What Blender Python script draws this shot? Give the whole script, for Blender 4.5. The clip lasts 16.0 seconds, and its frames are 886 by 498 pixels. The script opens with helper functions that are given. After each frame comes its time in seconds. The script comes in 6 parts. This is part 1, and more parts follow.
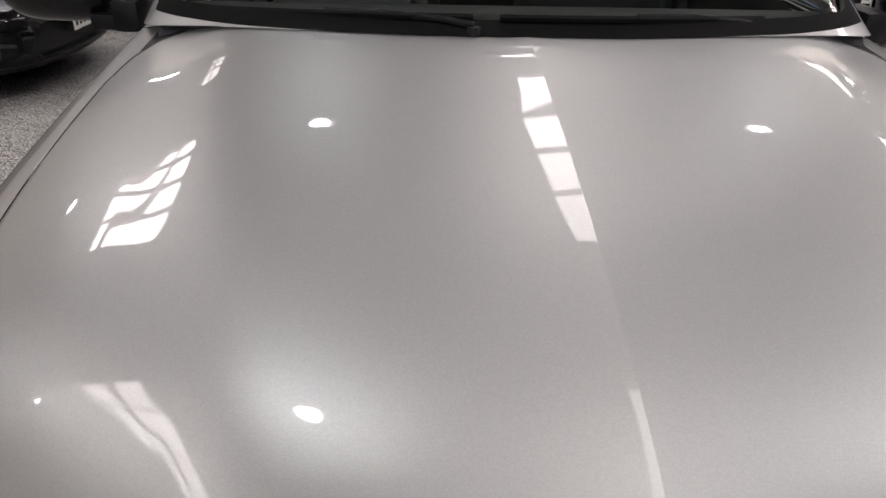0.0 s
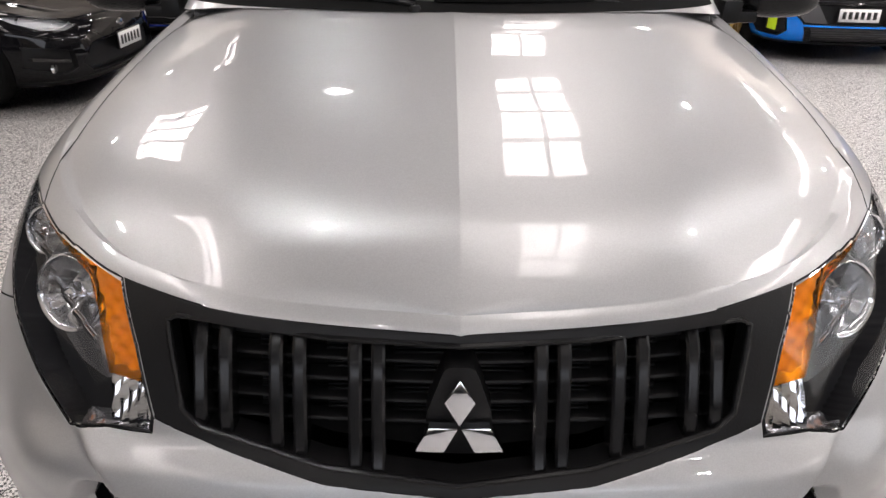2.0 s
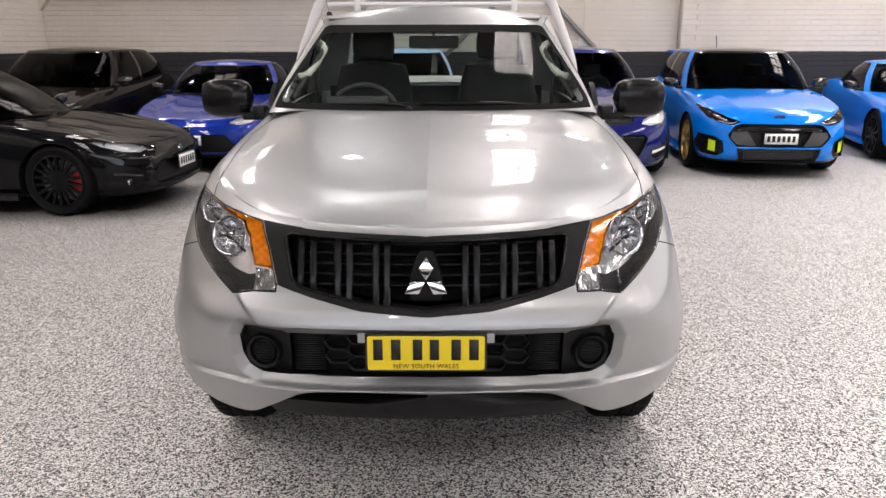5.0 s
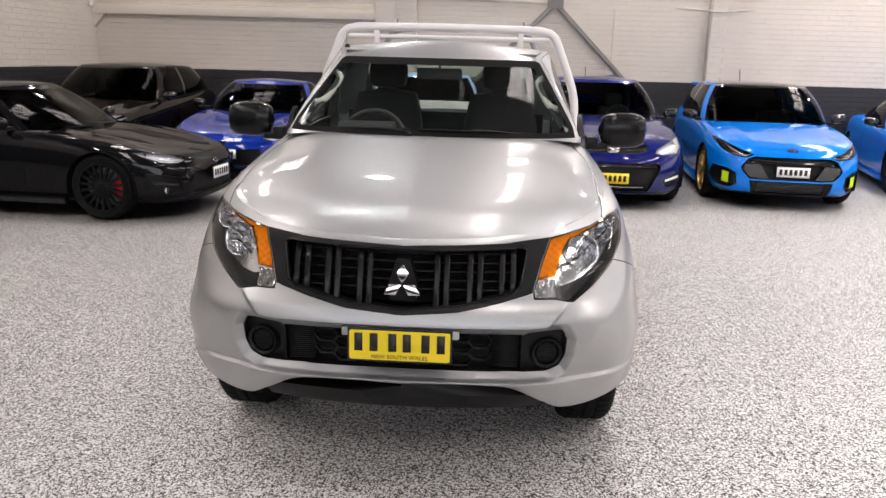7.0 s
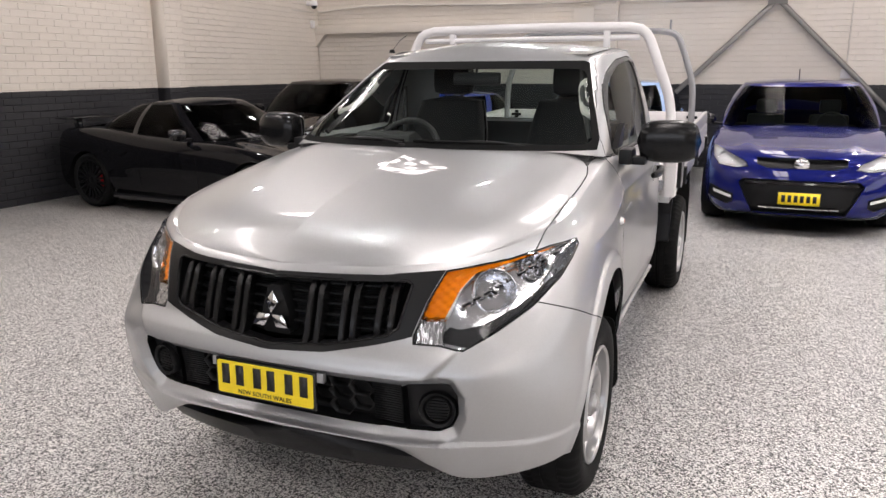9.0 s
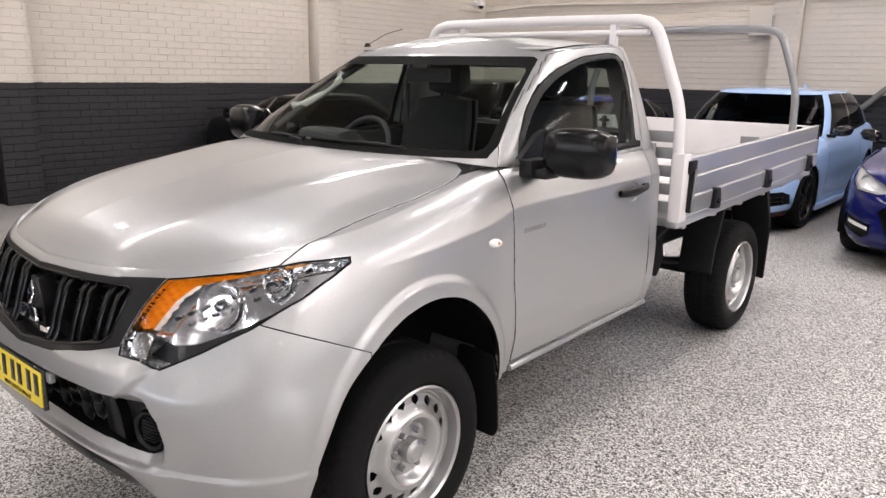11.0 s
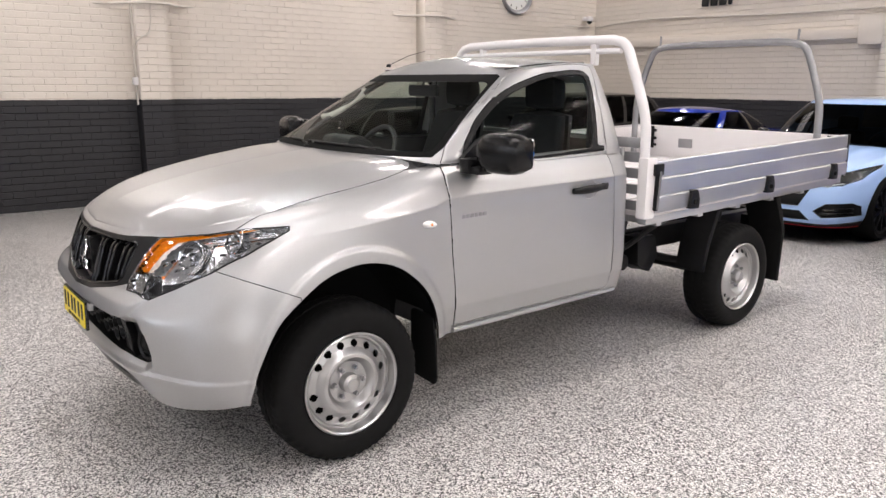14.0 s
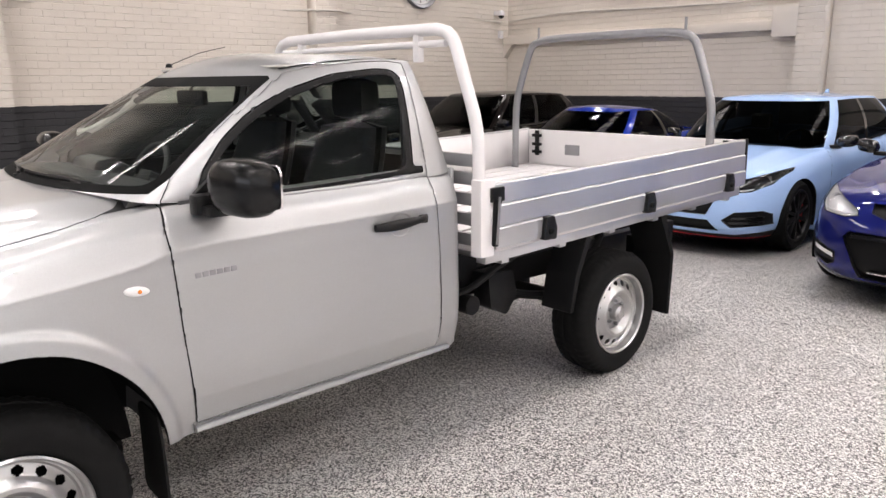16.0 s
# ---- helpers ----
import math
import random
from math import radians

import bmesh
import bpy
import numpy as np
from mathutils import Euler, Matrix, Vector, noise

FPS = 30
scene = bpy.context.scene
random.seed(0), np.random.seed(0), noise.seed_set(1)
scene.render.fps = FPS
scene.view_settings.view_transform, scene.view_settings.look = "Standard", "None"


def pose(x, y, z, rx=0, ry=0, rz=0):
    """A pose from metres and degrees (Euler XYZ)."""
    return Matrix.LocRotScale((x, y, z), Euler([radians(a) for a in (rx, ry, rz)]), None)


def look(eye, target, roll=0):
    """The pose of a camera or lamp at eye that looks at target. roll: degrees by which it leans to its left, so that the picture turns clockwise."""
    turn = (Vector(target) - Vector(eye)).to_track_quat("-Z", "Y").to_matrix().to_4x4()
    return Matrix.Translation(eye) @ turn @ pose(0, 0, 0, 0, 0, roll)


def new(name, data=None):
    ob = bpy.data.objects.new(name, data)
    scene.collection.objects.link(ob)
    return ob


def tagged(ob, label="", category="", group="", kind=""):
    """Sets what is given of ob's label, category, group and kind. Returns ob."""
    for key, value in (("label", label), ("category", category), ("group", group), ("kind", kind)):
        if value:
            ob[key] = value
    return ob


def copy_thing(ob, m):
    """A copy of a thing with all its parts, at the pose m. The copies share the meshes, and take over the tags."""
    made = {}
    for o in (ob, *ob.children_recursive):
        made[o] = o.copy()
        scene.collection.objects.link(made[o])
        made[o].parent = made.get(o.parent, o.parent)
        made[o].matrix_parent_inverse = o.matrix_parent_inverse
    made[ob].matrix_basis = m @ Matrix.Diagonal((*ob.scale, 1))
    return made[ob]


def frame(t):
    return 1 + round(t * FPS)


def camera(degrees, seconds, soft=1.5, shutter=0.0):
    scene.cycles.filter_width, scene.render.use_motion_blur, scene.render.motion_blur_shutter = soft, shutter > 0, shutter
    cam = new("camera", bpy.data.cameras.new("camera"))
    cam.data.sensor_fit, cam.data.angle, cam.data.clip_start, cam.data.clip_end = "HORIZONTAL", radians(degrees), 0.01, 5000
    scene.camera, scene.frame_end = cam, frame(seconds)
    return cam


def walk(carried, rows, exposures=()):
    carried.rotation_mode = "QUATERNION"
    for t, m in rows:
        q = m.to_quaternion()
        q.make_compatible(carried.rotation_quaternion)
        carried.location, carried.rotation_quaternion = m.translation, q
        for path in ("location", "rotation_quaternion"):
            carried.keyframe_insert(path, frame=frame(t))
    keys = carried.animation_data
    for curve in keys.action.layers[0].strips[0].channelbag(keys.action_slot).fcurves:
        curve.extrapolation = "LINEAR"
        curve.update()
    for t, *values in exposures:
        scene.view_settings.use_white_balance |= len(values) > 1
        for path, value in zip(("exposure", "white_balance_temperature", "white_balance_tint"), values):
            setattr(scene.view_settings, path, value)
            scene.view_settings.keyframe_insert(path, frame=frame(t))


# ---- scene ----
cam = camera(61.6, 16.0)
PATH = [
    (0, (-0.213, -0.212, 1.578), (-0.13, 1.539, 0.614), 1.5),
    (0.5, (-0.196, -0.326, 1.565), (-0.095, 1.446, 0.643), 1.6),
    (1, (-0.112, -0.499, 1.567), (-0.061, 1.274, 0.643), 1.3),
    (1.5, (0.004, -0.676, 1.566), (0.006, 1.111, 0.666), 0.8),
    (2, (-0.032, -0.832, 1.569), (-0.022, 0.96, 0.681), 0.6),
    (2.5, (-0.075, -1.013, 1.525), (-0.06, 0.797, 0.673), 0.5),
    (3, (-0.013, -1.221, 1.525), (0.0, 0.612, 0.725), 0.2),
    (3.5, (0.068, -1.457, 1.546), (0.077, 0.403, 0.812), 0.1),
    (4, (0.066, -1.702, 1.551), (0.066, 0.189, 0.898), -0.1),
    (4.2, (0.059, -1.776, 1.546), (0.055, 0.124, 0.922), -0.2),
    (6.3, (0.087, -2.557, 1.594), (0.082, -0.619, 1.098), 0.3),
    (6.5, (0.107, -2.549, 1.593), (0.117, -0.616, 1.08), 0.4),
    (7, (0.274, -2.503, 1.624), (0.174, -0.566, 1.134), 1.6),
    (7.5, (0.532, -2.43, 1.61), (0.193, -0.517, 1.138), 1.1),
    (8, (0.768, -2.242, 1.587), (0.291, -0.354, 1.128), -0.1),
    (8.5, (1.064, -2.016, 1.592), (0.446, -0.168, 1.142), -0.5),
    (9, (1.382, -1.815, 1.592), (0.618, -0.026, 1.126), -0.2),
    (9.3, (1.579, -1.674, 1.591), (0.756, 0.084, 1.11), 0.5),
    (9.5, (1.669, -1.548, 1.563), (0.831, 0.204, 1.085), 0.5),
    (9.7, (1.796, -1.436, 1.59), (0.928, 0.302, 1.116), 0.7),
    (11.8, (2.621, -0.63, 1.546), (1.166, 0.66, 1.077), 1.4),
    (12, (2.69, -0.623, 1.541), (1.207, 0.635, 1.071), 1.6),
    (12.5, (2.901, -0.777, 1.528), (1.396, 0.457, 1.068), 1.6),
    (13, (3.075, -0.866, 1.553), (1.564, 0.366, 1.107), 1.3),
    (13.5, (3.304, -0.789, 1.572), (1.782, 0.432, 1.139), 0.7),
    (14, (3.431, -0.689, 1.588), (1.899, 0.522, 1.155), 0.4),
    (14.5, (3.347, -0.499, 1.587), (1.812, 0.708, 1.153), 0.1),
    (15, (3.269, -0.244, 1.616), (1.746, 0.979, 1.181), -0.3),
    (15.5, (3.244, 0.131, 1.638), (1.75, 1.388, 1.203), -0.5),
    (16, (3.148, 0.465, 1.609), (1.706, 1.78, 1.172), -0.4),
]
walk(cam, [(t, look(eye, target, roll)) for t, eye, target, roll in PATH],
     exposures=[(0, -0.6), (0.5, -0.62), (1, -0.5), (2, -0.1), (3, -0.08), (4.2, -0.03), (6.3, 0.01), (9.7, 0.07), (12, 0.15), (13.5, 0.11), (16, 0.16)])

# ---- world, daylight and lamps ----
world = bpy.data.worlds.new("world")
scene.world = world
world.use_nodes = True
wn = world.node_tree.nodes
sky = wn.new("ShaderNodeTexSky")
sky.sky_type, sky.sun_disc = "NISHITA", False
sky.sun_elevation, sky.sun_rotation = radians(48), radians(200)
world.node_tree.links.new(sky.outputs[0], wn["Background"].inputs[0])
wn["Background"].inputs[1].default_value = 0.1
sun_data = bpy.data.lights.new("sun", "SUN")
sun_data.energy, sun_data.angle, sun_data.color = 3.0, radians(0.5), (1, 0.95, 0.88)
sun = new("sun", sun_data)
sun.matrix_world = look((0, 0, 30), (-8, 20, 0))

CEIL = 5.4          # height of the roof lining
WALL_X, WALL_Y = -6.95, 11.4   # brick walls
EAST, SOUTH = 13.0, -11.0
# skylight bays in the roof: centre x, y, width, length
SKYLIGHTS = [(x, y, 0.72, l) for x in (-4.45, 1.2, 6.85, 11.9) for y, l in ((-9.2, 3.0), (-4.7, 4.0), (0.1, 3.5), (5.9, 2.6 if x < 0 else 4.0), (10.2, 2.0))]
LAMPS = [(x, y) for x in (-5.9, -1.25, 3.5, 8.2) for y in (-9.0, -3.9, 1.2, 6.3, 10.9)]


def area_lamp(name, m, sx, sy, watts, colour, round_=False):
    d = bpy.data.lights.new(name, "AREA")
    d.shape, d.size, d.size_y = ("DISK" if round_ else "RECTANGLE"), sx, sy
    d.energy, d.color = watts, colour
    o = new(name, d)
    o.matrix_world = m
    return o


for x, y, w, l in SKYLIGHTS:
    area_lamp("skylight_lamp", pose(x, y, CEIL + 0.12), w, l, {-4.45: 47, 1.2: 21, 6.85: 54, 11.9: 40}[x] * {-9.2: 0.3, -4.7: 0.5, 0.1: 0.8 if x < 0 else 1.2, 5.9: 1.3 if x < 0 else 1.45, 10.2: 0.45 if x < 0 else 1.2}[y] * l, (1.0, 0.91, 0.89))
# unseen fill lamp, added to brighten the truck's east flank
area_lamp("east_fill_lamp", pose(EAST - 0.06, 1.0, 2.55, 0, 90, 0), 2.0, 15.0, 180, (1.0, 0.95, 0.95))
# a second unseen fill, added to lift the front bumper
area_lamp("south_fill_lamp", pose(1.0, SOUTH + 0.06, 3.2, 90, 0, 0), 14.0, 1.8, 270, (0.92, 0.92, 1.0))
for x, y in LAMPS:
    area_lamp("high_bay_lamp", pose(x, y, CEIL - 0.42), 0.22, 0.22, (30 if x < 3 else 38) * (1.15 if y > -2 else 0.6) * (0.55 if x < -5 and y > 5 else 1), (1.0, 0.97, 0.98), True)

# ---- materials ----
def mat(name, colour, rough=0.5, metal=0.0, coat=0.0, coat_rough=0.03, spec=0.5, vary=0.0, scale=8.0, bump=0.0, bump_scale=60.0, trans=0.0, ior=1.45, rough_vary=0.0):
    """Principled material with mottling at one scale and fine relief at another, in object space metres."""
    m = bpy.data.materials.new(name)
    m.use_nodes = True
    nt, b = m.node_tree, m.node_tree.nodes["Principled BSDF"]
    b.inputs["Base Color"].default_value = (*colour, 1)
    b.inputs["Roughness"].default_value, b.inputs["Metallic"].default_value = rough, metal
    b.inputs["Coat Weight"].default_value, b.inputs["Coat Roughness"].default_value = coat, coat_rough
    b.inputs["Specular IOR Level"].default_value, b.inputs["IOR"].default_value = spec, ior
    b.inputs["Transmission Weight"].default_value = trans
    tc = nt.nodes.new("ShaderNodeTexCoord")
    if vary or rough_vary:
        n = nt.nodes.new("ShaderNodeTexNoise")
        n.inputs["Scale"].default_value, n.inputs["Detail"].default_value = scale, 6
        nt.links.new(tc.outputs["Object"], n.inputs["Vector"])
        if vary:
            mix = nt.nodes.new("ShaderNodeMix")
            mix.data_type = "RGBA"
            mix.inputs[6].default_value = (*[c * (1 - vary) for c in colour], 1)
            mix.inputs[7].default_value = (*[min(1, c * (1 + vary)) for c in colour], 1)
            nt.links.new(n.outputs["Fac"], mix.inputs[0])
            nt.links.new(mix.outputs[2], b.inputs["Base Color"])
        if rough_vary:
            mr = nt.nodes.new("ShaderNodeMapRange")
            mr.inputs[3].default_value, mr.inputs[4].default_value = max(0, rough - rough_vary), rough + rough_vary
            nt.links.new(n.outputs["Fac"], mr.inputs[0])
            nt.links.new(mr.outputs[0], b.inputs["Roughness"])
    if bump:
        n2 = nt.nodes.new("ShaderNodeTexNoise")
        n2.inputs["Scale"].default_value, n2.inputs["Detail"].default_value = bump_scale, 4
        nt.links.new(tc.outputs["Object"], n2.inputs["Vector"])
        bp = nt.nodes.new("ShaderNodeBump")
        bp.inputs["Strength"].default_value, bp.inputs["Distance"].default_value = bump, 0.004
        nt.links.new(n2.outputs["Fac"], bp.inputs["Height"])
        nt.links.new(bp.outputs[0], b.inputs["Normal"])
    return m


def metallic_paint(name, colour, metal=0.75, rough=0.34, coat=1.0, coat_ior=1.5):
    """Car paint: flakes under a clear coat."""
    m = mat(name, colour, rough, metal, coat=coat, coat_rough=0.02, spec=0.0)
    m.node_tree.nodes["Principled BSDF"].inputs["Coat IOR"].default_value = coat_ior
    nt, b = m.node_tree, m.node_tree.nodes["Principled BSDF"]
    tc = nt.nodes.new("ShaderNodeTexCoord")
    v = nt.nodes.new("ShaderNodeTexVoronoi")
    v.inputs["Scale"].default_value = 700
    nt.links.new(tc.outputs["Object"], v.inputs["Vector"])
    mix = nt.nodes.new("ShaderNodeMix")
    mix.data_type = "RGBA"
    mix.inputs[6].default_value = (*[c * 0.95 for c in colour], 1)
    mix.inputs[7].default_value = (*[min(1, c * 1.05) for c in colour], 1)
    sep = nt.nodes.new("ShaderNodeSeparateColor")
    nt.links.new(v.outputs["Color"], sep.inputs[0])
    nt.links.new(sep.outputs[0], mix.inputs[0])
    nt.links.new(mix.outputs[2], b.inputs["Base Color"])
    return m


def glass(name, tint=(0.8, 0.86, 0.83), rough=0.0, ior=1.4):
    """Thin pane: tinted see-through with a mirror gloss that grows towards grazing."""
    m = bpy.data.materials.new(name)
    m.use_nodes = True
    nt = m.node_tree
    nt.nodes.clear()
    out, mix = nt.nodes.new("ShaderNodeOutputMaterial"), nt.nodes.new("ShaderNodeMixShader")
    tr, gl, fr = nt.nodes.new("ShaderNodeBsdfTransparent"), nt.nodes.new("ShaderNodeBsdfGlossy"), nt.nodes.new("ShaderNodeFresnel")
    tr.inputs[0].default_value, gl.inputs["Roughness"].default_value, fr.inputs[0].default_value = (*tint, 1), rough, ior
    nt.links.new(fr.outputs[0], mix.inputs[0])
    nt.links.new(tr.outputs[0], mix.inputs[1])
    nt.links.new(gl.outputs[0], mix.inputs[2])
    nt.links.new(mix.outputs[0], out.inputs[0])
    return m


def flake_floor():
    """Epoxy floor strewn with white, grey and black vinyl flakes under a clear seal."""
    m = mat("flake_epoxy", (0.5, 0.5, 0.5), 0.42, spec=0.5)
    nt, b = m.node_tree, m.node_tree.nodes["Principled BSDF"]
    tc = nt.nodes.new("ShaderNodeTexCoord")
    warp = nt.nodes.new("ShaderNodeTexNoise")
    warp.inputs["Scale"].default_value = 120
    nt.links.new(tc.outputs["Object"], warp.inputs["Vector"])
    add = nt.nodes.new("ShaderNodeVectorMath")
    add.operation = "MULTIPLY_ADD"
    add.inputs[1].default_value = (0.004, 0.004, 0.004)
    nt.links.new(warp.outputs["Color"], add.inputs[0])
    nt.links.new(tc.outputs["Object"], add.inputs[2])
    cols = []
    for s in (235.0, 140.0):
        v = nt.nodes.new("ShaderNodeTexVoronoi")
        v.voronoi_dimensions = "2D"
        v.inputs["Scale"].default_value = s
        nt.links.new(add.outputs[0], v.inputs["Vector"])
        sep = nt.nodes.new("ShaderNodeSeparateColor")
        nt.links.new(v.outputs["Color"], sep.inputs[0])
        ramp = nt.nodes.new("ShaderNodeValToRGB")
        ramp.color_ramp.interpolation = "CONSTANT"
        stops = [(0.0, 0.005), (0.25, 0.04), (0.34, 0.30), (0.44, 0.66), (0.62, 0.97)]
        while len(ramp.color_ramp.elements) < len(stops):
            ramp.color_ramp.elements.new(0.5)
        for e, (p, g) in zip(ramp.color_ramp.elements, stops):
            e.position, e.color = p, (g, g * 0.975, g * 0.95, 1)
        nt.links.new(sep.outputs[0], ramp.inputs[0])
        cols.append((ramp, sep))
    pick = nt.nodes.new("ShaderNodeMath")
    pick.operation, pick.inputs[1].default_value = "GREATER_THAN", 0.62
    nt.links.new(cols[1][1].outputs[1], pick.inputs[0])
    mix = nt.nodes.new("ShaderNodeMix")
    mix.data_type = "RGBA"
    nt.links.new(pick.outputs[0], mix.inputs[0])
    nt.links.new(cols[0][0].outputs[0], mix.inputs[6])
    nt.links.new(cols[1][0].outputs[0], mix.inputs[7])
    nt.links.new(mix.outputs[2], b.inputs["Base Color"])
    wear = nt.nodes.new("ShaderNodeTexNoise")
    wear.inputs["Scale"].default_value, wear.inputs["Detail"].default_value = 1.3, 5
    nt.links.new(tc.outputs["Object"], wear.inputs["Vector"])
    mr = nt.nodes.new("ShaderNodeMapRange")
    mr.inputs[3].default_value, mr.inputs[4].default_value = 0.3, 0.52
    nt.links.new(wear.outputs["Fac"], mr.inputs[0])
    nt.links.new(mr.outputs[0], b.inputs["Roughness"])
    bp = nt.nodes.new("ShaderNodeBump")
    bp.inputs["Strength"].default_value, bp.inputs["Distance"].default_value = 0.25, 0.001
    nt.links.new(cols[0][1].outputs[2], bp.inputs["Height"])
    nt.links.new(bp.outputs[0], b.inputs["Normal"])
    return m


def wall_paint(name, cream, dark, band):
    """Two-tone painted masonry: dark below the band height, cream above, with stains and a rough skin."""
    m = mat(name, cream, 0.55)
    nt, b = m.node_tree, m.node_tree.nodes["Principled BSDF"]
    geo = nt.nodes.new("ShaderNodeNewGeometry")
    sep = nt.nodes.new("ShaderNodeSeparateXYZ")
    nt.links.new(geo.outputs["Position"], sep.inputs[0])
    n = nt.nodes.new("ShaderNodeTexNoise")
    n.inputs["Scale"].default_value, n.inputs["Detail"].default_value = 2.2, 8
    nt.links.new(geo.outputs["Position"], n.inputs["Vector"])
    wob = nt.nodes.new("ShaderNodeTexNoise")
    wob.inputs["Scale"].default_value = 14
    nt.links.new(geo.outputs["Position"], wob.inputs["Vector"])
    edge = nt.nodes.new("ShaderNodeMath")
    edge.operation, edge.inputs[1].default_value = "MULTIPLY_ADD", 0.02
    nt.links.new(wob.outputs["Fac"], edge.inputs[0])
    nt.links.new(sep.outputs[2], edge.inputs[2])
    gt = nt.nodes.new("ShaderNodeMath")
    gt.operation, gt.inputs[1].default_value = "GREATER_THAN", band + 0.01
    nt.links.new(edge.outputs[0], gt.inputs[0])
    tones = []
    for c, k in ((dark, 0.25), (cream, 0.07)):
        mx = nt.nodes.new("ShaderNodeMix")
        mx.data_type = "RGBA"
        mx.inputs[6].default_value = (*[v * (1 - k) for v in c], 1)
        mx.inputs[7].default_value = (*[v * (1 + k) for v in c], 1)
        nt.links.new(n.outputs["Fac"], mx.inputs[0])
        tones.append(mx)
    mix = nt.nodes.new("ShaderNodeMix")
    mix.data_type = "RGBA"
    nt.links.new(gt.outputs[0], mix.inputs[0])
    nt.links.new(tones[0].outputs[2], mix.inputs[6])
    nt.links.new(tones[1].outputs[2], mix.inputs[7])
    nt.links.new(mix.outputs[2], b.inputs["Base Color"])
    rough = nt.nodes.new("ShaderNodeMapRange")
    rough.inputs[3].default_value, rough.inputs[4].default_value = 0.45, 0.7
    nt.links.new(n.outputs["Fac"], rough.inputs[0])
    nt.links.new(rough.outputs[0], b.inputs["Roughness"])
    g = nt.nodes.new("ShaderNodeTexNoise")
    g.inputs["Scale"].default_value, g.inputs["Detail"].default_value = 45, 5
    nt.links.new(geo.outputs["Position"], g.inputs["Vector"])
    bp = nt.nodes.new("ShaderNodeBump")
    bp.inputs["Strength"].default_value, bp.inputs["Distance"].default_value = 0.5, 0.006
    nt.links.new(g.outputs["Fac"], bp.inputs["Height"])
    nt.links.new(bp.outputs[0], b.inputs["Normal"])
    return m


BAND = 1.365
M_FLOOR = flake_floor()
M_WALL = wall_paint("painted_brick", (0.66, 0.605, 0.54), (0.022, 0.022, 0.025), BAND)
M_CEIL = mat("roof_lining", (0.28, 0.27, 0.26), 0.7, vary=0.08)
M_STEEL = mat("painted_steel", (0.58, 0.54, 0.49), 0.5, vary=0.08, bump=0.1)
M_GREYST = mat("grey_painted_steel", (0.20, 0.19, 0.18), 0.5, vary=0.1, bump=0.1)
M_SILVER = metallic_paint("silver_paint", (0.43, 0.435, 0.437), 0.84, 0.43, 0.7, 1.45)
M_BLACKP = mat("black_plastic", (0.008, 0.008, 0.0085), 0.36, spec=0.25, vary=0.1, bump=0.12, bump_scale=300)
M_GLOSSBLK = mat("gloss_black", (0.008, 0.008, 0.009), 0.08, coat=0.5)
M_DARK = mat("dark_cavity", (0.006, 0.006, 0.006), 0.8, spec=0.1)
M_RUBBER = mat("tyre_rubber", (0.007, 0.007, 0.007), 0.7, spec=0.14, vary=0.25, scale=20, bump=0.2, bump_scale=150)
M_ALLOY = mat("wheel_silver", (0.44, 0.44, 0.44), 0.3, 0.88, vary=0.05)
M_BLKWHEEL = mat("black_wheel", (0.005, 0.005, 0.0055), 0.35, spec=0.25)
M_SATIN = mat("satin_black", (0.006, 0.006, 0.0065), 0.22, spec=0.32, bump=0.03, bump_scale=300)
M_GOLD = mat("gold_wheel", (0.42, 0.29, 0.10), 0.35, 0.8)
M_CHROME = mat("chrome", (0.75, 0.75, 0.76), 0.08, 1.0)
M_ALU = mat("tray_aluminium", (0.62, 0.62, 0.63), 0.34, 0.85, vary=0.1, scale=5, rough_vary=0.1)
M_WHITEALU = mat("white_powder_coat", (0.74, 0.72, 0.72), 0.42, vary=0.05)
M_GALV = mat("galvanised_tube", (0.30, 0.30, 0.31), 0.42, 0.7, vary=0.15, scale=14)
M_SCREEN = glass("windscreen_glass", (0.82, 0.89, 0.84), 0.0, 1.18)
M_SIDEGL = glass("side_glass", (0.55, 0.60, 0.58), 0.0, 1.16)
M_TINT = glass("tinted_glass", (0.10, 0.11, 0.11), 0.0, 1.14)
M_LENS = glass("clear_lens", (0.93, 0.94, 0.95))
M_AMBER = mat("amber_lens", (0.85, 0.24, 0.01), 0.15, coat=0.6, vary=0.15, scale=60)
M_YELLOW = mat("plate_yellow", (0.86, 0.66, 0.02), 0.35, vary=0.03)
M_WHITE = mat("plate_white", (0.78, 0.78, 0.77), 0.4)
M_INK = mat("plate_ink", (0.01, 0.01, 0.01), 0.4)
M_CLOTH = mat("seat_cloth", (0.022, 0.022, 0.024), 0.9, vary=0.2, scale=30, bump=0.3, bump_scale=400)
M_TRIM = mat("interior_trim", (0.03, 0.03, 0.032), 0.6, vary=0.1)
M_HEADLIN = mat("headlining", (0.60, 0.59, 0.55), 0.9)
M_RED = mat("caliper_red", (0.5, 0.015, 0.02), 0.35)
M_LIGHT = bpy.data.materials.new("lamp_glow")
M_LIGHT.use_nodes = True
M_LIGHT.node_tree.nodes["Principled BSDF"].inputs["Emission Color"].default_value = (1, 0.97, 0.95, 1)
M_LIGHT.node_tree.nodes["Principled BSDF"].inputs["Emission Strength"].default_value = 12

# ---- building tools ----
from mathutils.bvhtree import BVHTree


def finish(bm, sharp=34.0):
    """Smooth faces with edges kept crisp past an angle."""
    for f in bm.faces:
        f.smooth = True
    lim = radians(sharp)
    for e in bm.edges:
        if len(e.link_faces) == 2 and e.calc_face_angle(0) > lim:
            e.smooth = False


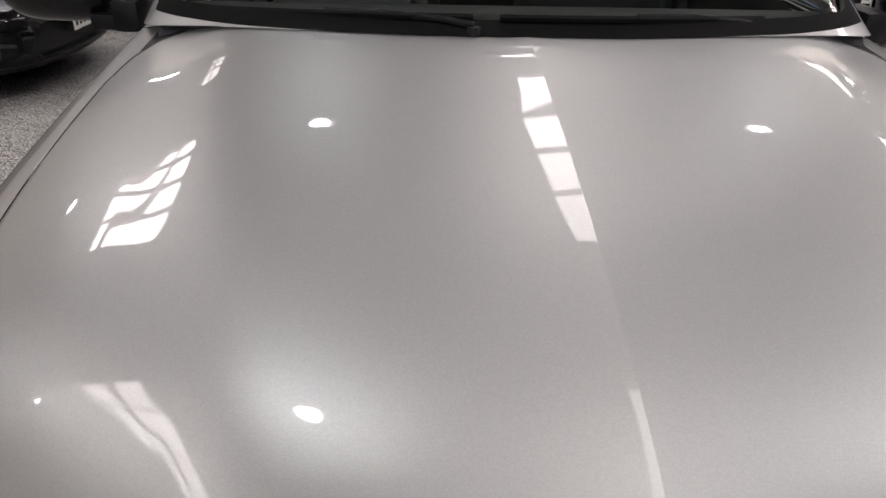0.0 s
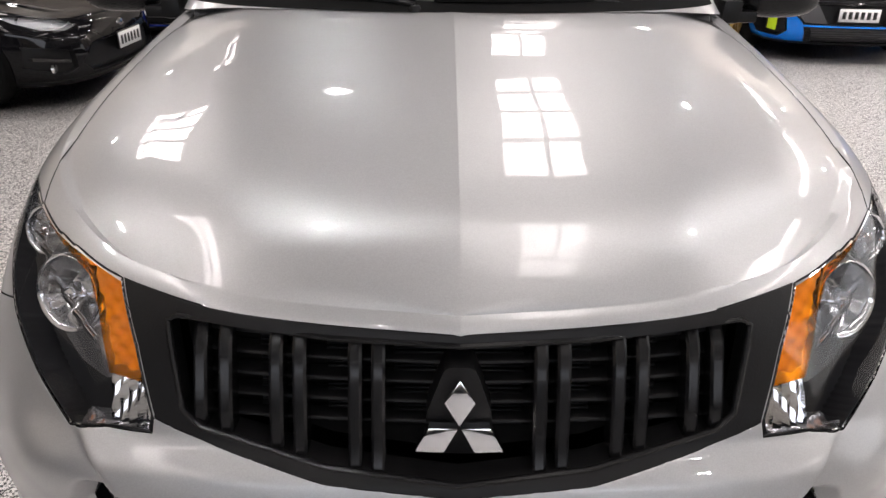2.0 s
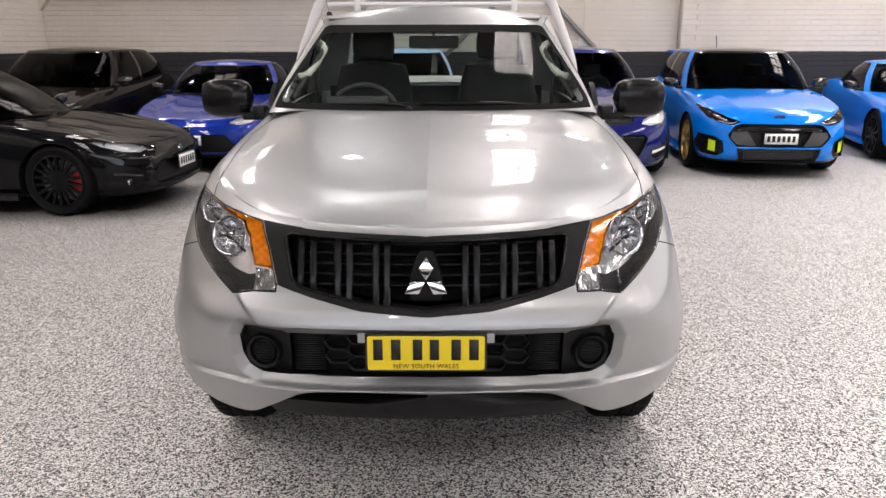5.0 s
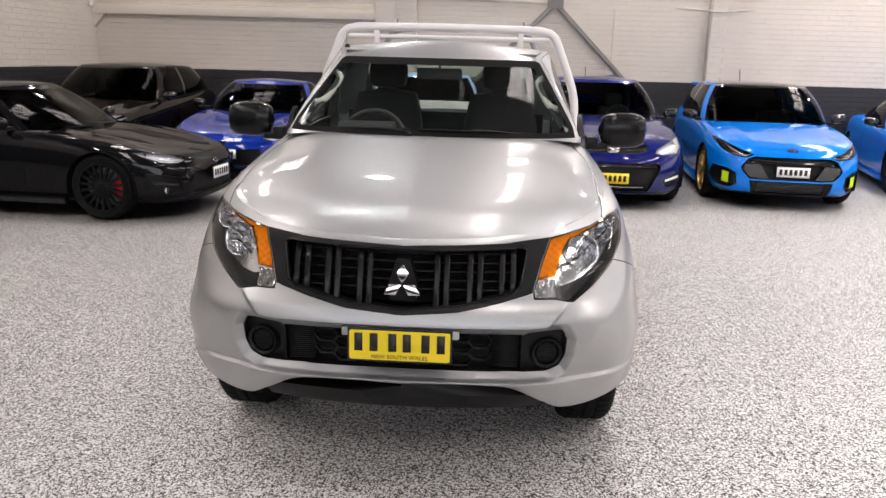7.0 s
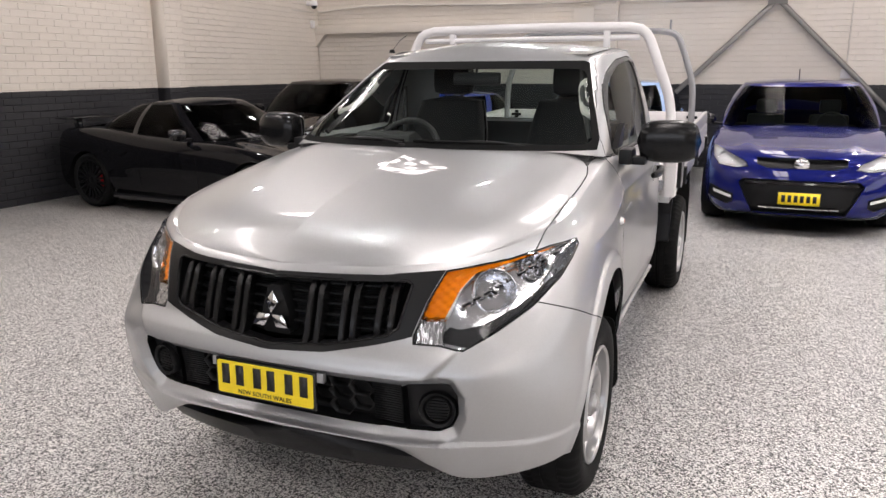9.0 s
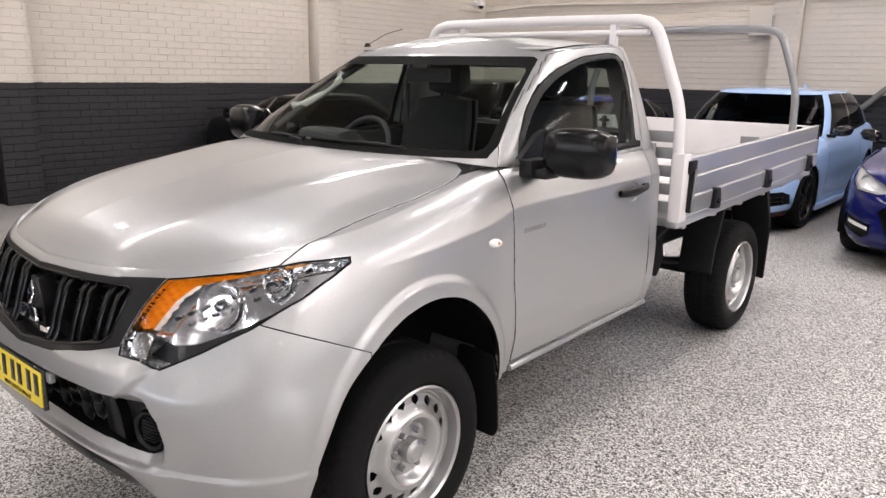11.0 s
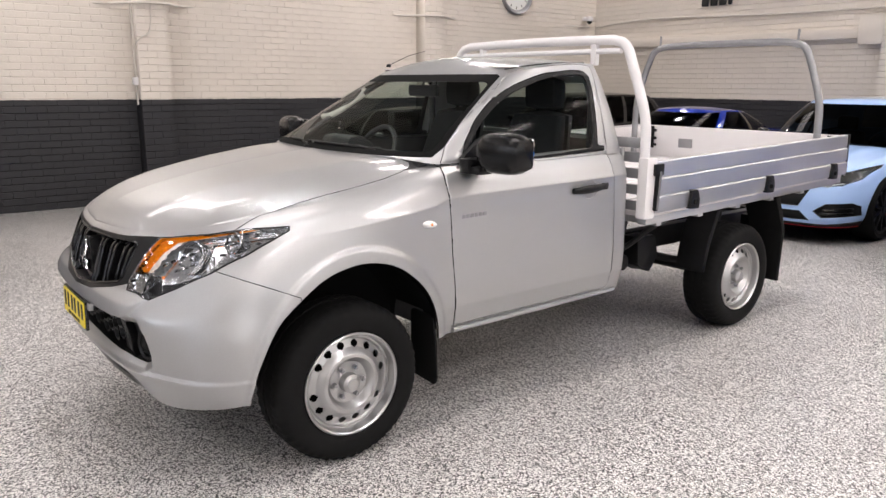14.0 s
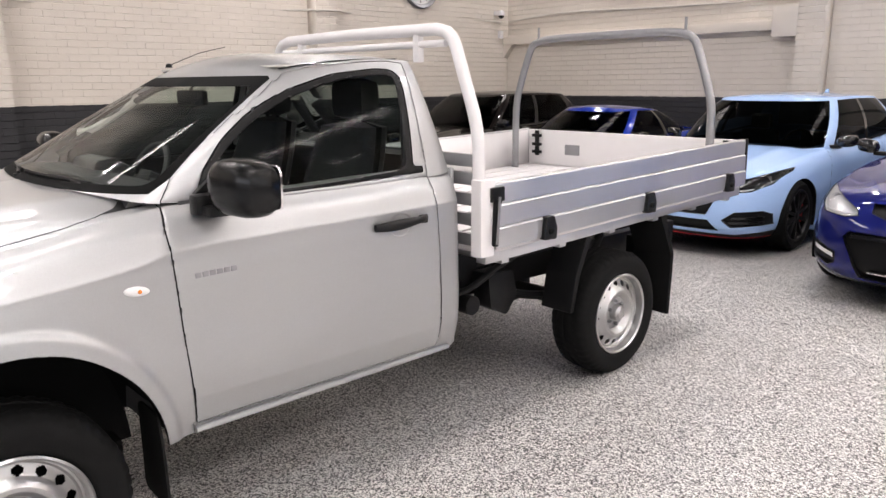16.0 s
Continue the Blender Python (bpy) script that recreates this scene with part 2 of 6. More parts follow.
def part(name, bm, material, parent=None, label="", sharp=34.0, crease=None):
    """Links a bmesh as ONE mesh object under a thing or a part; crease picks edges to keep crisp."""
    finish(bm, sharp)
    for e in bm.edges if crease else ():
        if crease(e):
            e.smooth = False
    me = bpy.data.meshes.new(name)
    bm.to_mesh(me)
    bm.free()
    for m in material if isinstance(material, (list, tuple)) else (material,):
        me.materials.append(m)
    ob = new(name, me)
    if parent is not None:
        ob.parent = parent
    return tagged(ob, label=label)


def thing(name, label, category, m=None, group="", kind=""):
    e = new(name)
    e.empty_display_size = 0.1
    if m is not None:
        e.matrix_world = m
    return tagged(e, label, category, group, kind)


def add_box(bm, x0, x1, y0, y1, z0, z1, bevel=0.0, m=None, mi=0):
    vs = [bm.verts.new((x, y, z)) for x in (x0, x1) for y in (y0, y1) for z in (z0, z1)]
    fs = [bm.faces.new([vs[i] for i in q]) for q in ((0, 1, 3, 2), (4, 6, 7, 5), (0, 4, 5, 1), (2, 3, 7, 6), (0, 2, 6, 4), (1, 5, 7, 3))]
    for f in fs:
        f.material_index = mi
    if bevel:
        es = list({e for f in fs for e in f.edges})
        r = bmesh.ops.bevel(bm, geom=es, offset=bevel, segments=2, affect="EDGES", profile=0.6)
        vs = list({v for v in vs if v.is_valid} | {v for f in r["faces"] for v in f.verts})
        for f in r["faces"]:
            f.material_index = mi
    if m is not None:
        bmesh.ops.transform(bm, matrix=m, verts=vs)
    return vs


def box(x0, x1, y0, y1, z0, z1, bevel=0.0, m=None):
    bm = bmesh.new()
    add_box(bm, x0, x1, y0, y1, z0, z1, bevel, m)
    return bm


def add_lathe(bm, profile, n=48, axis="x", m=None, mi=0, a0=0.0, a1=2 * math.pi):
    """Revolves (radius, offset) pairs about an axis."""
    full = abs(a1 - a0 - 2 * math.pi) < 1e-6
    rings, made = [], []
    for i in range(n if full else n + 1):
        a = a0 + (a1 - a0) * i / n
        ring = []
        for r, o in profile:
            p = (o, r * math.cos(a), r * math.sin(a)) if axis == "x" else (r * math.cos(a), o, r * math.sin(a)) if axis == "y" else (r * math.cos(a), r * math.sin(a), o)
            ring.append(bm.verts.new(p))
        rings.append(ring)
        made += ring
    for i in range(n):
        a, b = rings[i], rings[(i + 1) % len(rings)]
        for j in range(len(profile) - 1):
            f = bm.faces.new((a[j], b[j], b[j + 1], a[j + 1]))
            f.material_index = mi
    bmesh.ops.remove_doubles(bm, verts=made, dist=1e-5)
    made = [v for v in made if v.is_valid]
    if m is not None:
        bmesh.ops.transform(bm, matrix=m, verts=made)
    return made


def lathe(profile, n=48, axis="x", m=None):
    bm = bmesh.new()
    add_lathe(bm, profile, n, axis, m)
    bmesh.ops.recalc_face_normals(bm, faces=bm.faces[:])
    return bm


def spline(pts, n, closed=False):
    """Catmull-Rom (chord-length) through points, n samples evenly spread over the knots' parameter."""
    p = np.array(pts, float)
    d = np.maximum(np.linalg.norm(np.diff(p, axis=0), axis=1), 1e-6) ** 0.5
    t = np.r_[0, np.cumsum(d)]
    tang = np.empty_like(p)
    tang[1:-1] = ((p[1:-1] - p[:-2]) / d[:-1, None] * d[1:, None] + (p[2:] - p[1:-1]) / d[1:, None] * d[:-1, None]) / (d[:-1] + d[1:])[:, None]
    tang[0] = 1.5 * (p[1] - p[0]) / d[0] - 0.5 * tang[1] if len(p) > 2 else (p[1] - p[0]) / d[0]
    tang[-1] = 1.5 * (p[-1] - p[-2]) / d[-1] - 0.5 * tang[-2] if len(p) > 2 else (p[-1] - p[-2]) / d[-1]
    s = np.linspace(0, t[-1], n) if np.isscalar(n) else np.array(n) * t[-1]
    k = np.clip(np.searchsorted(t, s, side="right") - 1, 0, len(d) - 1)
    h, u = d[k][:, None], ((s - t[k]) / d[k])[:, None]
    return ((2 * u**3 - 3 * u**2 + 1) * p[k] + (u**3 - 2 * u**2 + u) * h * tang[k] + (-2 * u**3 + 3 * u**2) * p[k + 1] + (u**3 - u**2) * h * tang[k + 1])


def curve1(pairs):
    """Smooth function through (t, value) pairs (monotone in between)."""
    xs, ys = np.array(pairs, float).T
    d = np.diff(ys) / np.diff(xs)
    m = np.r_[d[0], np.where(d[:-1] * d[1:] > 0, 2 * d[:-1] * d[1:] / (d[:-1] + d[1:] + 1e-12), 0), d[-1]] if len(xs) > 2 else np.r_[d, d]

    def f(t):
        t = np.clip(t, xs[0], xs[-1])
        k = np.clip(np.searchsorted(xs, t, side="right") - 1, 0, len(d) - 1)
        h = xs[k + 1] - xs[k]
        u = (t - xs[k]) / h
        return (2 * u**3 - 3 * u**2 + 1) * ys[k] + (u**3 - 2 * u**2 + u) * h * m[k] + (-2 * u**3 + 3 * u**2) * ys[k + 1] + (u**3 - u**2) * h * m[k + 1]

    return f


def grid_mesh(bm, pts, mirror=True, mi=0):
    """A sheet from an array of rows of points; mirrored in x and welded at the middle."""
    pts = np.asarray(pts, float)
    for sgn in (1, -1) if mirror else (1,):
        vs = [[bm.verts.new((p[0] * sgn, p[1], p[2])) for p in row] for row in pts]
        for i in range(len(vs) - 1):
            for j in range(len(vs[0]) - 1):
                q = [vs[i][j], vs[i + 1][j], vs[i + 1][j + 1], vs[i][j + 1]]
                f = bm.faces.new(q if sgn > 0 else q[::-1])
                f.material_index = mi


def weld(bm, d=1e-4, outward=True):
    bmesh.ops.remove_doubles(bm, verts=bm.verts[:], dist=d)
    bmesh.ops.dissolve_degenerate(bm, dist=1e-5, edges=bm.edges[:])
    if outward:
        bmesh.ops.recalc_face_normals(bm, faces=bm.faces[:])


def inside(poly, x, y):
    c, j = False, len(poly) - 1
    for i in range(len(poly)):
        if (poly[i][1] > y) != (poly[j][1] > y) and x < (poly[j][0] - poly[i][0]) * (y - poly[i][1]) / (poly[j][1] - poly[i][1]) + poly[i][0]:
            c = not c
        j = i
    return c


def cut(bm, poly, ax, where=lambda c, n: True):
    """Scores a polygon, seen along the third axis, into the faces that pass where(centre, normal); returns those inside."""
    bm.normal_update()
    a, b = ax

    def near(f, lo, hi):
        us, vs = [v.co[a] for v in f.verts], [v.co[b] for v in f.verts]
        return min(us) <= hi[0] and max(us) >= lo[0] and min(vs) <= hi[1] and max(vs) >= lo[1]

    lo, hi = [min(p[k] for p in poly) - 1e-3 for k in (0, 1)], [max(p[k] for p in poly) + 1e-3 for k in (0, 1)]
    pool = {f for f in bm.faces if near(f, lo, hi) and where(f.calc_center_median(), f.normal)}
    for i in range(len(poly)):
        p, q = Vector(poly[i]), Vector(poly[(i + 1) % len(poly)])
        if (q - p).length < 1e-6:
            continue
        lo = (min(p[0], q[0]) - 1e-4, min(p[1], q[1]) - 1e-4)
        hi = (max(p[0], q[0]) + 1e-4, max(p[1], q[1]) + 1e-4)
        pool = {f for f in pool if f.is_valid}
        faces = [f for f in pool if near(f, lo, hi)]
        if not faces:
            continue
        no, co = [0, 0, 0], [0, 0, 0]
        no[a], no[b], co[a], co[b] = -(q - p)[1], (q - p)[0], p[0], p[1]
        geom = list({e for f in faces for e in f.edges}) + list({v for f in faces for v in f.verts}) + faces
        r = bmesh.ops.bisect_plane(bm, geom=geom, dist=2e-5, plane_co=co, plane_no=Vector(no).normalized())
        pool |= {f for e in r["geom_cut"] if isinstance(e, bmesh.types.BMEdge) for f in e.link_faces}
    bm.normal_update()
    return [f for f in bm.faces if inside(poly, f.calc_center_median()[a], f.calc_center_median()[b]) and where(f.calc_center_median(), f.normal)]


def take(bm, faces, keep=False):
    """Moves faces into a new bmesh."""
    nb, vm = bmesh.new(), {}
    for f in faces:
        vs = []
        for v in f.verts:
            if v not in vm:
                vm[v] = nb.verts.new(v.co)
            vs.append(vm[v])
        try:
            nf = nb.faces.new(vs)
            nf.material_index = f.material_index
        except ValueError:
            pass
    if not keep:
        bmesh.ops.delete(bm, geom=faces, context="FACES")
    nb.normal_update()
    return nb


def rim(bm, gap=0.002, depth=0.010):
    """Turns the free edge of a panel inwards for a shut line; the edge takes the second material."""
    bm.normal_update()
    r = bmesh.ops.inset_region(bm, faces=bm.faces[:], use_boundary=True, use_even_offset=False, thickness=gap, depth=0)
    for f in r["faces"]:
        f.material_index = 1
    bm.normal_update()
    for v in [v for v in bm.verts if v.is_boundary]:
        v.co -= v.normal * depth
    return bm


def shell(bm, thick):
    """Gives a sheet a back side, inwards."""
    bm.normal_update()
    g = bmesh.ops.duplicate(bm, geom=bm.faces[:])
    nf = [x for x in g["geom"] if isinstance(x, bmesh.types.BMFace)]
    norm = {v: v.normal.copy() for f in nf for v in f.verts}
    bmesh.ops.reverse_faces(bm, faces=nf)
    for v, n in norm.items():
        v.co -= n * thick
    be = [e for e in bm.edges if e.is_boundary]
    try:
        bmesh.ops.bridge_loops(bm, edges=be)
    except RuntimeError:
        pass
    return bm


def tube(pts, r, n=12, caps=True):
    """A round bar along a line of points."""
    bm = bmesh.new()
    p = [Vector(q) for q in pts]
    up, rings = Vector((0.13, 0.31, 0.94)), []
    for i, q in enumerate(p):
        d = (p[min(i + 1, len(p) - 1)] - p[max(i - 1, 0)]).normalized()
        s = d.cross(up).normalized() if i == 0 else (side - d * side.dot(d)).normalized()
        side, t = s, d.cross(s)
        rings.append([bm.verts.new(q + r * (math.cos(a) * s + math.sin(a) * t)) for a in [2 * math.pi * k / n for k in range(n)]])
    for a, b in zip(rings, rings[1:]):
        for k in range(n):
            bm.faces.new((a[k], a[(k + 1) % n], b[(k + 1) % n], b[k]))
    if caps:
        bm.faces.new(rings[0][::-1])
        bm.faces.new(rings[-1])
    bmesh.ops.recalc_face_normals(bm, faces=bm.faces[:])
    return bm


def prism(poly, ax, lo, hi, bevel=0.0):
    """A polygon in two axes, extruded along the third from lo to hi."""
    bm = bmesh.new()
    c = ({0, 1, 2} - set(ax)).pop()

    def at(p, d):
        v = [0, 0, 0]
        v[ax[0]], v[ax[1]], v[c] = p[0], p[1], d
        return bm.verts.new(v)

    a, b = [at(p, lo) for p in poly], [at(p, hi) for p in poly]
    bm.faces.new(a)
    bm.faces.new(b[::-1])
    for i in range(len(poly)):
        j = (i + 1) % len(poly)
        bm.faces.new((a[i], b[i], b[j], a[j]))
    bmesh.ops.recalc_face_normals(bm, faces=bm.faces[:])
    if bevel:
        bmesh.ops.bevel(bm, geom=bm.edges[:], offset=bevel, segments=2, affect="EDGES", profile=0.6)
    return bm


def rounded(poly, r, n=4):
    """The polygon with its corners rounded."""
    out = []
    for i in range(len(poly)):
        p, a, b = Vector(poly[i]), Vector(poly[i - 1]), Vector(poly[(i + 1) % len(poly)])
        da, db = (a - p), (b - p)
        k = min(r, da.length * 0.45, db.length * 0.45)
        s, e = p + da.normalized() * k, p + db.normalized() * k
        for j in range(n + 1):
            t = j / n
            out.append(tuple((1 - t) ** 2 * s + 2 * t * (1 - t) * p + t * t * e))
    return out


def circle(cx, cy, r, n=40, a0=0.0):
    return [(cx + r * math.cos(a0 + 2 * math.pi * i / n), cy + r * math.sin(a0 + 2 * math.pi * i / n)) for i in range(n)]


def merge(bm, other):
    """Adds another bmesh to this one."""
    me = bpy.data.meshes.new("tmp")
    other.to_mesh(me)
    other.free()
    bm.from_mesh(me)
    bpy.data.meshes.remove(me)
    return bm


def moved(bm, m):
    bmesh.ops.transform(bm, matrix=m, verts=bm.verts[:])
    return bm


def letters(text, size, depth=0.001, shear=0.0, space=1.0):
    """Raised letters as a bmesh in the xz plane, facing -y, centred."""
    cu = bpy.data.curves.new("lettering", "FONT")
    cu.body, cu.size, cu.extrude, cu.align_x, cu.align_y, cu.shear, cu.space_character = text, size, depth, "CENTER", "CENTER", shear, space
    cu.resolution_u = 3
    ob = bpy.data.objects.new("lettering", cu)
    scene.collection.objects.link(ob)
    bpy.context.view_layer.update()
    me = bpy.data.meshes.new_from_object(ob.evaluated_get(bpy.context.evaluated_depsgraph_get()))
    bm = bmesh.new()
    bm.from_mesh(me)
    bpy.data.objects.remove(ob)
    bpy.data.curves.remove(cu)
    bpy.data.meshes.remove(me)
    bmesh.ops.rotate(bm, cent=(0, 0, 0), matrix=Matrix.Rotation(radians(90), 3, "X"), verts=bm.verts[:])
    return bm

# ---- the hall ----
def wall(name, x0, x1, y0, y1, z0, z1, label):
    ob = part(name, box(x0, x1, y0, y1, z0, z1), M_WALL)
    return tagged(ob, label, "wall", kind="structure")


floor = tagged(part("floor", box(WALL_X - 0.3, EAST + 0.3, SOUTH - 0.3, WALL_Y + 0.3, -0.2, 0), M_FLOOR), "grey white and black flake epoxy showroom floor", "floor", kind="structure")
wall_west = wall("wall_west", WALL_X - 0.3, WALL_X, SOUTH - 0.3, WALL_Y + 0.3, 0, CEIL, "cream painted brick wall with a charcoal lower band")
wall_north = wall("wall_north", WALL_X, EAST, WALL_Y, WALL_Y + 0.3, 0, CEIL, "cream painted brick wall with a charcoal lower band")
# wall out of view; its opening is added for the east fill lamp
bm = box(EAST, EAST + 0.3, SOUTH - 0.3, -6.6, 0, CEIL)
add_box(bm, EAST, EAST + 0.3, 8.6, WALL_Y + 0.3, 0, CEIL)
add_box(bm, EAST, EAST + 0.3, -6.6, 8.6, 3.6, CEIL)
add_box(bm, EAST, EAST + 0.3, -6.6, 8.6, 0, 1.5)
wall_east = tagged(part("wall_east", bm, M_WALL), "unseen cream painted wall with an added high window", "wall", kind="structure")
# added window, never in view, that houses the east fill lamp
east_fill_window = thing("window_1", "added unseen high window in black frames, for a fill lamp", "window", kind="structure")
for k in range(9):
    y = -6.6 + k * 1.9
    part("mullion", box(EAST + 0.05, EAST + 0.13, y - 0.03, y + 0.03, 1.5, 3.6), M_BLACKP, east_fill_window)
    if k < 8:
        part("pane", box(EAST + 0.085, EAST + 0.095, y + 0.03, y + 1.87, 1.5, 3.6), M_LENS, east_fill_window).visible_shadow = False
# wall behind the viewpoint, opened for the added south fill lamp
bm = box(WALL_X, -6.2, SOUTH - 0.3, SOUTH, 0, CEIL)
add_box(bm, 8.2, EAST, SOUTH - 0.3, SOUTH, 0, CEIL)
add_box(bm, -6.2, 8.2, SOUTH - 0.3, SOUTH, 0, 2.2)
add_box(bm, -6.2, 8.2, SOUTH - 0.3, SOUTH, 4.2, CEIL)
wall_south = tagged(part("wall_south", bm, M_WALL), "unseen cream painted wall with an added high window", "wall", kind="structure")
# window added around the south fill lamp; unseen
south_fill_window = thing("window_2", "added unseen high window in black frames, for a fill lamp", "window", kind="structure")
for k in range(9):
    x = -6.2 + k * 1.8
    part("mullion", box(x - 0.03, x + 0.03, SOUTH - 0.13, SOUTH - 0.05, 2.2, 4.2), M_BLACKP, south_fill_window)
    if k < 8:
        part("pane", box(x + 0.03, x + 1.77, SOUTH - 0.095, SOUTH - 0.085, 2.2, 4.2), M_LENS, south_fill_window).visible_shadow = False


def roof():
    """Flat lining with skylight openings right through it."""
    bm = bmesh.new()
    xs = sorted({WALL_X - 0.3, EAST + 0.3, *(round(x + s * w / 2, 4) for x, y, w, l in SKYLIGHTS for s in (-1, 1))})
    ys = sorted({SOUTH - 0.3, WALL_Y + 0.3, *(round(y + s * l / 2, 4) for x, y, w, l in SKYLIGHTS for s in (-1, 1))})
    for x0, x1 in zip(xs, xs[1:]):
        for y0, y1 in zip(ys, ys[1:]):
            cx, cy = (x0 + x1) / 2, (y0 + y1) / 2
            if not any(abs(cx - x) < w / 2 and abs(cy - y) < l / 2 for x, y, w, l in SKYLIGHTS):
                add_box(bm, x0, x1, y0, y1, CEIL, CEIL + 0.1)
    return bm


tagged(part("ceiling", roof(), M_CEIL), "pale roof lining with long skylight openings", "ceiling", kind="structure")
for i, (x, y, w, l) in enumerate(SKYLIGHTS):
    sk = tagged(new("window_%d" % (i + 1)), "pale translucent roof skylight with dark bars", "skylight", kind="structure")
    sk.location = (x, y, CEIL)
    # opaque sheet above the lamp, added to keep sun and sky out
    part("pane", box(-w / 2 - 0.1, w / 2 + 0.1, -l / 2 - 0.1, l / 2 + 0.1, 0.2, 0.22), M_WHITE, sk)
    part("window_frame", box(-0.02, 0.02, -l / 2, l / 2, -0.05, -0.001), M_GREYST, sk)
    for k in (-1, 0, 1):
        part("purlin", box(-w / 2 - 0.1, w / 2 + 0.1, k * l / 4 - 0.03, k * l / 4 + 0.03, -0.12, -0.051), M_GREYST, sk)


def high_bay():
    t = thing("high_bay_lamp", "round white high bay lamp hanging under the roof", "ceiling lamp", group="high bay lamps")
    part("housing", lathe([(0.001, 0.42), (0.05, 0.42), (0.06, 0.3), (0.12, 0.26), (0.2, 0.05), (0.2, 0.02), (0.18, 0.02), (0.11, 0.2), (0.001, 0.2)], 32, "z"), M_WHITEALU, t)
    part("diffuser", lathe([(0.001, 0.06), (0.16, 0.06), (0.165, 0.07), (0.001, 0.075)], 32, "z"), M_LIGHT, t)
    return t


hb = high_bay()
hb.matrix_world = pose(*LAMPS[0], CEIL - 0.44)
for x, y in LAMPS[1:]:
    copy_thing(hb, pose(x, y, CEIL - 0.44))

# piers, posts, braces and services on the walls
PIERS_W = ((2.33, 2.727), (6.92, 7.315), (-2.26, -1.865), (-6.85, -6.455))
PIERS_N = ((-1.40, -1.02), (4.12, 4.38), (8.6, 8.95))
for y0, y1 in PIERS_W:
    tagged(part("pier", box(WALL_X, WALL_X + 0.23, y0, y1, 0, CEIL), M_WALL), "brick pier painted cream over charcoal", "pier", kind="structure", group="wall piers")
for x0, x1 in PIERS_N:
    tagged(part("pier", box(x0, x1, WALL_Y - 0.2, WALL_Y, 0, CEIL), M_WALL), "brick pier painted cream over charcoal", "pier", kind="structure", group="wall piers")


def brace(x0, z0, x1, z1):
    d = Vector((x1 - x0, 0, z1 - z0))
    m = pose(x0, WALL_Y - 0.07, z0) @ Matrix.Rotation(-math.atan2(d.z, d.x), 4, "Y")
    bm = box(0, d.length, -0.04, -0.03, -0.04, 0.04)
    add_box(bm, 0, d.length, -0.04, 0.04, 0.03, 0.04)
    t = tagged(part("wall_brace", bm, M_GREYST), "grey painted steel angle brace on the wall", "brace", group="wall braces")
    t.matrix_world = m
    return t


brace(-0.95, 0.3, 1.42, 2.66)
brace(1.42, 2.66, 3.75, 0.35)
part("gusset", prism([(1.28, 2.58), (1.56, 2.58), (1.56, 2.78), (1.28, 2.78)], (0, 2), WALL_Y - 0.115, WALL_Y - 0.10), M_GREYST)
tagged(bpy.data.objects["gusset"], "grey steel gusset plate at the head of two braces", "gusset plate")
tagged(part("wall_beam", box(WALL_X, -1.4, WALL_Y - 0.14, WALL_Y, 2.30, 2.44, 0.01), M_WALL), "cream painted ledge beam along the wall", "beam", kind="structure")
part("corbel", prism([(WALL_X, 2.30), (WALL_X + 0.22, 2.30), (WALL_X, 2.06)], (0, 2), WALL_Y - 0.12, WALL_Y), M_WALL)
tagged(bpy.data.objects["corbel"], "cream painted corbel under the ledge beam", "corbel", kind="structure")
part("beam_block", box(-1.75, -1.4, WALL_Y - 0.2, WALL_Y - 0.12, 2.20, 2.62, 0.01), M_WALL)
tagged(bpy.data.objects["beam_block"], "cream painted padstone at the end of the ledge beam", "padstone", kind="structure")


def conduit(pts, r, label):
    return tagged(part("conduit", tube([tuple(p) for p in spline(pts, 24 * (len(pts) - 1))], r, 8), M_STEEL), label, "conduit", group="wall conduits")


W1 = WALL_X + 0.03
conduit([(W1, -10.5, 2.52), (W1, -2.0, 2.54), (W1, 2.05, 2.56), (W1 + 0.22, 2.34, 2.57), (W1 + 0.22, 2.72, 2.58), (W1, 3.0, 2.58), (W1, 6.65, 2.68), (W1 + 0.22, 6.93, 2.68), (W1 + 0.22, 7.31, 2.69), (W1, 7.6, 2.70), (W1, 11.2, 2.72)], 0.016, "cream painted conduit run along the brick wall")
conduit([(WALL_X + 0.08, WALL_Y - 0.05, 2.72), (WALL_X + 1.2, WALL_Y - 0.03, 2.80), (-3.0, WALL_Y - 0.03, 2.74), (-1.7, WALL_Y - 0.04, 2.73), (-1.41, WALL_Y - 0.22, 2.72), (-1.01, WALL_Y - 0.22, 2.72), (-0.7, WALL_Y - 0.04, 2.71), (0.2, WALL_Y - 0.04, 2.69), (3.85, WALL_Y - 0.04, 2.62), (4.11, WALL_Y - 0.22, 2.58), (4.39, WALL_Y - 0.22, 2.58), (4.65, WALL_Y - 0.04, 2.62), (10.0, WALL_Y - 0.04, 2.62)], 0.018, "cream painted conduit run along the brick wall")
conduit([(W1 + .10, 2.313, 1.30), (W1 + .10, 2.313, 2.5), (W1 + .10, 2.313, 4.5)], 0.014, "pale conduit dropping down beside a pier")
conduit([(W1 + .10, 2.31, 1.62), (W1 + 0.14, 2.31, 2.02), (W1 + 0.22, 2.36, 2.13), (W1 + 0.215, 2.48, 2.22), (W1 + 0.215, 2.52, 2.45), (W1 + 0.215, 2.52, 3.4)], 0.008, "thin grey cable looping over a pier")
conduit([(2.47, WALL_Y - 0.03, 1.58), (2.47, WALL_Y - 0.03, 2.0), (2.47, WALL_Y - 0.03, 2.6)], 0.010, "thin conduit down to a power point")
tagged(part("switch_box", box(WALL_X + .09, WALL_X + 0.17, 2.27, 2.33, 1.55, 1.65, 0.008), M_WHITEALU), "white switch box on a wall conduit", "switch")
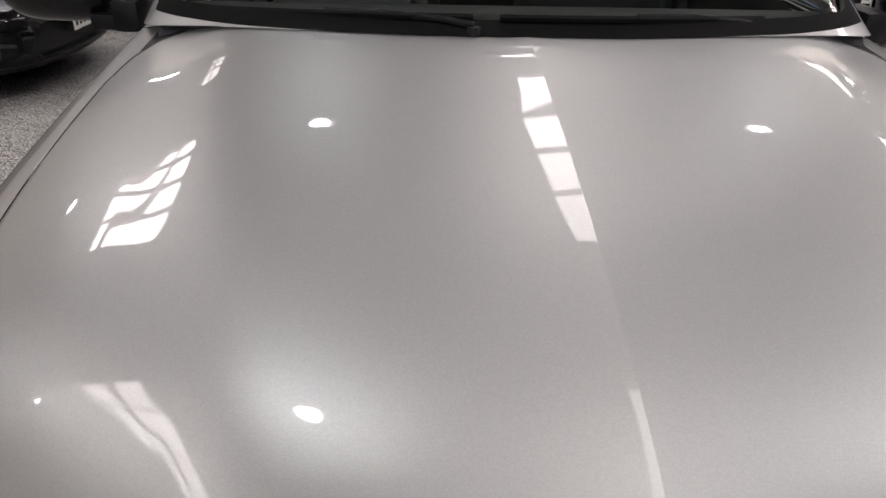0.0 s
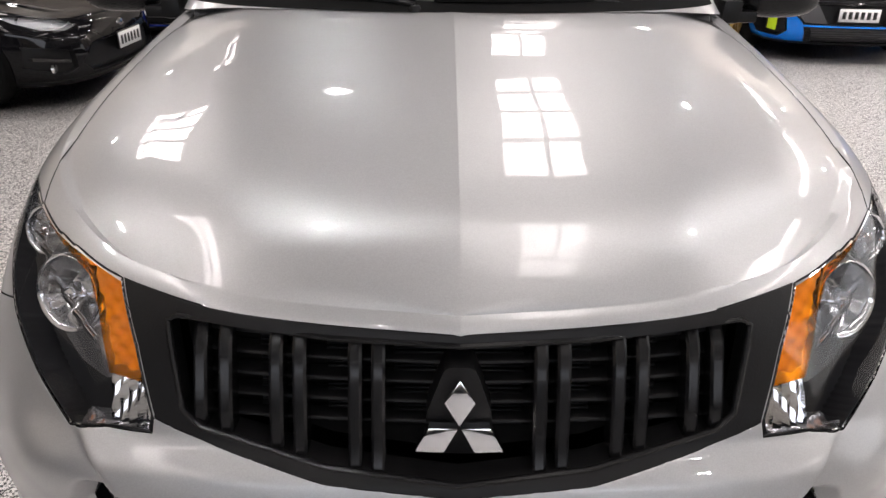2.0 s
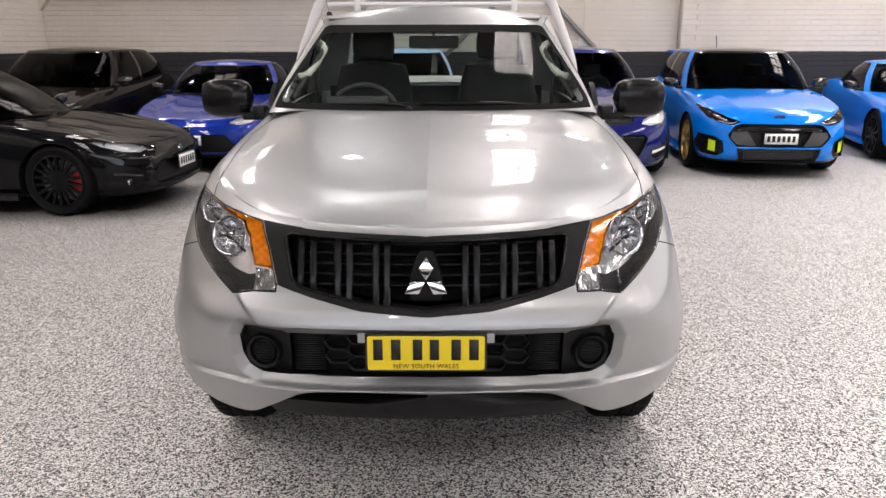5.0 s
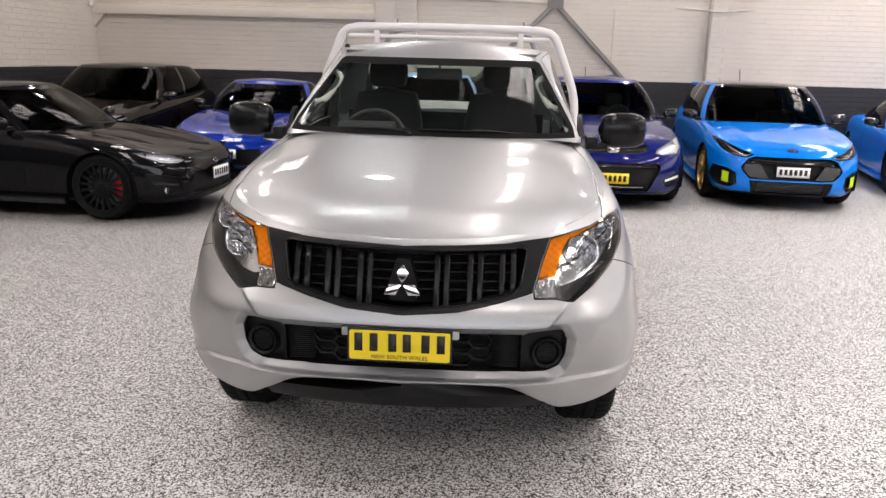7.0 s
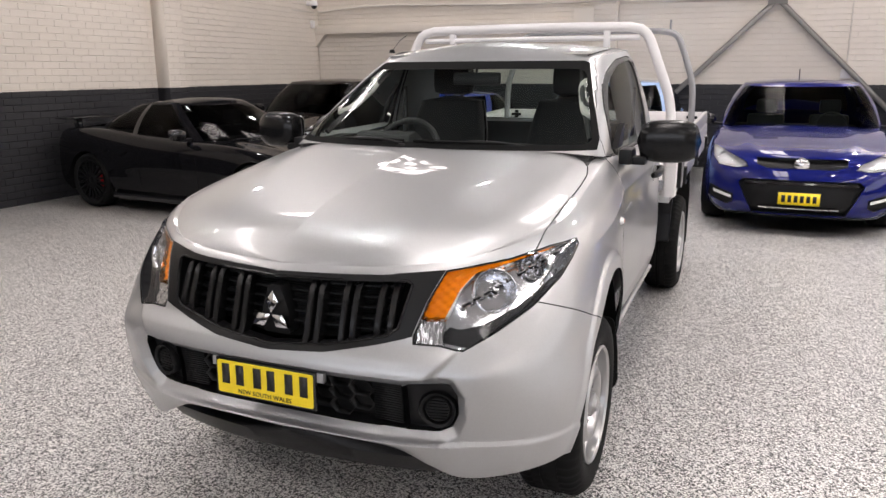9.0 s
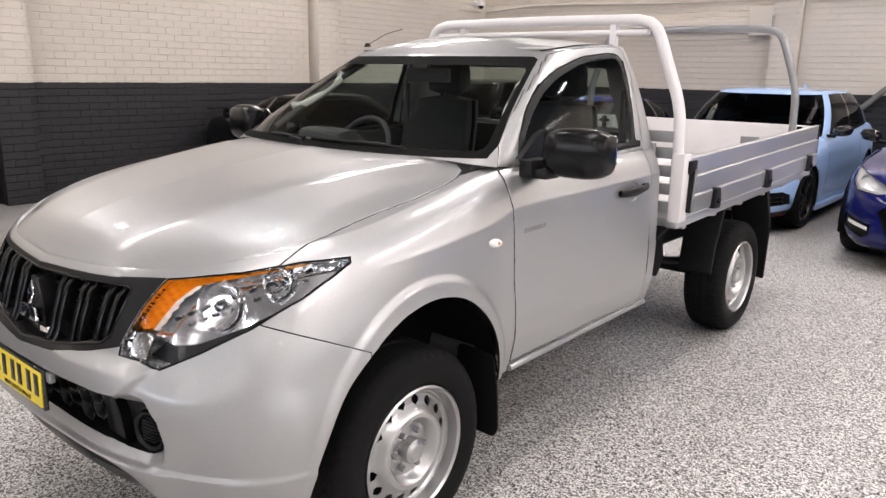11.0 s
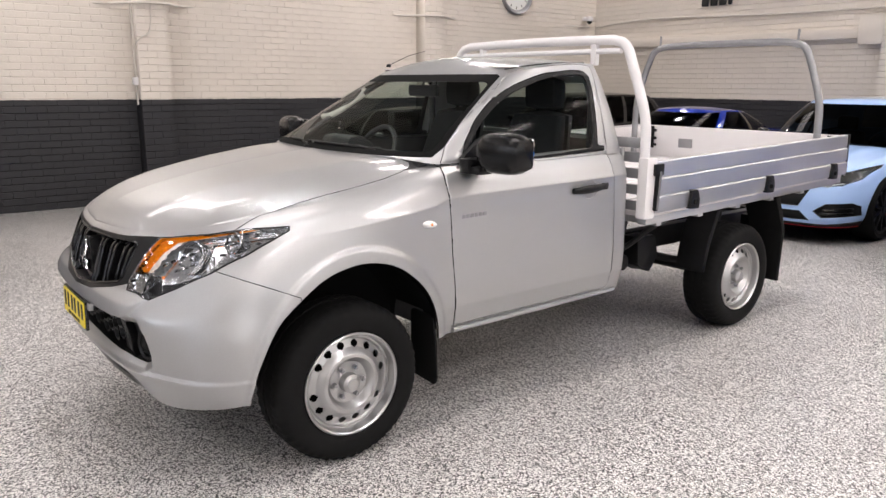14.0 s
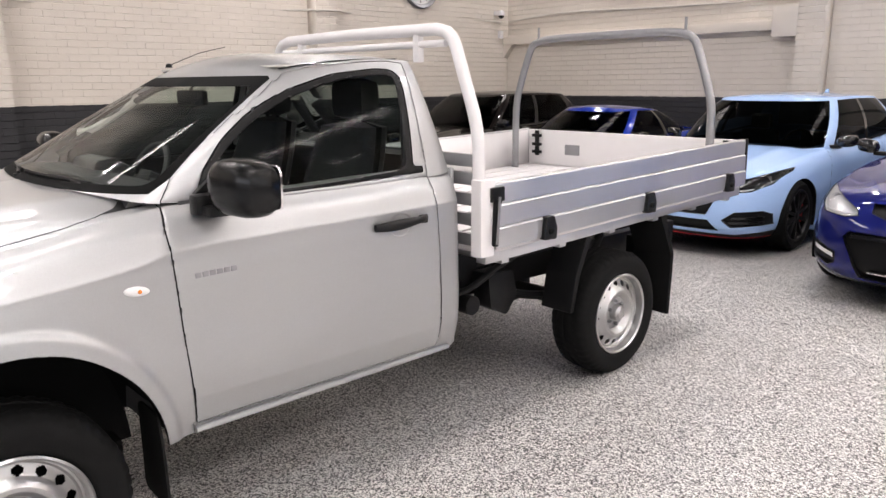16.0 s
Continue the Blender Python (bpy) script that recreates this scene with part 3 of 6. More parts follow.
tagged(part("power_point", box(2.40, 2.54, WALL_Y - 0.06, WALL_Y, 1.46, 1.60, 0.008), M_WHITEALU), "white power point under a thin conduit", "power point")

cc = thing("security_camera", "white dome security camera on the wall", "security camera", pose(WALL_X + 0.12, 11.05, 2.86))
part("bracket", merge(box(-0.12, -0.02, -0.05, 0.05, -0.03, 0.05, 0.01), box(-0.03, 0.03, -0.04, 0.04, -0.02, 0.04, 0.01)), M_WHITEALU, cc)
part("housing", lathe([(0.001, 0.06), (0.05, 0.05), (0.07, 0.01), (0.07, -0.03), (0.06, -0.04)], 24, "z", pose(0.03, 0, 0)), M_WHITEALU, cc)
part("dome", lathe([(0.055, -0.04), (0.05, -0.07), (0.03, -0.09), (0.001, -0.1)], 24, "z", pose(0.03, 0, 0)), M_GLOSSBLK, cc)
tagged(part("junction_box", box(WALL_X, WALL_X + 0.05, 11.12, 11.22, 2.42, 2.56, 0.008), M_WHITEALU), "small white junction box below a security camera", "junction box")
ck = thing("wall_clock", "round white wall clock with a dark rim", "clock", pose(WALL_X + 0.01, 9.17, 3.23))
part("rim", lathe([(0.385, 0.0), (0.39, 0.05), (0.37, 0.07), (0.345, 0.055), (0.335, 0.03), (0.31, 0.02), (0.31, 0.0)], 64), M_GALV, ck)
part("dial", lathe([(0.001, 0.016), (0.312, 0.016)], 64), M_WHITE, ck)
for k in range(12):
    part("hour_mark", box(0.016, 0.019, -0.008, 0.008, 0.245, 0.29, 0, Matrix.Rotation(math.pi * k / 6, 4, "X")), M_INK, ck)
sg = thing("wall_sign", "dark raised lettering bars on the cream wall", "sign", pose(-3.6, WALL_Y - 0.02, 3.06))
for k in range(4):
    part("letter_bar", box(-0.92 + k * 0.17, -0.79 + k * 0.17 - (0.06 if k == 3 else 0), -0.02, 0, -0.11, 0.11, 0.02), M_INK, sg)

# ---- cars ----
def tyre_profile(r, rr, w):
    """(radius, offset) round a tyre, outer side first; offset 0 is its outer face."""
    return [(rr, -0.02), (rr + 0.012, -0.006), (rr + 0.03, 0.0), ((r + rr) / 2 + 0.01, 0.008), (r - 0.03, 0.0), (r - 0.012, -0.012), (r, -0.035),
            (r, -w + 0.035), (r - 0.012, -w + 0.012), (r - 0.03, -w), (rr + 0.02, -w), (rr, -w + 0.02)]


def wheel(parent, r, rr, w, m, rim_mat, spokes=10, caliper=False):
    """Road wheel with its axis along x, outer side towards +x; m places it in its car."""
    tyre = part("wheel", lathe(tyre_profile(r, rr, w), 56), M_RUBBER, parent)
    tyre.matrix_local = m
    bm = bmesh.new()
    add_lathe(bm, [(rr + 0.006, -0.012), (rr + 0.004, -0.002), (rr - 0.012, -0.004), (rr - 0.02, -0.03), (rr - 0.03, -w + 0.03)], 56)
    for i in range(spokes):
        a = 2 * math.pi * i / spokes
        add_box(bm, -0.045, -0.012, -0.014, 0.014, 0.04, rr - 0.01, 0.004, Matrix.Rotation(a, 4, "X"))
    add_lathe(bm, [(0.001, -0.008), (0.035, -0.01), (0.06, -0.022), (0.065, -0.06)], 24)
    bmesh.ops.recalc_face_normals(bm, faces=bm.faces[:])
    part("rim", bm, rim_mat, tyre)
    disc = bmesh.new()
    add_lathe(disc, [(0.03, -0.085), (rr * 0.78, -0.085), (rr * 0.78, -0.1)], 32)
    part("brake_disc", disc, M_GALV, tyre)
    if caliper:
        part("caliper", box(-0.1, -0.05, rr * 0.45, rr * 0.85, -0.09, 0.09, 0.01), M_RED, tyre)
    return tyre


def knots(pts, m):
    """Smooth line through points with m steps between each two."""
    p = np.array(pts, float)
    d = np.maximum(np.linalg.norm(np.diff(p, axis=0), axis=1), 1e-6) ** 0.5
    t = np.r_[0, np.cumsum(d)]
    u = np.concatenate([t[k] + d[k] * np.arange(m) / m for k in range(len(d))] + [[t[-1]]])
    return spline(p, u / t[-1])


def plate(parent, x, y, z, w=0.37, h=0.12, colour=None, ink=None, tilt=0.0):
    """Number plate with a frame; its characters are plain bars."""
    p = part("number_plate", box(-w / 2 - 0.008, w / 2 + 0.008, 0, 0.012, -h / 2 - 0.008, h / 2 + 0.008, 0.004), M_BLACKP, parent)
    p.matrix_local = pose(x, y, z, tilt)
    part("plate_face", box(-w / 2, w / 2, -0.003, -0.0005, -h / 2, h / 2), colour or M_WHITE, p)
    for k in (-2.5, -1.5, -0.5, 0.5, 1.5, 2.5):
        part("character_bar", box(k * w * 0.15 - w * 0.045, k * w * 0.15 + w * 0.045, -0.005, -0.0035, -h * 0.28, h * 0.28), ink or M_INK, p)
    return p


NOSE = [(0, 0), (.40, .022), (.66, .085), (.83, .21), (.925, .42), (.972, .80)]
TAIL = [(.985, .85), (.94, .34), (.82, .12), (.45, .02), (0, 0)]
ROWS = ((0.0, 0.90, 0.09), (0.10, 0.955, 0.03), (0.22, 0.985, 0.0), (0.38, 0.995, 0.0), (0.54, 1.0, 0.004), (0.70, 0.995, 0.018), (0.80, 0.99, 0.034), (0.90, 0.965, 0.062), (0.965, 0.93, 0.095), (1.0, 0.885, 0.135))


def small_mirror(hw, y, z, s, mt, parent):
    """Door mirror: a rounded shell on a short foot."""
    bm, rows = bmesh.new(), []
    for t_ in np.linspace(0, 1, 9):
        k = max(0.0, 1 - abs(2 * t_ - 1) ** 2.6)
        rows.append([(s * (hw * 0.95 + 0.21 * t_), y + 0.03 * t_ + 0.055 * k ** .45 * np.sign(math.cos(a)) * abs(math.cos(a)) ** .8, z + 0.02 * t_ + 0.062 * k ** .4 * np.sign(math.sin(a)) * abs(math.sin(a)) ** .8) for a in np.linspace(0, 2 * math.pi, 17)])
    grid_mesh(bm, np.array(rows), False)
    weld(bm)
    mo = part("door_mirror", bm, mt, parent)
    part("mirror_foot", box(min(s * hw * .86, s * hw * 1.0), max(s * hw * .86, s * hw * 1.0), y - .02, y + .04, z - .07, z - .035, .008), M_BLACKP, mo)


def car(name, label, m, paint, L, W, H, wb, fo, wr, wheel_mat, zs, zc, glass_y, front, base, roof, roof_mat=None, plate_at=None, plate_mat=None, nose=NOSE, mirror_mat=None, caliper=False, wing=False, spokes=10, tint=None, screen_tint=None, extras=()):
    """A parked car, its nose at the origin and facing -y. zs, zc: shoulder and centre-line heights along the length;
    glass_y: windscreen foot, roof front, roof rear, rear glass foot; base, roof: half outlines of the glasshouse as (share of half width, y);
    front: (name, material, half outline in x and z, depth, mirrored) cut into the nose."""
    t = thing(name, label, "car", m)
    zs, zc = curve1(zs), curve1(zc)
    hw, zb = W / 2, 0.17
    line = knots([(x * hw, y) for x, y in nose] + [(hw, L * .42), (hw, L * .6)] + [(x * hw, L - y) for x, y in TAIL], 7)
    rows = []
    for f, ww, o in ROWS:
        p = np.c_[line[:, 0] * ww, o + line[:, 1] * (L - 1.8 * o) / L]
        z = zb + f * (zs(p[:, 1]) - zb)
        for yw in (fo, fo + wb):
            p[:, 0] += (line[:, 0] > hw * .8) * 0.022 * np.exp(-((p[:, 1] - yw) / .36) ** 2) * math.exp(-((f - .5) / .3) ** 2)
        p[:, 0] -= (line[:, 0] > hw * .8) * 0.018 * np.exp(-((p[:, 1] - fo - wb / 2) / .8) ** 2) * math.exp(-((f - .3) / .14) ** 2)
        rows.append(np.c_[p, z])
    edge = rows[-1]
    for j in (0.95, 0.87, 0.77, 0.64, 0.5, 0.34, 0.17, 0.0):
        z = edge[:, 2] + (zc(edge[:, 1]) - edge[:, 2]) * (1 - j ** 2.4)
        z = z + 0.012 * math.exp(-((j - 0.62) / 0.1) ** 2) * np.clip((edge[:, 1] - 0.25) / 0.3, 0, 1) * np.clip((glass_y[0] + .3 - edge[:, 1]) / .3, 0, 1)
        rows.append(np.c_[edge[:, 0] * j, edge[:, 1], z])
    rows = np.array(rows)
    dense = np.stack([spline(rows[:, i], 58) for i in range(rows.shape[1])], 1)
    side_rows = rows[:10]
    body = bmesh.new()
    grid_mesh(body, dense)
    weld(body)
    skin = BVHTree.FromBMesh(body)

    def nose_y(x, z):
        hit = skin.ray_cast(Vector((x, -2, z)), Vector((0, 1, 0)))[0]
        return hit.y if hit else 0.1

    # wheel arches with a turned-in lip
    for y in (fo, fo + wb):
        fs = cut(body, circle(y, wr * 0.98, wr * 1.10, 40), (1, 2), lambda c, n: abs(c.x) > hw * 0.55 and c.z < 0.9)
        bmesh.ops.delete(body, geom=fs, context="FACES")
        for s in (1, -1):
            arc = [(y + wr * 1.10 * math.cos(a), wr * .98 + wr * 1.10 * math.sin(a)) for a in np.linspace(-.35, math.pi + .35, 30)]
            bm = bmesh.new()
            grid_mesh(bm, np.array([[(s * x, yy, zz) for yy, zz in arc] for x in (hw * .985, hw * .55)]), False)
            part("arch_liner", bm, M_DARK, t)
    g0, g1, g2, g3 = glass_y
    fs = [f for f in body.faces if g0 + 0.3 < f.calc_center_median().y < g3 - 0.2 and abs(f.calc_center_median().x) < hw * 0.74 and f.normal.z > 0.6]
    bmesh.ops.delete(body, geom=fs, context="FACES")
    # nose openings and lamps
    for nm, mt, poly, depth, both in front:
        for s in (1, -1) if both else (1,):
            pl = [(x * s, z) for x, z in poly]
            fs = cut(body, pl, (0, 2), lambda c, n: c.y < fo * 0.98 and n.y < -0.03)
            if not fs:
                continue
            piece = take(body, fs)
            if depth >= 0:
                if depth > 0.015:
                    for v in piece.verts:
                        v.co.y += depth
                    r = bmesh.ops.extrude_edge_only(piece, edges=[e for e in piece.edges if e.is_boundary])
                    for v in r["geom"]:
                        if isinstance(v, bmesh.types.BMVert):
                            v.co.y -= depth
                part(nm, piece, mt, t, sharp=20)
            else:
                lens = part(nm, rim(piece, 0.006, 0.006), (M_LENS, M_GLOSSBLK), t, "clear headlamp lens")
                inner = bmesh.new()
                inner.from_mesh(lens.data)
                for v in inner.verts:
                    v.co.y += 0.016 if v.is_boundary else 0.07
                part("lamp_housing", inner, mt, lens)
                xs_, zs_ = [p[0] for p in pl], [p[1] for p in pl]
                cx, cz = np.mean(xs_), np.mean(zs_)
                for dx in (-0.05, 0.05):
                    part("reflector", lathe([(0.001, 0.045), (0.02, 0.04), (0.03, 0.02), (0.038, 0.0), (0.034, 0.0), (0.026, 0.012), (0.001, 0.012)], 20, "y", pose(cx + dx, nose_y(cx + dx, cz + 0.02 + abs(dx) * .4) + 0.035, cz + dx * s * .3)), M_CHROME, lens)
                bot = sorted(pl, key=lambda p: p[1])[:3]
                bot = sorted(bot, key=lambda p: abs(p[0]))
                part("light_strip", tube([(x, nose_y(x, z + .02) + .03, z + .022) for x, z in [tuple(p) for p in spline(bot, 10)]], .006, 6), M_WHITE, lens)
    part("body_shell", body, paint, t, sharp=28)
    # glasshouse: strips between the knots of its two outlines
    Q = 6
    lo, hi = knots([(x * hw, y) for x, y in base], Q), knots([(x * hw, y) for x, y in roof], Q)
    bz = zs(lo[:, 1]) - 0.012
    rz = H - 0.035 - 0.085 * ((hi[:, 1] - (g1 * 0.55 + g2 * 0.45)) / (g2 - g1)) ** 2
    share = (0.0, 0.05, 0.2, 0.4, 0.6, 0.8, 0.93, 1.0)
    rows = []
    for k in share:
        p = lo + (hi - lo) * k
        p[:, 0] += 0.035 * math.sin(math.pi * k) * np.clip(lo[:, 0] / hw, 0, 1)
        rows.append(np.c_[p, bz + (rz - bz) * (k + 0.05 * math.sin(math.pi * k))])
    for j in (0.97, 0.88, 0.7, 0.45, 0.2, 0.0):
        rows.append(np.c_[hi[:, 0] * j, g1 * .5 + g2 * .5 + (hi[:, 1] - g1 * .5 - g2 * .5) * (.25 * j + .75), rz + 0.035 * (1 - j * j)])
    rows = np.array(rows)

    def patch(nm, mt, c0, c1, r0, r1, s, parent=t, push=0.0):
        bm = bmesh.new()
        q = rows[r0:r1 + 1, c0 * Q:c1 * Q + 1]
        grid_mesh(bm, q * (s, 1, 1), False)
        if s > 0:
            bmesh.ops.reverse_faces(bm, faces=bm.faces[:])
        return part(nm, bm, mt, parent)

    glass_m = tint or M_TINT
    N = len(base) - 1
    bm = bmesh.new()
    q = rows[1:7, 0:3 * Q + 1]
    grid_mesh(bm, np.concatenate([(q * (-1, 1, 1))[:, ::-1], q[:, 1:]], 1), False)
    bmesh.ops.reverse_faces(bm, faces=bm.faces[:])
    part("windscreen", bm, screen_tint or glass_m, t)
    bm = bmesh.new()
    q = rows[1:7, 8 * Q:]
    grid_mesh(bm, np.concatenate([q, (q * (-1, 1, 1))[:, ::-1][:, 1:]], 1), False)
    bmesh.ops.reverse_faces(bm, faces=bm.faces[:])
    part("rear_window", bm, glass_m, t)
    for s in (1, -1):
        patch("side_window", glass_m, 4, 5, 1, 6, s)
        patch("door_pillar", M_GLOSSBLK, 5, 6, 1, 6, s)
        patch("side_window", glass_m, 6, 7, 1, 6, s)
        patch("belt_trim", M_GLOSSBLK, 4, 7, 0, 1, s)
    frame_bm = bmesh.new()
    for c0, c1, r0, r1 in ((0, 4, 0, 1), (7, N, 0, 1), (3, 4, 1, 6), (7, 8, 1, 6), (3, N, 6, 7)):
        grid_mesh(frame_bm, rows[r0:r1 + 1, c0 * Q:c1 * Q + 1])
    bmesh.ops.reverse_faces(frame_bm, faces=frame_bm.faces[:])
    weld(frame_bm, outward=False)
    part("cab_frame", frame_bm, paint, t)
    roof_bm = bmesh.new()
    grid_mesh(roof_bm, rows[7:])
    grid_mesh(roof_bm, rows[6:8, :3 * Q + 1])
    bmesh.ops.reverse_faces(roof_bm, faces=roof_bm.faces[:])
    weld(roof_bm, outward=False)
    part("roof", roof_bm, roof_mat or paint, t)
    # seats, dash, floor pan
    b0 = float(zs(np.array([g0]))[0])
    inn = box(-hw * 0.8, hw * 0.8, g0 + 0.5, g3 - 0.4, 0.3, b0 - 0.06)
    add_box(inn, -hw * .8, hw * .8, g0 + 0.42, g0 + 0.75, b0 - .12, b0 + .02, .03)
    mid = (g1 + g2) / 2
    for sx in (-0.36, 0.36):
        add_box(inn, sx - 0.22, sx + 0.22, mid - 0.25, mid - 0.1, 0.4, b0 + 0.14, 0.05)
        add_box(inn, sx - 0.12, sx + 0.12, mid - 0.2, mid - 0.1, b0 + 0.15, b0 + 0.32, 0.04)
    part("interior", inn, M_TRIM, t)
    part("steering_wheel", tube([(.36 + .17 * math.cos(a), g0 + .82 + .05 * math.sin(a), b0 + .02 + .16 * math.sin(a)) for a in np.linspace(0, 2 * math.pi, 25)], .014, 6, False), M_TRIM, t)
    pan = box(-hw * 0.62, hw * 0.62, 0.25, L - 0.25, 0.16, 0.5)
    add_box(pan, -hw * 0.86, hw * 0.86, fo + wr * 1.12, fo + wb - wr * 1.12, 0.165, 0.4)
    part("underbody", pan, M_DARK, t)
    for y in (fo, fo + wb):
        for s in (1, -1):
            wheel(t, wr, wr - 0.085, 0.225, pose(s * (hw * 0.985 - 0.01), y, wr, 0, 0, 0 if s > 0 else 180), wheel_mat, spokes, caliper)
    for x0, x1 in ((.12, .55), (-.45, .02)):
        part("wiper", tube([(x, g0 + .06 + .34 * (x / hw) ** 2, b0 + .03 + .02 * (1 - abs(x))) for x in np.linspace(x0, x1, 7)], .007, 6), M_BLACKP, t)
    # door seams, handles, mirrors
    for s in (1, -1):
        small_mirror(hw, g0 + .5, b0 + .10, s, mirror_mat or M_GLOSSBLK, t)
        for y in (g0 + .32, mid + .16):
            col = int(np.argmin(np.abs(side_rows[4, :, 1] - y) + 9 * (side_rows[4, :, 0] < hw * .8)))
            part("door_seam", tube([(s * (x - .0015), yy, z) for x, yy, z in side_rows[1:, col]], .0035, 5), M_DARK, t)
        part("sill_skirt", box(min(s * hw * .90, s * hw * .985), max(s * hw * .90, s * hw * .985), fo + wr * 1.2, fo + wb - wr * 1.2, .14, .21, .012), M_GLOSSBLK if wing else paint, t)
        hx = s * hw * 0.992
        part("door_handle", box(min(hx, hx - s * .03), max(hx, hx - s * .03) + 0, mid - 0.16, mid + 0.04, b0 - 0.13, b0 - 0.10, 0.009), paint, t)
    for nm, mt, bm_, at in extras:
        if at:
            bmesh.ops.translate(bm_, vec=(at[0], nose_y(*at), at[1]), verts=bm_.verts[:])
        part(nm, bm_, mt, t)
    if plate_at:
        plate(t, 0, min(nose_y(0, plate_at - 0.05), nose_y(0, plate_at + 0.05)) - 0.014, plate_at, colour=plate_mat)
    if wing:
        w = box(-hw * 0.78, hw * 0.78, L - 0.28, L - 0.06, 1.02, 1.04, 0.006)
        for sx in (-0.45, 0.45):
            add_box(w, sx - 0.015, sx + 0.015, L - 0.22, L - 0.1, 0.88, 1.025)
        part("rear_wing", w, M_GLOSSBLK, t)
    return t


M_CHROMEL = mat("lamp_silver", (0.90, 0.90, 0.92), 0.25, 0.2, vary=0.3, scale=14, bump=0.3, bump_scale=40)
M_DKGREY = mat("dark_grey_plastic", (0.05, 0.05, 0.052), 0.35, vary=0.1)
M_FLUO = mat("fluorescent_film", (0.55, 0.75, 0.02), 0.4)
M_CHARCOAL = metallic_paint("charcoal_paint", (0.005, 0.005, 0.006), 0.0, 0.4, 0.65, 1.42)
M_DKCAR = metallic_paint("dark_brown_paint", (0.007, 0.0055, 0.005), 0.0, 0.4, 0.8, 1.42)
M_BLUE86 = metallic_paint("royal_blue_paint", (0.003, 0.022, 0.24), 0.3, 0.4, 1.0)
M_BRIGHTBLUE = metallic_paint("bright_blue_paint", (0.001, 0.18, 0.68), 0.1, 0.4, 1.0)
M_DEEPBLUE = metallic_paint("deep_blue_paint", (0.006, 0.010, 0.12), 0.4, 0.4, 1.0)
M_N = metallic_paint("pale_blue_paint", (0.36, 0.52, 0.82), 0.0, 0.4, 1.0)
M_NAVY = metallic_paint("navy_paint", (0.005, 0.006, 0.02), 0.3, 0.4, 1.0)

COUPE = dict(L=4.24, W=1.78, H=1.29, wb=2.57, fo=0.85, wr=0.325, zs=[(0, 0.58), (0.3, 0.655), (0.85, 0.765), (1.5, 0.83), (2.4, 0.87), (3.4, 0.94), (4.24, 0.90)],
             zc=[(0, 0.585), (0.3, 0.675), (0.9, 0.775), (1.4, 0.84), (2.4, 0.9), (3.5, 0.98), (4.24, 0.94)], glass_y=(1.30, 2.05, 2.75, 3.72),
             base=[(0, 1.30), (.42, 1.34), (.70, 1.47), (.83, 1.62), (.885, 1.74), (.905, 2.62), (.90, 2.70), (.82, 3.25), (.66, 3.48), (0, 3.72)],
             roof=[(0, 2.05), (.32, 2.07), (.50, 2.12), (.585, 2.20), (.625, 2.30), (.64, 2.55), (.635, 2.60), (.60, 2.80), (.50, 2.86), (0, 2.90)])
C_LAMP = [(0.48, 0.59), (0.62, 0.562), (0.74, 0.58), (0.79, 0.63), (0.80, 0.68), (0.70, 0.672), (0.56, 0.635)]
C_FRONT = [("lip", M_BLACKP, [(-0.84, 0.10), (0.84, 0.10), (0.84, 0.215), (0.5, 0.225), (-0.5, 0.225), (-0.84, 0.215)], 0.0, False),
           ("grille", M_BLACKP, [(-0.46, 0.46), (0.46, 0.46), (0.58, 0.33), (0.50, 0.25), (-0.50, 0.25), (-0.58, 0.33)], 0.05, False),
           ("intake_vane", M_GLOSSBLK, [(0.66, 0.37), (0.80, 0.40), (0.80, 0.375), (0.66, 0.345)], 0.0, True),
           ("side_intake", M_BLACKP, [(0.63, 0.43), (0.82, 0.48), (0.82, 0.33), (0.70, 0.27), (0.62, 0.31)], 0.04, True),
           ("headlight", M_CHROMEL, C_LAMP, -1, True)]


def c_extras():
    out = [("nose_badge", M_CHROME, lathe([(0.001, -0.012), (0.045, -0.009), (0.055, 0.006)], 24, "y", Matrix.Diagonal((1, 1, 0.6, 1))), (0, 0.53))]
    for s in (1, -1):
        out.append(("fog_lamp", M_CHROME, lathe([(0.001, -0.004), (0.03, -0.002), (0.036, 0.012)], 16, "y"), (s * 0.74, 0.315)))
    return out


car("parked_coupe", "charcoal grey two-door coupe with black wheels and red calipers", pose(-2.56, 5.32, 0, 0, 0, 90 - 4.5), M_CHARCOAL, front=C_FRONT, wheel_mat=M_BLKWHEEL, caliper=True, wing=True, spokes=18, plate_at=0.42, extras=c_extras(), **COUPE)
car("parked_coupe", "royal blue two-door coupe parked against the brick wall", pose(-3.08, 6.85, 0), M_BLUE86, front=C_FRONT, wheel_mat=M_BLKWHEEL, plate_at=0.40, extras=c_extras(), **COUPE)
car("parked_coupe", "bright blue two-door coupe parked at an angle", pose(6.50, 7.0, 0, 0, 0, -13), M_BRIGHTBLUE, front=C_FRONT, wheel_mat=M_BLKWHEEL, plate_at=0.42, extras=c_extras(), **COUPE)
car("parked_coupe", "dark navy two-door coupe parked beside the silver truck", pose(-4.06, 0.08, 0, 0, 0, 180), M_NAVY, front=C_FRONT, wheel_mat=M_BLKWHEEL, plate_at=0.42, wing=True, extras=c_extras(), **COUPE)
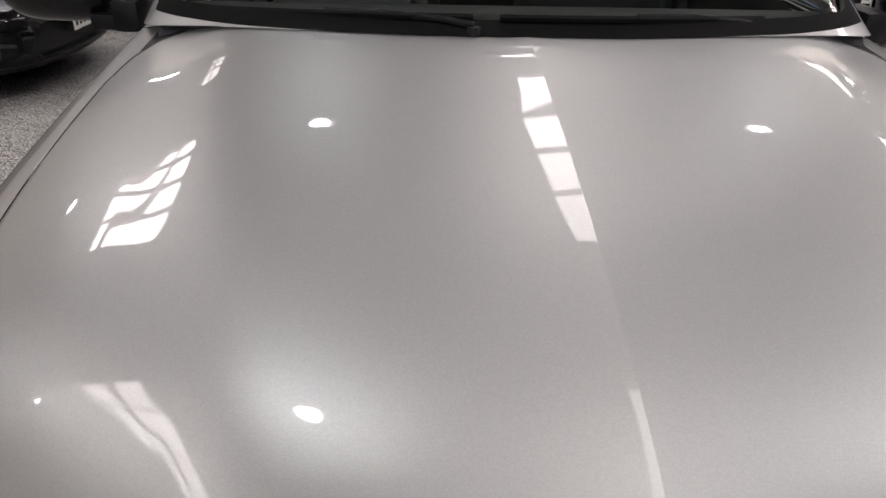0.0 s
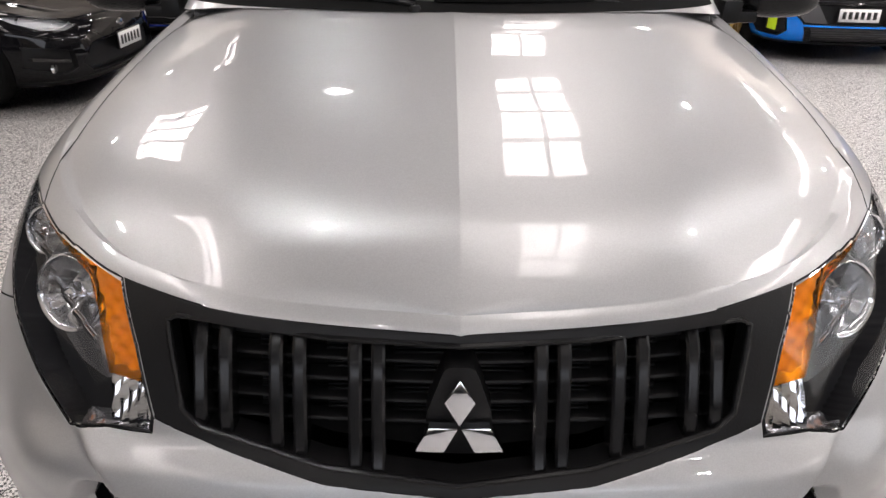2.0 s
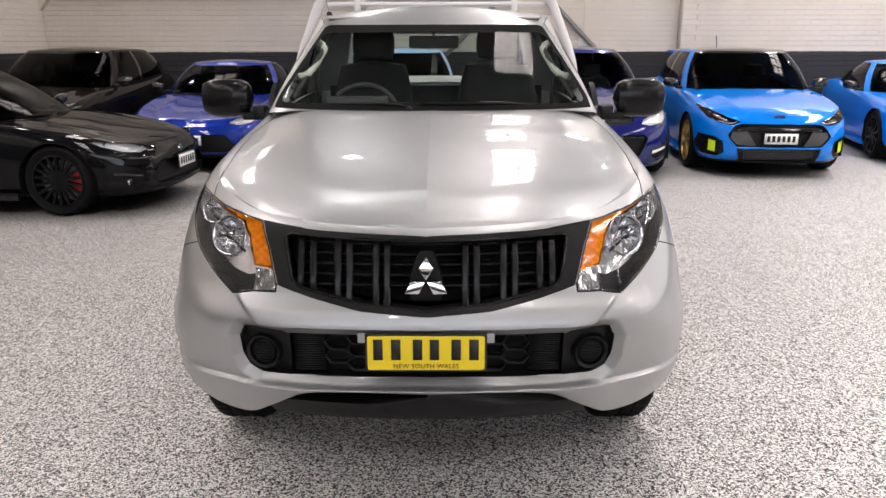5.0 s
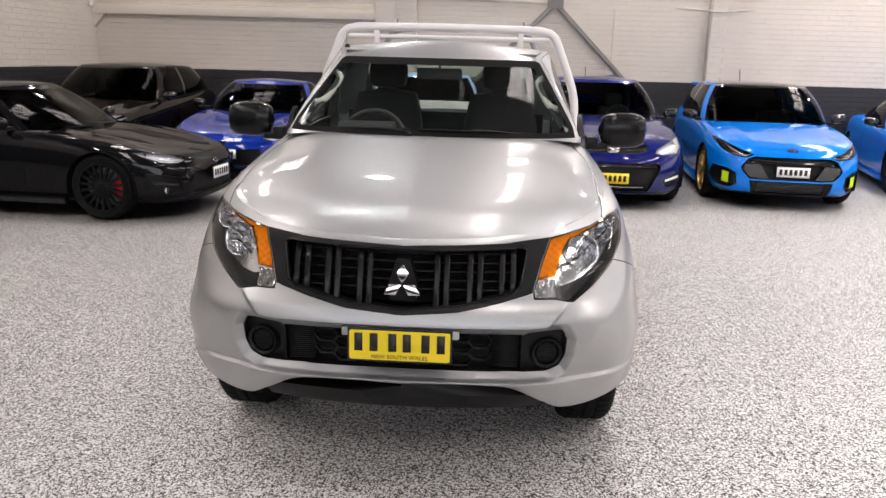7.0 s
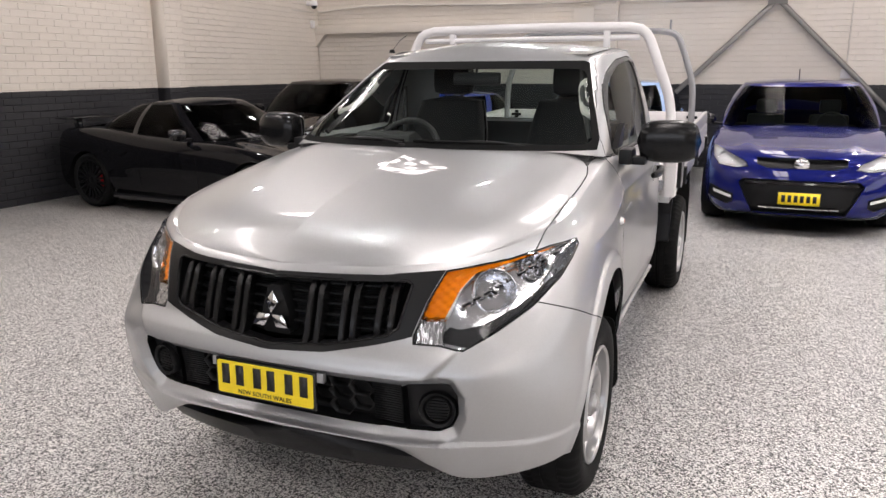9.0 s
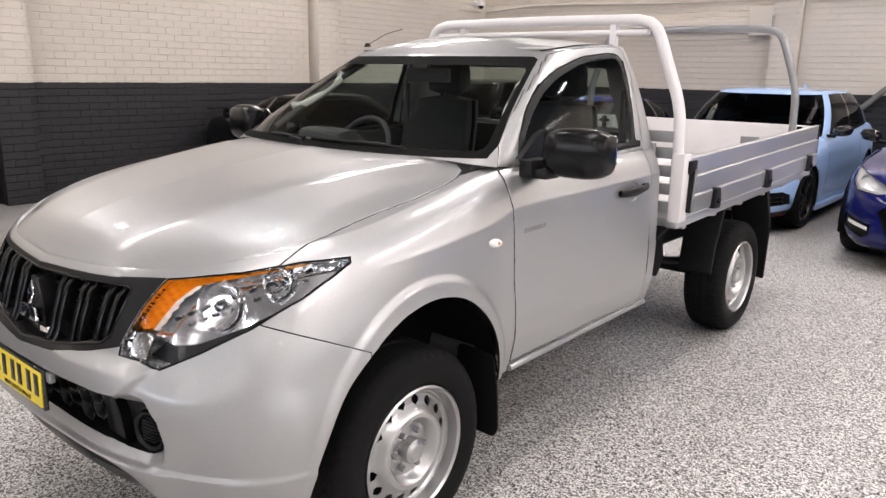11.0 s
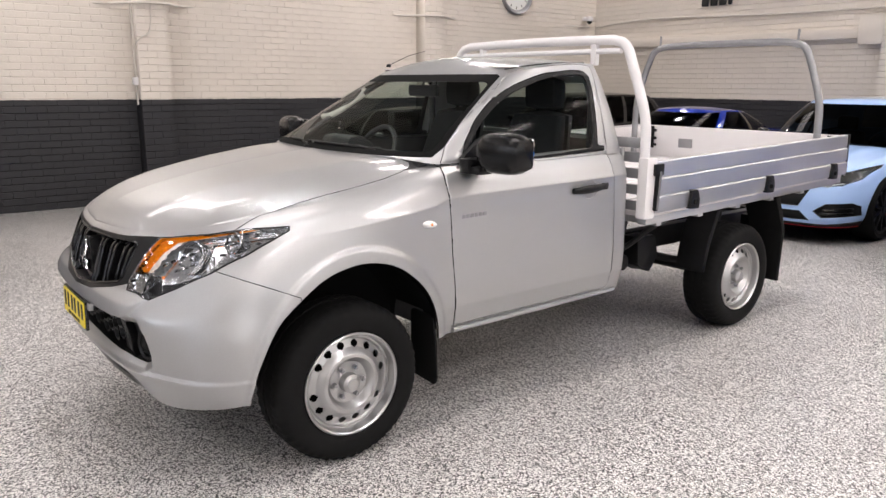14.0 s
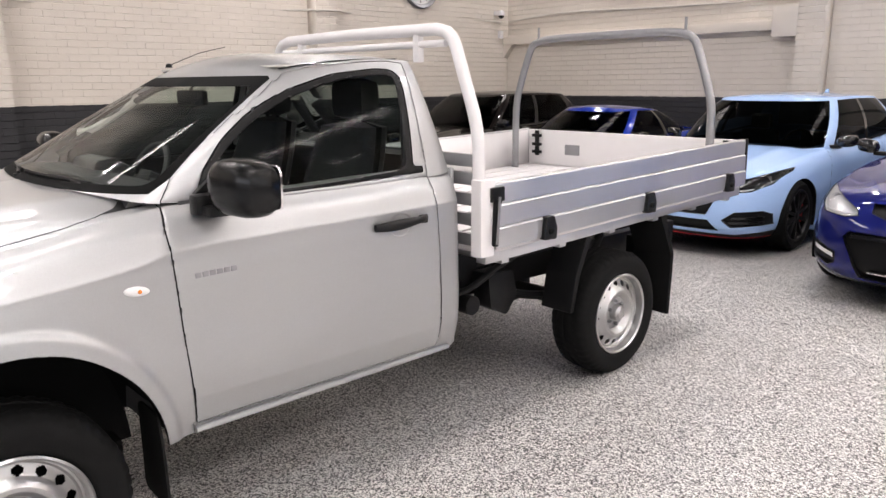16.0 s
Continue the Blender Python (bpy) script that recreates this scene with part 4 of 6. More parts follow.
HATCH = dict(L=4.36, W=1.82, H=1.47, wb=2.65, fo=0.88, wr=0.335, zs=[(0, 0.66), (0.3, 0.755), (0.85, 0.86), (1.4, 0.915), (2.6, 0.97), (3.6, 1.03), (4.36, 1.0)],
             zc=[(0, 0.67), (0.3, 0.79), (0.85, 0.895), (1.3, 0.955), (2.6, 1.0), (4.36, 1.02)], glass_y=(1.18, 1.95, 3.65, 4.15),
             base=[(0, 1.18), (.45, 1.23), (.74, 1.37), (.87, 1.55), (.915, 1.70), (.935, 2.55), (.935, 2.63), (.90, 3.52), (.78, 3.92), (0, 4.15)],
             roof=[(0, 1.95), (.36, 1.97), (.56, 2.03), (.645, 2.12), (.68, 2.24), (.69, 2.70), (.69, 2.77), (.655, 3.42), (.58, 3.60), (0, 3.72)])
car("parked_hatchback", "dark brown five-door hatchback with tinted glass", pose(-5.45, 6.95, 0), M_DKCAR, wheel_mat=M_BLKWHEEL, front=C_FRONT[:2] + [("headlight", M_CHROMEL, [(0.50, 0.66), (0.70, 0.64), (0.80, 0.69), (0.83, 0.76), (0.70, 0.73)], -1, True)], **HATCH)
HOT_FRONT = [("lip", M_BLACKP, [(-0.86, 0.10), (0.86, 0.10), (0.84, 0.195), (0.45, 0.20), (-0.45, 0.20), (-0.84, 0.195)], 0.0, False),
            ("grille_bar", M_GLOSSBLK, [(-0.45, 0.575), (0.45, 0.575), (0.47, 0.548), (-0.47, 0.548)], 0.0, False),
            ("grille_flank", M_DKGREY, [(0.36, 0.54), (0.53, 0.53), (0.545, 0.47), (0.46, 0.385), (0.26, 0.375)], 0.01, True),
            ("grille", M_BLACKP, [(-0.42, 0.625), (0.42, 0.625), (0.50, 0.60), (0.57, 0.50), (0.555, 0.45), (0.47, 0.365), (-0.47, 0.365), (-0.555, 0.45), (-0.57, 0.50), (-0.50, 0.60)], 0.06, False),
            ("intercooler", M_DKGREY, [(-0.40, 0.335), (0.40, 0.335), (0.37, 0.205), (-0.37, 0.205)], 0.04, False),
            ("cooler_frame", M_BLACKP, [(-0.47, 0.345), (0.47, 0.345), (0.43, 0.195), (-0.43, 0.195)], 0.02, False),
            ("fog_film", M_FLUO, [(0.69, 0.415), (0.755, 0.43), (0.755, 0.30), (0.69, 0.29)], 0.0, True),
            ("fog_pocket", M_BLACKP, [(0.62, 0.42), (0.70, 0.47), (0.84, 0.49), (0.86, 0.36), (0.80, 0.25), (0.66, 0.24), (0.60, 0.30)], 0.05, True),
            ("headlight", M_GLOSSBLK, [(0.43, 0.645), (0.52, 0.605), (0.66, 0.625), (0.77, 0.68), (0.825, 0.765), (0.83, 0.81), (0.70, 0.755), (0.56, 0.69)], -1, True)]


def hot_extras():
    out = []
    for k in range(5):
        out.append(("cooler_fin", M_BLACKP, box(-0.46, 0.46, 0.012, 0.02, -0.003, 0.003), (0, 0.222 + k * 0.022)))
    out.append(("roof_aerial", M_BLACKP, tube([(0, 3.4, 1.44), (0, 3.5, 1.62)], 0.006, 6), None))
    out.append(("roof_spoiler", M_BRIGHTBLUE, box(-0.62, 0.62, 3.85, 4.2, 1.36, 1.40, 0.012), None))
    out.append(("nose_badge", M_DEEPBLUE, lathe([(0.001, -0.012), (0.06, -0.008), (0.07, 0.01)], 24, "y", Matrix.Diagonal((1, 1, 0.45, 1))), (0, 0.695)))
    return out


car("parked_hatchback", "bright blue hot hatchback with gold wheels and black roof", pose(3.91, 6.42, 0, 0, 0, -6), M_BRIGHTBLUE, wheel_mat=M_GOLD, roof_mat=M_GLOSSBLK, front=HOT_FRONT, plate_at=0.465, extras=hot_extras(), **HATCH)
N_FRONT = [("red_lip", M_RED, [(-0.88, 0.165), (0.88, 0.165), (0.88, 0.183), (-0.88, 0.183)], 0.0, False),
           ("lip", M_BLACKP, [(-0.9, 0.10), (0.9, 0.10), (0.9, 0.165), (-0.9, 0.165)], 0.0, False),
           ("chin", M_BLACKP, [(-0.9, 0.183), (0.9, 0.183), (0.86, 0.25), (0.62, 0.215), (-0.62, 0.215), (-0.86, 0.25)], 0.0, False),
           ("grille", M_BLACKP, [(-0.40, 0.63), (0.40, 0.63), (0.47, 0.575), (0.38, 0.39), (-0.38, 0.39), (-0.47, 0.575)], 0.05, False),
           ("lower_intake", M_BLACKP, [(-0.40, 0.345), (0.40, 0.345), (0.50, 0.25), (-0.50, 0.25)], 0.04, False),
           ("intake_vane", M_GLOSSBLK, [(0.60, 0.375), (0.80, 0.39), (0.80, 0.375), (0.60, 0.36)], 0.0, True),
           ("intake_vane", M_GLOSSBLK, [(0.58, 0.335), (0.80, 0.345), (0.80, 0.33), (0.58, 0.32)], 0.0, True),
           ("side_intake", M_BLACKP, [(0.52, 0.35), (0.62, 0.43), (0.80, 0.445), (0.84, 0.41), (0.84, 0.31), (0.60, 0.285)], 0.04, True),
           ("headlight", M_GLOSSBLK, [(0.48, 0.66), (0.58, 0.60), (0.72, 0.615), (0.82, 0.68), (0.85, 0.78), (0.84, 0.81), (0.72, 0.755)], -1, True)]
car("parked_hatchback", "pale blue hot hatchback with a red lower lip", pose(-0.63, 6.85, 0), M_N, wheel_mat=M_BLKWHEEL, front=N_FRONT, caliper=True, extras=[("nose_badge", M_CHROME, lathe([(0.001, -0.012), (0.06, -0.008), (0.07, 0.01)], 24, "y", Matrix.Diagonal((1, 1, 0.5, 1))), (0, 0.56)),
    ("roof_fin", M_N, prism([(3.5, 1.44), (3.62, 1.44), (3.62, 1.50)], (1, 2), -0.015, 0.015), None)], **HATCH)
SEDAN = dict(L=4.95, W=1.90, H=1.48, wb=2.915, fo=0.9, wr=0.345, zs=[(0, 0.67), (0.3, 0.765), (0.9, 0.875), (1.5, 0.935), (2.6, 0.975), (3.8, 1.02), (4.95, 0.99)],
             zc=[(0, 0.70), (0.3, 0.82), (0.9, 0.925), (1.4, 0.985), (2.6, 1.0), (4.95, 1.05)], glass_y=(1.25, 2.1, 3.3, 4.25),
             base=[(0, 1.25), (.45, 1.30), (.74, 1.45), (.865, 1.64), (.91, 1.80), (.925, 2.75), (.925, 2.83), (.87, 3.72), (.72, 4.05), (0, 4.25)],
             roof=[(0, 2.1), (.36, 2.12), (.55, 2.18), (.63, 2.28), (.665, 2.40), (.675, 2.80), (.675, 2.87), (.63, 3.25), (.54, 3.38), (0, 3.45)])
H_FRONT = [("grille", M_BLACKP, [(-0.41, 0.745), (0.41, 0.745), (0.40, 0.68), (0.30, 0.65), (-0.30, 0.65), (-0.40, 0.68)], 0.04, False),
           ("grille_bar", M_GLOSSBLK, [(-0.50, 0.525), (0.50, 0.525), (0.51, 0.50), (-0.51, 0.50)], 0.0, False),
           ("chrome_line", M_CHROME, [(-0.36, 0.275), (0.36, 0.275), (0.36, 0.265), (-0.36, 0.265)], 0.0, False),
           ("lower_grille", M_BLACKP, [(-0.52, 0.545), (0.52, 0.545), (0.56, 0.50), (0.42, 0.215), (-0.42, 0.215), (-0.56, 0.50)], 0.05, False),
           ("day_lamp", M_WHITE, [(0.62, 0.365), (0.80, 0.405), (0.80, 0.375), (0.62, 0.335)], 0.0, True),
           ("fog_pocket", M_BLACKP, [(0.60, 0.38), (0.84, 0.45), (0.86, 0.33), (0.66, 0.27), (0.60, 0.30)], 0.03, True),
           ("lip", M_GLOSSBLK, [(-0.93, 0.10), (0.93, 0.10), (0.93, 0.195), (-0.93, 0.195)], 0.0, False),
           ("headlight", M_CHROMEL, [(0.48, 0.655), (0.58, 0.635), (0.76, 0.65), (0.83, 0.72), (0.855, 0.82), (0.80, 0.815), (0.66, 0.765), (0.50, 0.70)], -1, True)]
car("parked_sedan", "deep blue sedan with a yellow number plate", pose(1.76, 6.1, 0), M_DEEPBLUE, wheel_mat=M_BLKWHEEL, front=H_FRONT, plate_at=0.37, plate_mat=M_YELLOW, screen_tint=glass("light_tinted_glass", (0.42, 0.46, 0.44), 0.0, 1.1), extras=[
    ("nose_badge", M_CHROME, lathe([(0.001, -0.02), (0.05, -0.016), (0.068, -0.004), (0.072, 0.02)], 28, "y"), (0, 0.685)),
    ("roof_aerial", M_BLACKP, tube([(0, 3.1, 1.46), (0, 3.16, 1.60)], 0.006, 6), None)], **SEDAN)
# ---- the silver truck ----
# second slot blackens panel edges: shade of the shut lines put into colour
PAINT_GAP_SHADE = (M_SILVER, M_DARK)
truck = thing("pickup_truck", "silver single-cab truck with a white aluminium tray", "truck")

LINES = [
    [(0, .075, .450), (.39, .097, .447), (.52, .125, .388), (.60, .160, .348), (.76, .25, .350), (.875, .37, .375), (.893, .57, .40), (.89, 1.0, .44), (.848, 1.4, .44), (.835, 2.0, .44), (.835, 2.66, .45)],
    [(0, .040, .478), (.36, .055, .477), (.55, .095, .47), (.655, .145, .465), (.815, .235, .465), (.895, .345, .485), (.914, .57, .51), (.908, 1.0, .52), (.858, 1.4, .52), (.852, 2.0, .52), (.85, 2.66, .52)],
    [(0, .025, .60), (.35, .038, .6), (.57, .070, .605), (.685, .112, .61), (.825, .215, .61), (.905, .335, .625), (.922, .57, .65), (.918, 1.0, .68), (.872, 1.4, .68), (.866, 2.0, .68), (.862, 2.66, .68)],
    [(0, .006, .70), (.35, .020, .70), (.57, .056, .705), (.70, .105, .71), (.80, .210, .715), (.883, .35, .735), (.922, .57, .76), (.912, 1.0, .82), (.866, 1.4, .82), (.865, 2.0, .82), (.860, 2.68, .82)],
    [(0, .03, .775), (.35, .05, .782), (.55, .088, .787), (.645, .13, .79), (.77, .23, .80), (.868, .37, .82), (.912, .57, .84), (.899, 1.0, .93), (.864, 1.4, .945), (.863, 2.0, .955), (.856, 2.68, .965)],
    [(0, .055, .88), (.35, .085, .89), (.53, .135, .895), (.63, .185, .90), (.755, .29, .91), (.838, .42, .935), (.880, .60, .97), (.884, 1.0, 1.02), (.861, 1.4, 1.035), (.861, 2.0, 1.05), (.852, 2.68, 1.065)],
    [(0, .078, .975), (.35, .122, .985), (.49, .178, .995), (.58, .235, 1.003), (.70, .345, 1.022), (.79, .475, 1.04), (.838, .64, 1.06), (.842, 1.0, 1.12), (.832, 1.4, 1.16), (.837, 2.0, 1.17), (.827, 2.68, 1.18)],
    [(0, .10, .998), (.345, .145, 1.008), (.48, .2, 1.018), (.565, .255, 1.026), (.67, .362, 1.052), (.75, .5, 1.082), (.79, .68, 1.11), (.785, 1.0, 1.165), (.775, 1.4, 1.222), (.79, 2.0, 1.232), (.775, 2.66, 1.245)],
]
NU, NV = 330, 150
# the flank turns in behind the door
LINES = [l[:-1] + [(l[-1][0], 2.59, l[-1][2]), (l[-1][0] - .012, 2.65, l[-1][2]), (l[-1][0] - .055, 2.69, l[-1][2])] for l in LINES]
lines = np.array([spline(l, NU) for l in LINES])
side_sheet = np.stack([spline(lines[:, i], NV) for i in range(NU)], 1)
edge = side_sheet[-1]
hood_z = curve1([(0.098, 0.998), (0.125, 1.022), (0.16, 1.050), (0.2, 1.075), (0.29, 1.1085), (0.42, 1.1415), (0.6, 1.178), (0.85, 1.215), (1.15, 1.25), (1.5, 1.262), (2.68, 1.27)])


def hood_shape(x, y, x_edge, z_edge):
    """Height of the hood: crowned, with a raised middle field and a soft ridge down the centre."""
    k = np.clip(np.abs(x) / np.maximum(x_edge, 1e-3), 0, 1)
    z = z_edge + (hood_z(y) - z_edge) * (1 - k ** (2.3 + 3.2 * np.clip((y - 0.12) / 0.25, 0, 1)))
    fade = np.clip((y - 0.1) / 0.12, 0, 1)
    step = np.clip((0.376 + 0.198 * y - np.abs(x)) / (0.20 - 0.05 * np.clip(y, 0, 1.2)) + 0.5, 0, 1)
    z = z + 0.012 * fade * (step * step * (3 - 2 * step)) + 0.001 * fade
    z = z - 0.0055 * (1 - np.exp(-np.abs(x) / 0.12)) * fade
    return z - 0.02 * np.clip(np.abs(x), 0, 0.45) * np.clip((0.8 - y) / 0.5, 0, 1) * fade


top = [edge]
for j in np.r_[np.linspace(0.975, 0.5, 40), np.linspace(0.48, 0.0, 20)]:
    x = edge[:, 0] * j
    top.append(np.c_[x, edge[:, 1], hood_shape(x, edge[:, 1], edge[:, 0], edge[:, 2])])
LAMP = [(.532, .999), (.50, .92), (.472, .825), (.476, .797), (.555, .795), (.622, .782), (.70, .828), (.78, .888), (.832, .955), (.846, 1.0), (.848, 1.03), (.838, 1.046), (.785, 1.044), (.69, 1.022)]
GRILLE = [(0, .976), (.2, .981), (.36, .988), (.53, 1.001), (.498, .92), (.47, .82), (.44, .81), (.36, .788), (.2, .757), (0, .742)]
GRILLE = GRILLE + [(-x, z) for x, z in GRILLE[-2:0:-1]]
INTAKE = [(-.4385, .662), (.4385, .662), (.4415, .51), (-.4415, .51)]
FOG = [(.437, .655), (.46, .668), (.56, .68), (.588, .678), (.607, .64), (.605, .575), (.585, .53), (.54, .508), (.44, .508)]


def poly_dist(poly, x, z):
    """Distance from a place of the front view to a polygon; 0 inside."""
    if inside(poly, x, z):
        return 0.0
    best = 9.0
    for i in range(len(poly)):
        a, b_ = np.array(poly[i]), np.array(poly[(i + 1) % len(poly)])
        t_ = np.clip(((x - a[0]) * (b_ - a)[0] + (z - a[1]) * (b_ - a)[1]) / max(((b_ - a) ** 2).sum(), 1e-9), 0, 1)
        best = min(best, float(np.hypot(*(a + t_ * (b_ - a) - (x, z)))))
    return best


# flat flange round the wheel arch
for row in side_sheet:
    for p in row:
        q = math.hypot((p[1] - 0.872) / 0.445, (p[2] - 0.36) / 0.508)
        if p[0] > 0.5 and 0.3 < p[1] < 1.4:
            k = min(max((1.15 - q) / 0.05, 0), 1)
            p[0] += 0.012 * k * k * (3 - 2 * k)

# the bumper's bevelled pocket round intake and fog pods, its upper shelf and its flared lower lip
def ease(k):
    k = min(max(k, 0.0), 1.0)
    return k * k * (3 - 2 * k)


for row in side_sheet:
    for p in row:
        if p[1] < 0.75 and p[2] < 0.86:
            x, y, z = p
            d = min(poly_dist(INTAKE, x, z), poly_dist(FOG, x, z))
            if d < 0.034 and y < 0.4:
                p[1] += 0.036 * (1 - d / 0.034)
            lip = ease((0.487 - z) / 0.016) * ease((0.66 - y) / 0.2)
            side = ease((y - 0.12) / 0.3)
            p[1] -= 0.020 * lip * (1 - side)
            p[0] += 0.006 * lip * side
            fold = 0.53 + (z - 0.69) * 0.95
            p[1] -= 0.022 * ease((fold - x) / 0.022) * ease((z - 0.692) / 0.012) * ease((0.80 - z) / 0.05)

# shoulder crease along fender and door, and the tucked sill under the door
crease_z = curve1([(.6, 1.0), (.83, 1.017), (1.08, 1.038), (1.28, 1.06), (1.39, 1.088), (1.64, 1.096), (2.07, 1.102), (2.7, 1.114)])
for row in side_sheet:
    for p in row:
        if p[1] > 0.6 and p[0] > 0.5:
            p[0] += 0.007 * math.exp(-abs(p[2] - float(crease_z(p[1]))) / 0.025) * ease((p[1] - 0.6) / 0.3)
            p[0] -= 0.016 * min(max((0.575 - p[2]) / 0.12, 0), 1) * ease((p[1] - 1.3) / 0.1)
body = bmesh.new()
grid_mesh(body, side_sheet)
grid_mesh(body, np.array(top))
weld(body)

ARCH = [tuple(p) for p in spline([(.375, .28), (.384, .42), (.418, .54), (.49, .675), (.59, .765), (.695, .832), (.815, .866), (.93, .866), (1.04, .836), (1.14, .773), (1.225, .686), (1.285, .576), (1.315, .45), (1.32, .28)], 40)]
bmesh.ops.delete(body, geom=cut(body, ARCH, (1, 2), lambda c, n: abs(c.x) > 0.5 and c.z < 0.9), context="FACES")
bmesh.ops.delete(body, geom=[f for f in body.faces if f.calc_center_median().y > 1.34 and f.normal.z > 0.55 and f.calc_center_median().z > 1.2 and abs(f.calc_center_median().x) < (0.74 if f.calc_center_median().y > 1.56 else 0.66)], context="FACES")

facing = lambda c, n: n.y < -0.1 and c.y < 0.62
lamp_cut, fog_cut = {}, {}
for s in (1, -1):
    lamp_cut[s] = take(body, cut(body, [(x * s, z) for x, z in LAMP], (0, 2), lambda c, n: c.y < 0.66 and n.y < -0.02))
grille_cut = take(body, cut(body, GRILLE, (0, 2), facing))
intake_cut = take(body, cut(body, INTAKE, (0, 2), facing))
for s in (1, -1):
    fog_cut[s] = take(body, cut(body, [(x * s, z) for x, z in FOG], (0, 2), facing))
HOOD = [(.0, -.1), (.5, -.1), (.62, .06), (.70, .20), (.742, .34), (.754, .45), (.757, .58), (.762, .75), (.764, .95), (.757, 1.10), (.738, 1.20), (.705, 1.27), (.66, 1.30), (.60, 1.285), (.42, 1.23), (.2, 1.185), (0, 1.17)]
HOOD = HOOD + [(-x, y) for x, y in HOOD[-2:0:-1]]
hood_cut = take(body, cut(body, HOOD, (0, 1), lambda c, n: c.z > 0.965 and c.y > 0.0 and (n.z > 0.1 or c.y < 0.42)))
BUMPER = [(-.2, .2), (.59, .2), (.59, .78), (.45, .842), (.31, .90), (.2, .95), (-.2, .97)]
bumper_cut = take(body, cut(body, BUMPER, (1, 2), lambda c, n: c.y < 0.64))
DOOR = [(1.425, .475), (1.40, .75), (1.385, 1.0), (1.375, 1.16), (1.395, 1.24), (1.455, 1.315), (1.58, 1.435), (1.75, 1.555), (1.93, 1.638), (2.1, 1.676), (2.3, 1.694), (2.44, 1.698), (2.505, 1.69), (2.51, 1.6), (2.512, 1.4), (2.52, 1.2), (2.535, .9), (2.54, .6), (2.53, .478)]
door_low = {s: take(body, cut(body, DOOR, (1, 2), lambda c, n: c.x * s > 0.6)) for s in (1, -1)}
part("hood", rim(hood_cut, .002, .006), PAINT_GAP_SHADE, truck, sharp=40, crease=lambda e: all(abs(v.co.x) < 1e-4 for v in e.verts))
part("front_bumper", rim(bumper_cut, 0.0015, 0.004), PAINT_GAP_SHADE, truck, sharp=40)
for s in (1, -1):
    fs = [f for f in body.faces if f.calc_center_median().x * s > 0 and f.calc_center_median().y < 1.42 and not (f.calc_center_median().z > 1.2 and abs(f.calc_center_median().x) < 0.725)]
    part("fender", rim(take(body, fs), 0.002, 0.008), PAINT_GAP_SHADE, truck, sharp=40)
fs = [f for f in body.faces if f.calc_center_median().y < 1.36 and f.calc_center_median().z > 1.2 and abs(f.calc_center_median().x) < 0.725]
part("cowl", take(body, fs), M_BLACKP, truck)
for s in (1, -1):
    part("rocker_panel", take(body, [f for f in body.faces if f.calc_center_median().x * s > 0]), M_SILVER, truck, sharp=40)

# cab
BASE = [(0, 1.165, 1.262), (.35, 1.20, 1.262), (.60, 1.256, 1.256), (.752, 1.345, 1.238), (.785, 1.51, 1.222), (.803, 1.8, 1.214), (.807, 2.1, 1.214), (.803, 2.45, 1.222), (.797, 2.63, 1.23), (.745, 2.68, 1.245), (0, 2.70, 1.255)]
ROOF = [(0, 1.90, 1.655), (.3, 1.912, 1.652), (.49, 1.940, 1.651), (.565, 1.985, 1.656), (.605, 2.09, 1.673), (.63, 2.2, 1.685), (.645, 2.3, 1.695), (.652, 2.47, 1.702), (.638, 2.555, 1.70), (.55, 2.59, 1.70), (0, 2.595, 1.70)]
b, r = np.array(BASE), np.array(ROOF)
rows = []
for tt, bul in ((0, 0), (0.2, 0.012), (0.4, 0.02), (0.6, 0.022), (0.8, 0.018), (0.94, 0.008), (1.0, 0)):
    q = b + (r - b) * tt
    q[:, 0] += bul * (q[:, 0] > 0.3)
    rows.append(spline(q, 90))
e = rows[-1]
walls = np.stack([spline(np.array(rows)[:, i], 30) for i in range(90)], 1)
rows = list(walls)
for j in (0.985, 0.95, 0.89, 0.81, 0.71, 0.6, 0.48, 0.36, 0.24, 0.12, 0.0):
    q = e.copy()
    q[:, 0] *= j
    q[:, 1] = 2.26 + (e[:, 1] - 2.26) * (j * 0.7 + 0.3)
    q[:, 2] = e[:, 2] + (1.744 - e[:, 2]) * (1 - j * j)
    rows.append(q)
cab_sheet = np.array(rows)
cab = bmesh.new()
grid_mesh(cab, cab_sheet)
weld(cab)
WS = [(-.738, 1.262), (.738, 1.262), (.733, 1.30), (.572, 1.628), (.545, 1.640), (-.545, 1.640), (-.572, 1.628), (-.733, 1.30)]
screen = take(cab, cut(cab, WS, (0, 2), lambda c, n: n.y < -0.3 and c.y < 2.1))
PANE = rounded([(-.716, 1.285), (.716, 1.285), (.568, 1.600), (-.568, 1.600)], 0.04, 5)
pane = take(screen, cut(screen, PANE, (0, 2)))
ws = part("windscreen", pane, M_SCREEN, truck, "clear windscreen")
ws.visible_shadow = False
part("screen_border", screen, M_DARK, ws, "black ceramic border")
SIDEWIN = [(1.56, 1.236), (2.05, 1.244), (2.41, 1.264), (2.428, 1.45), (2.442, 1.60), (2.43, 1.634), (2.38, 1.646), (2.165, 1.624), (1.955, 1.562), (1.80, 1.49), (1.665, 1.398), (1.575, 1.30)]
SURROUND = [(1.515, 1.226), (2.05, 1.232), (2.425, 1.243), (2.495, 1.246), (2.497, 1.268), (2.447, 1.27), (2.462, 1.45), (2.472, 1.60), (2.455, 1.655), (2.38, 1.668), (2.155, 1.646), (1.94, 1.584), (1.785, 1.512), (1.645, 1.416), (1.545, 1.312)]
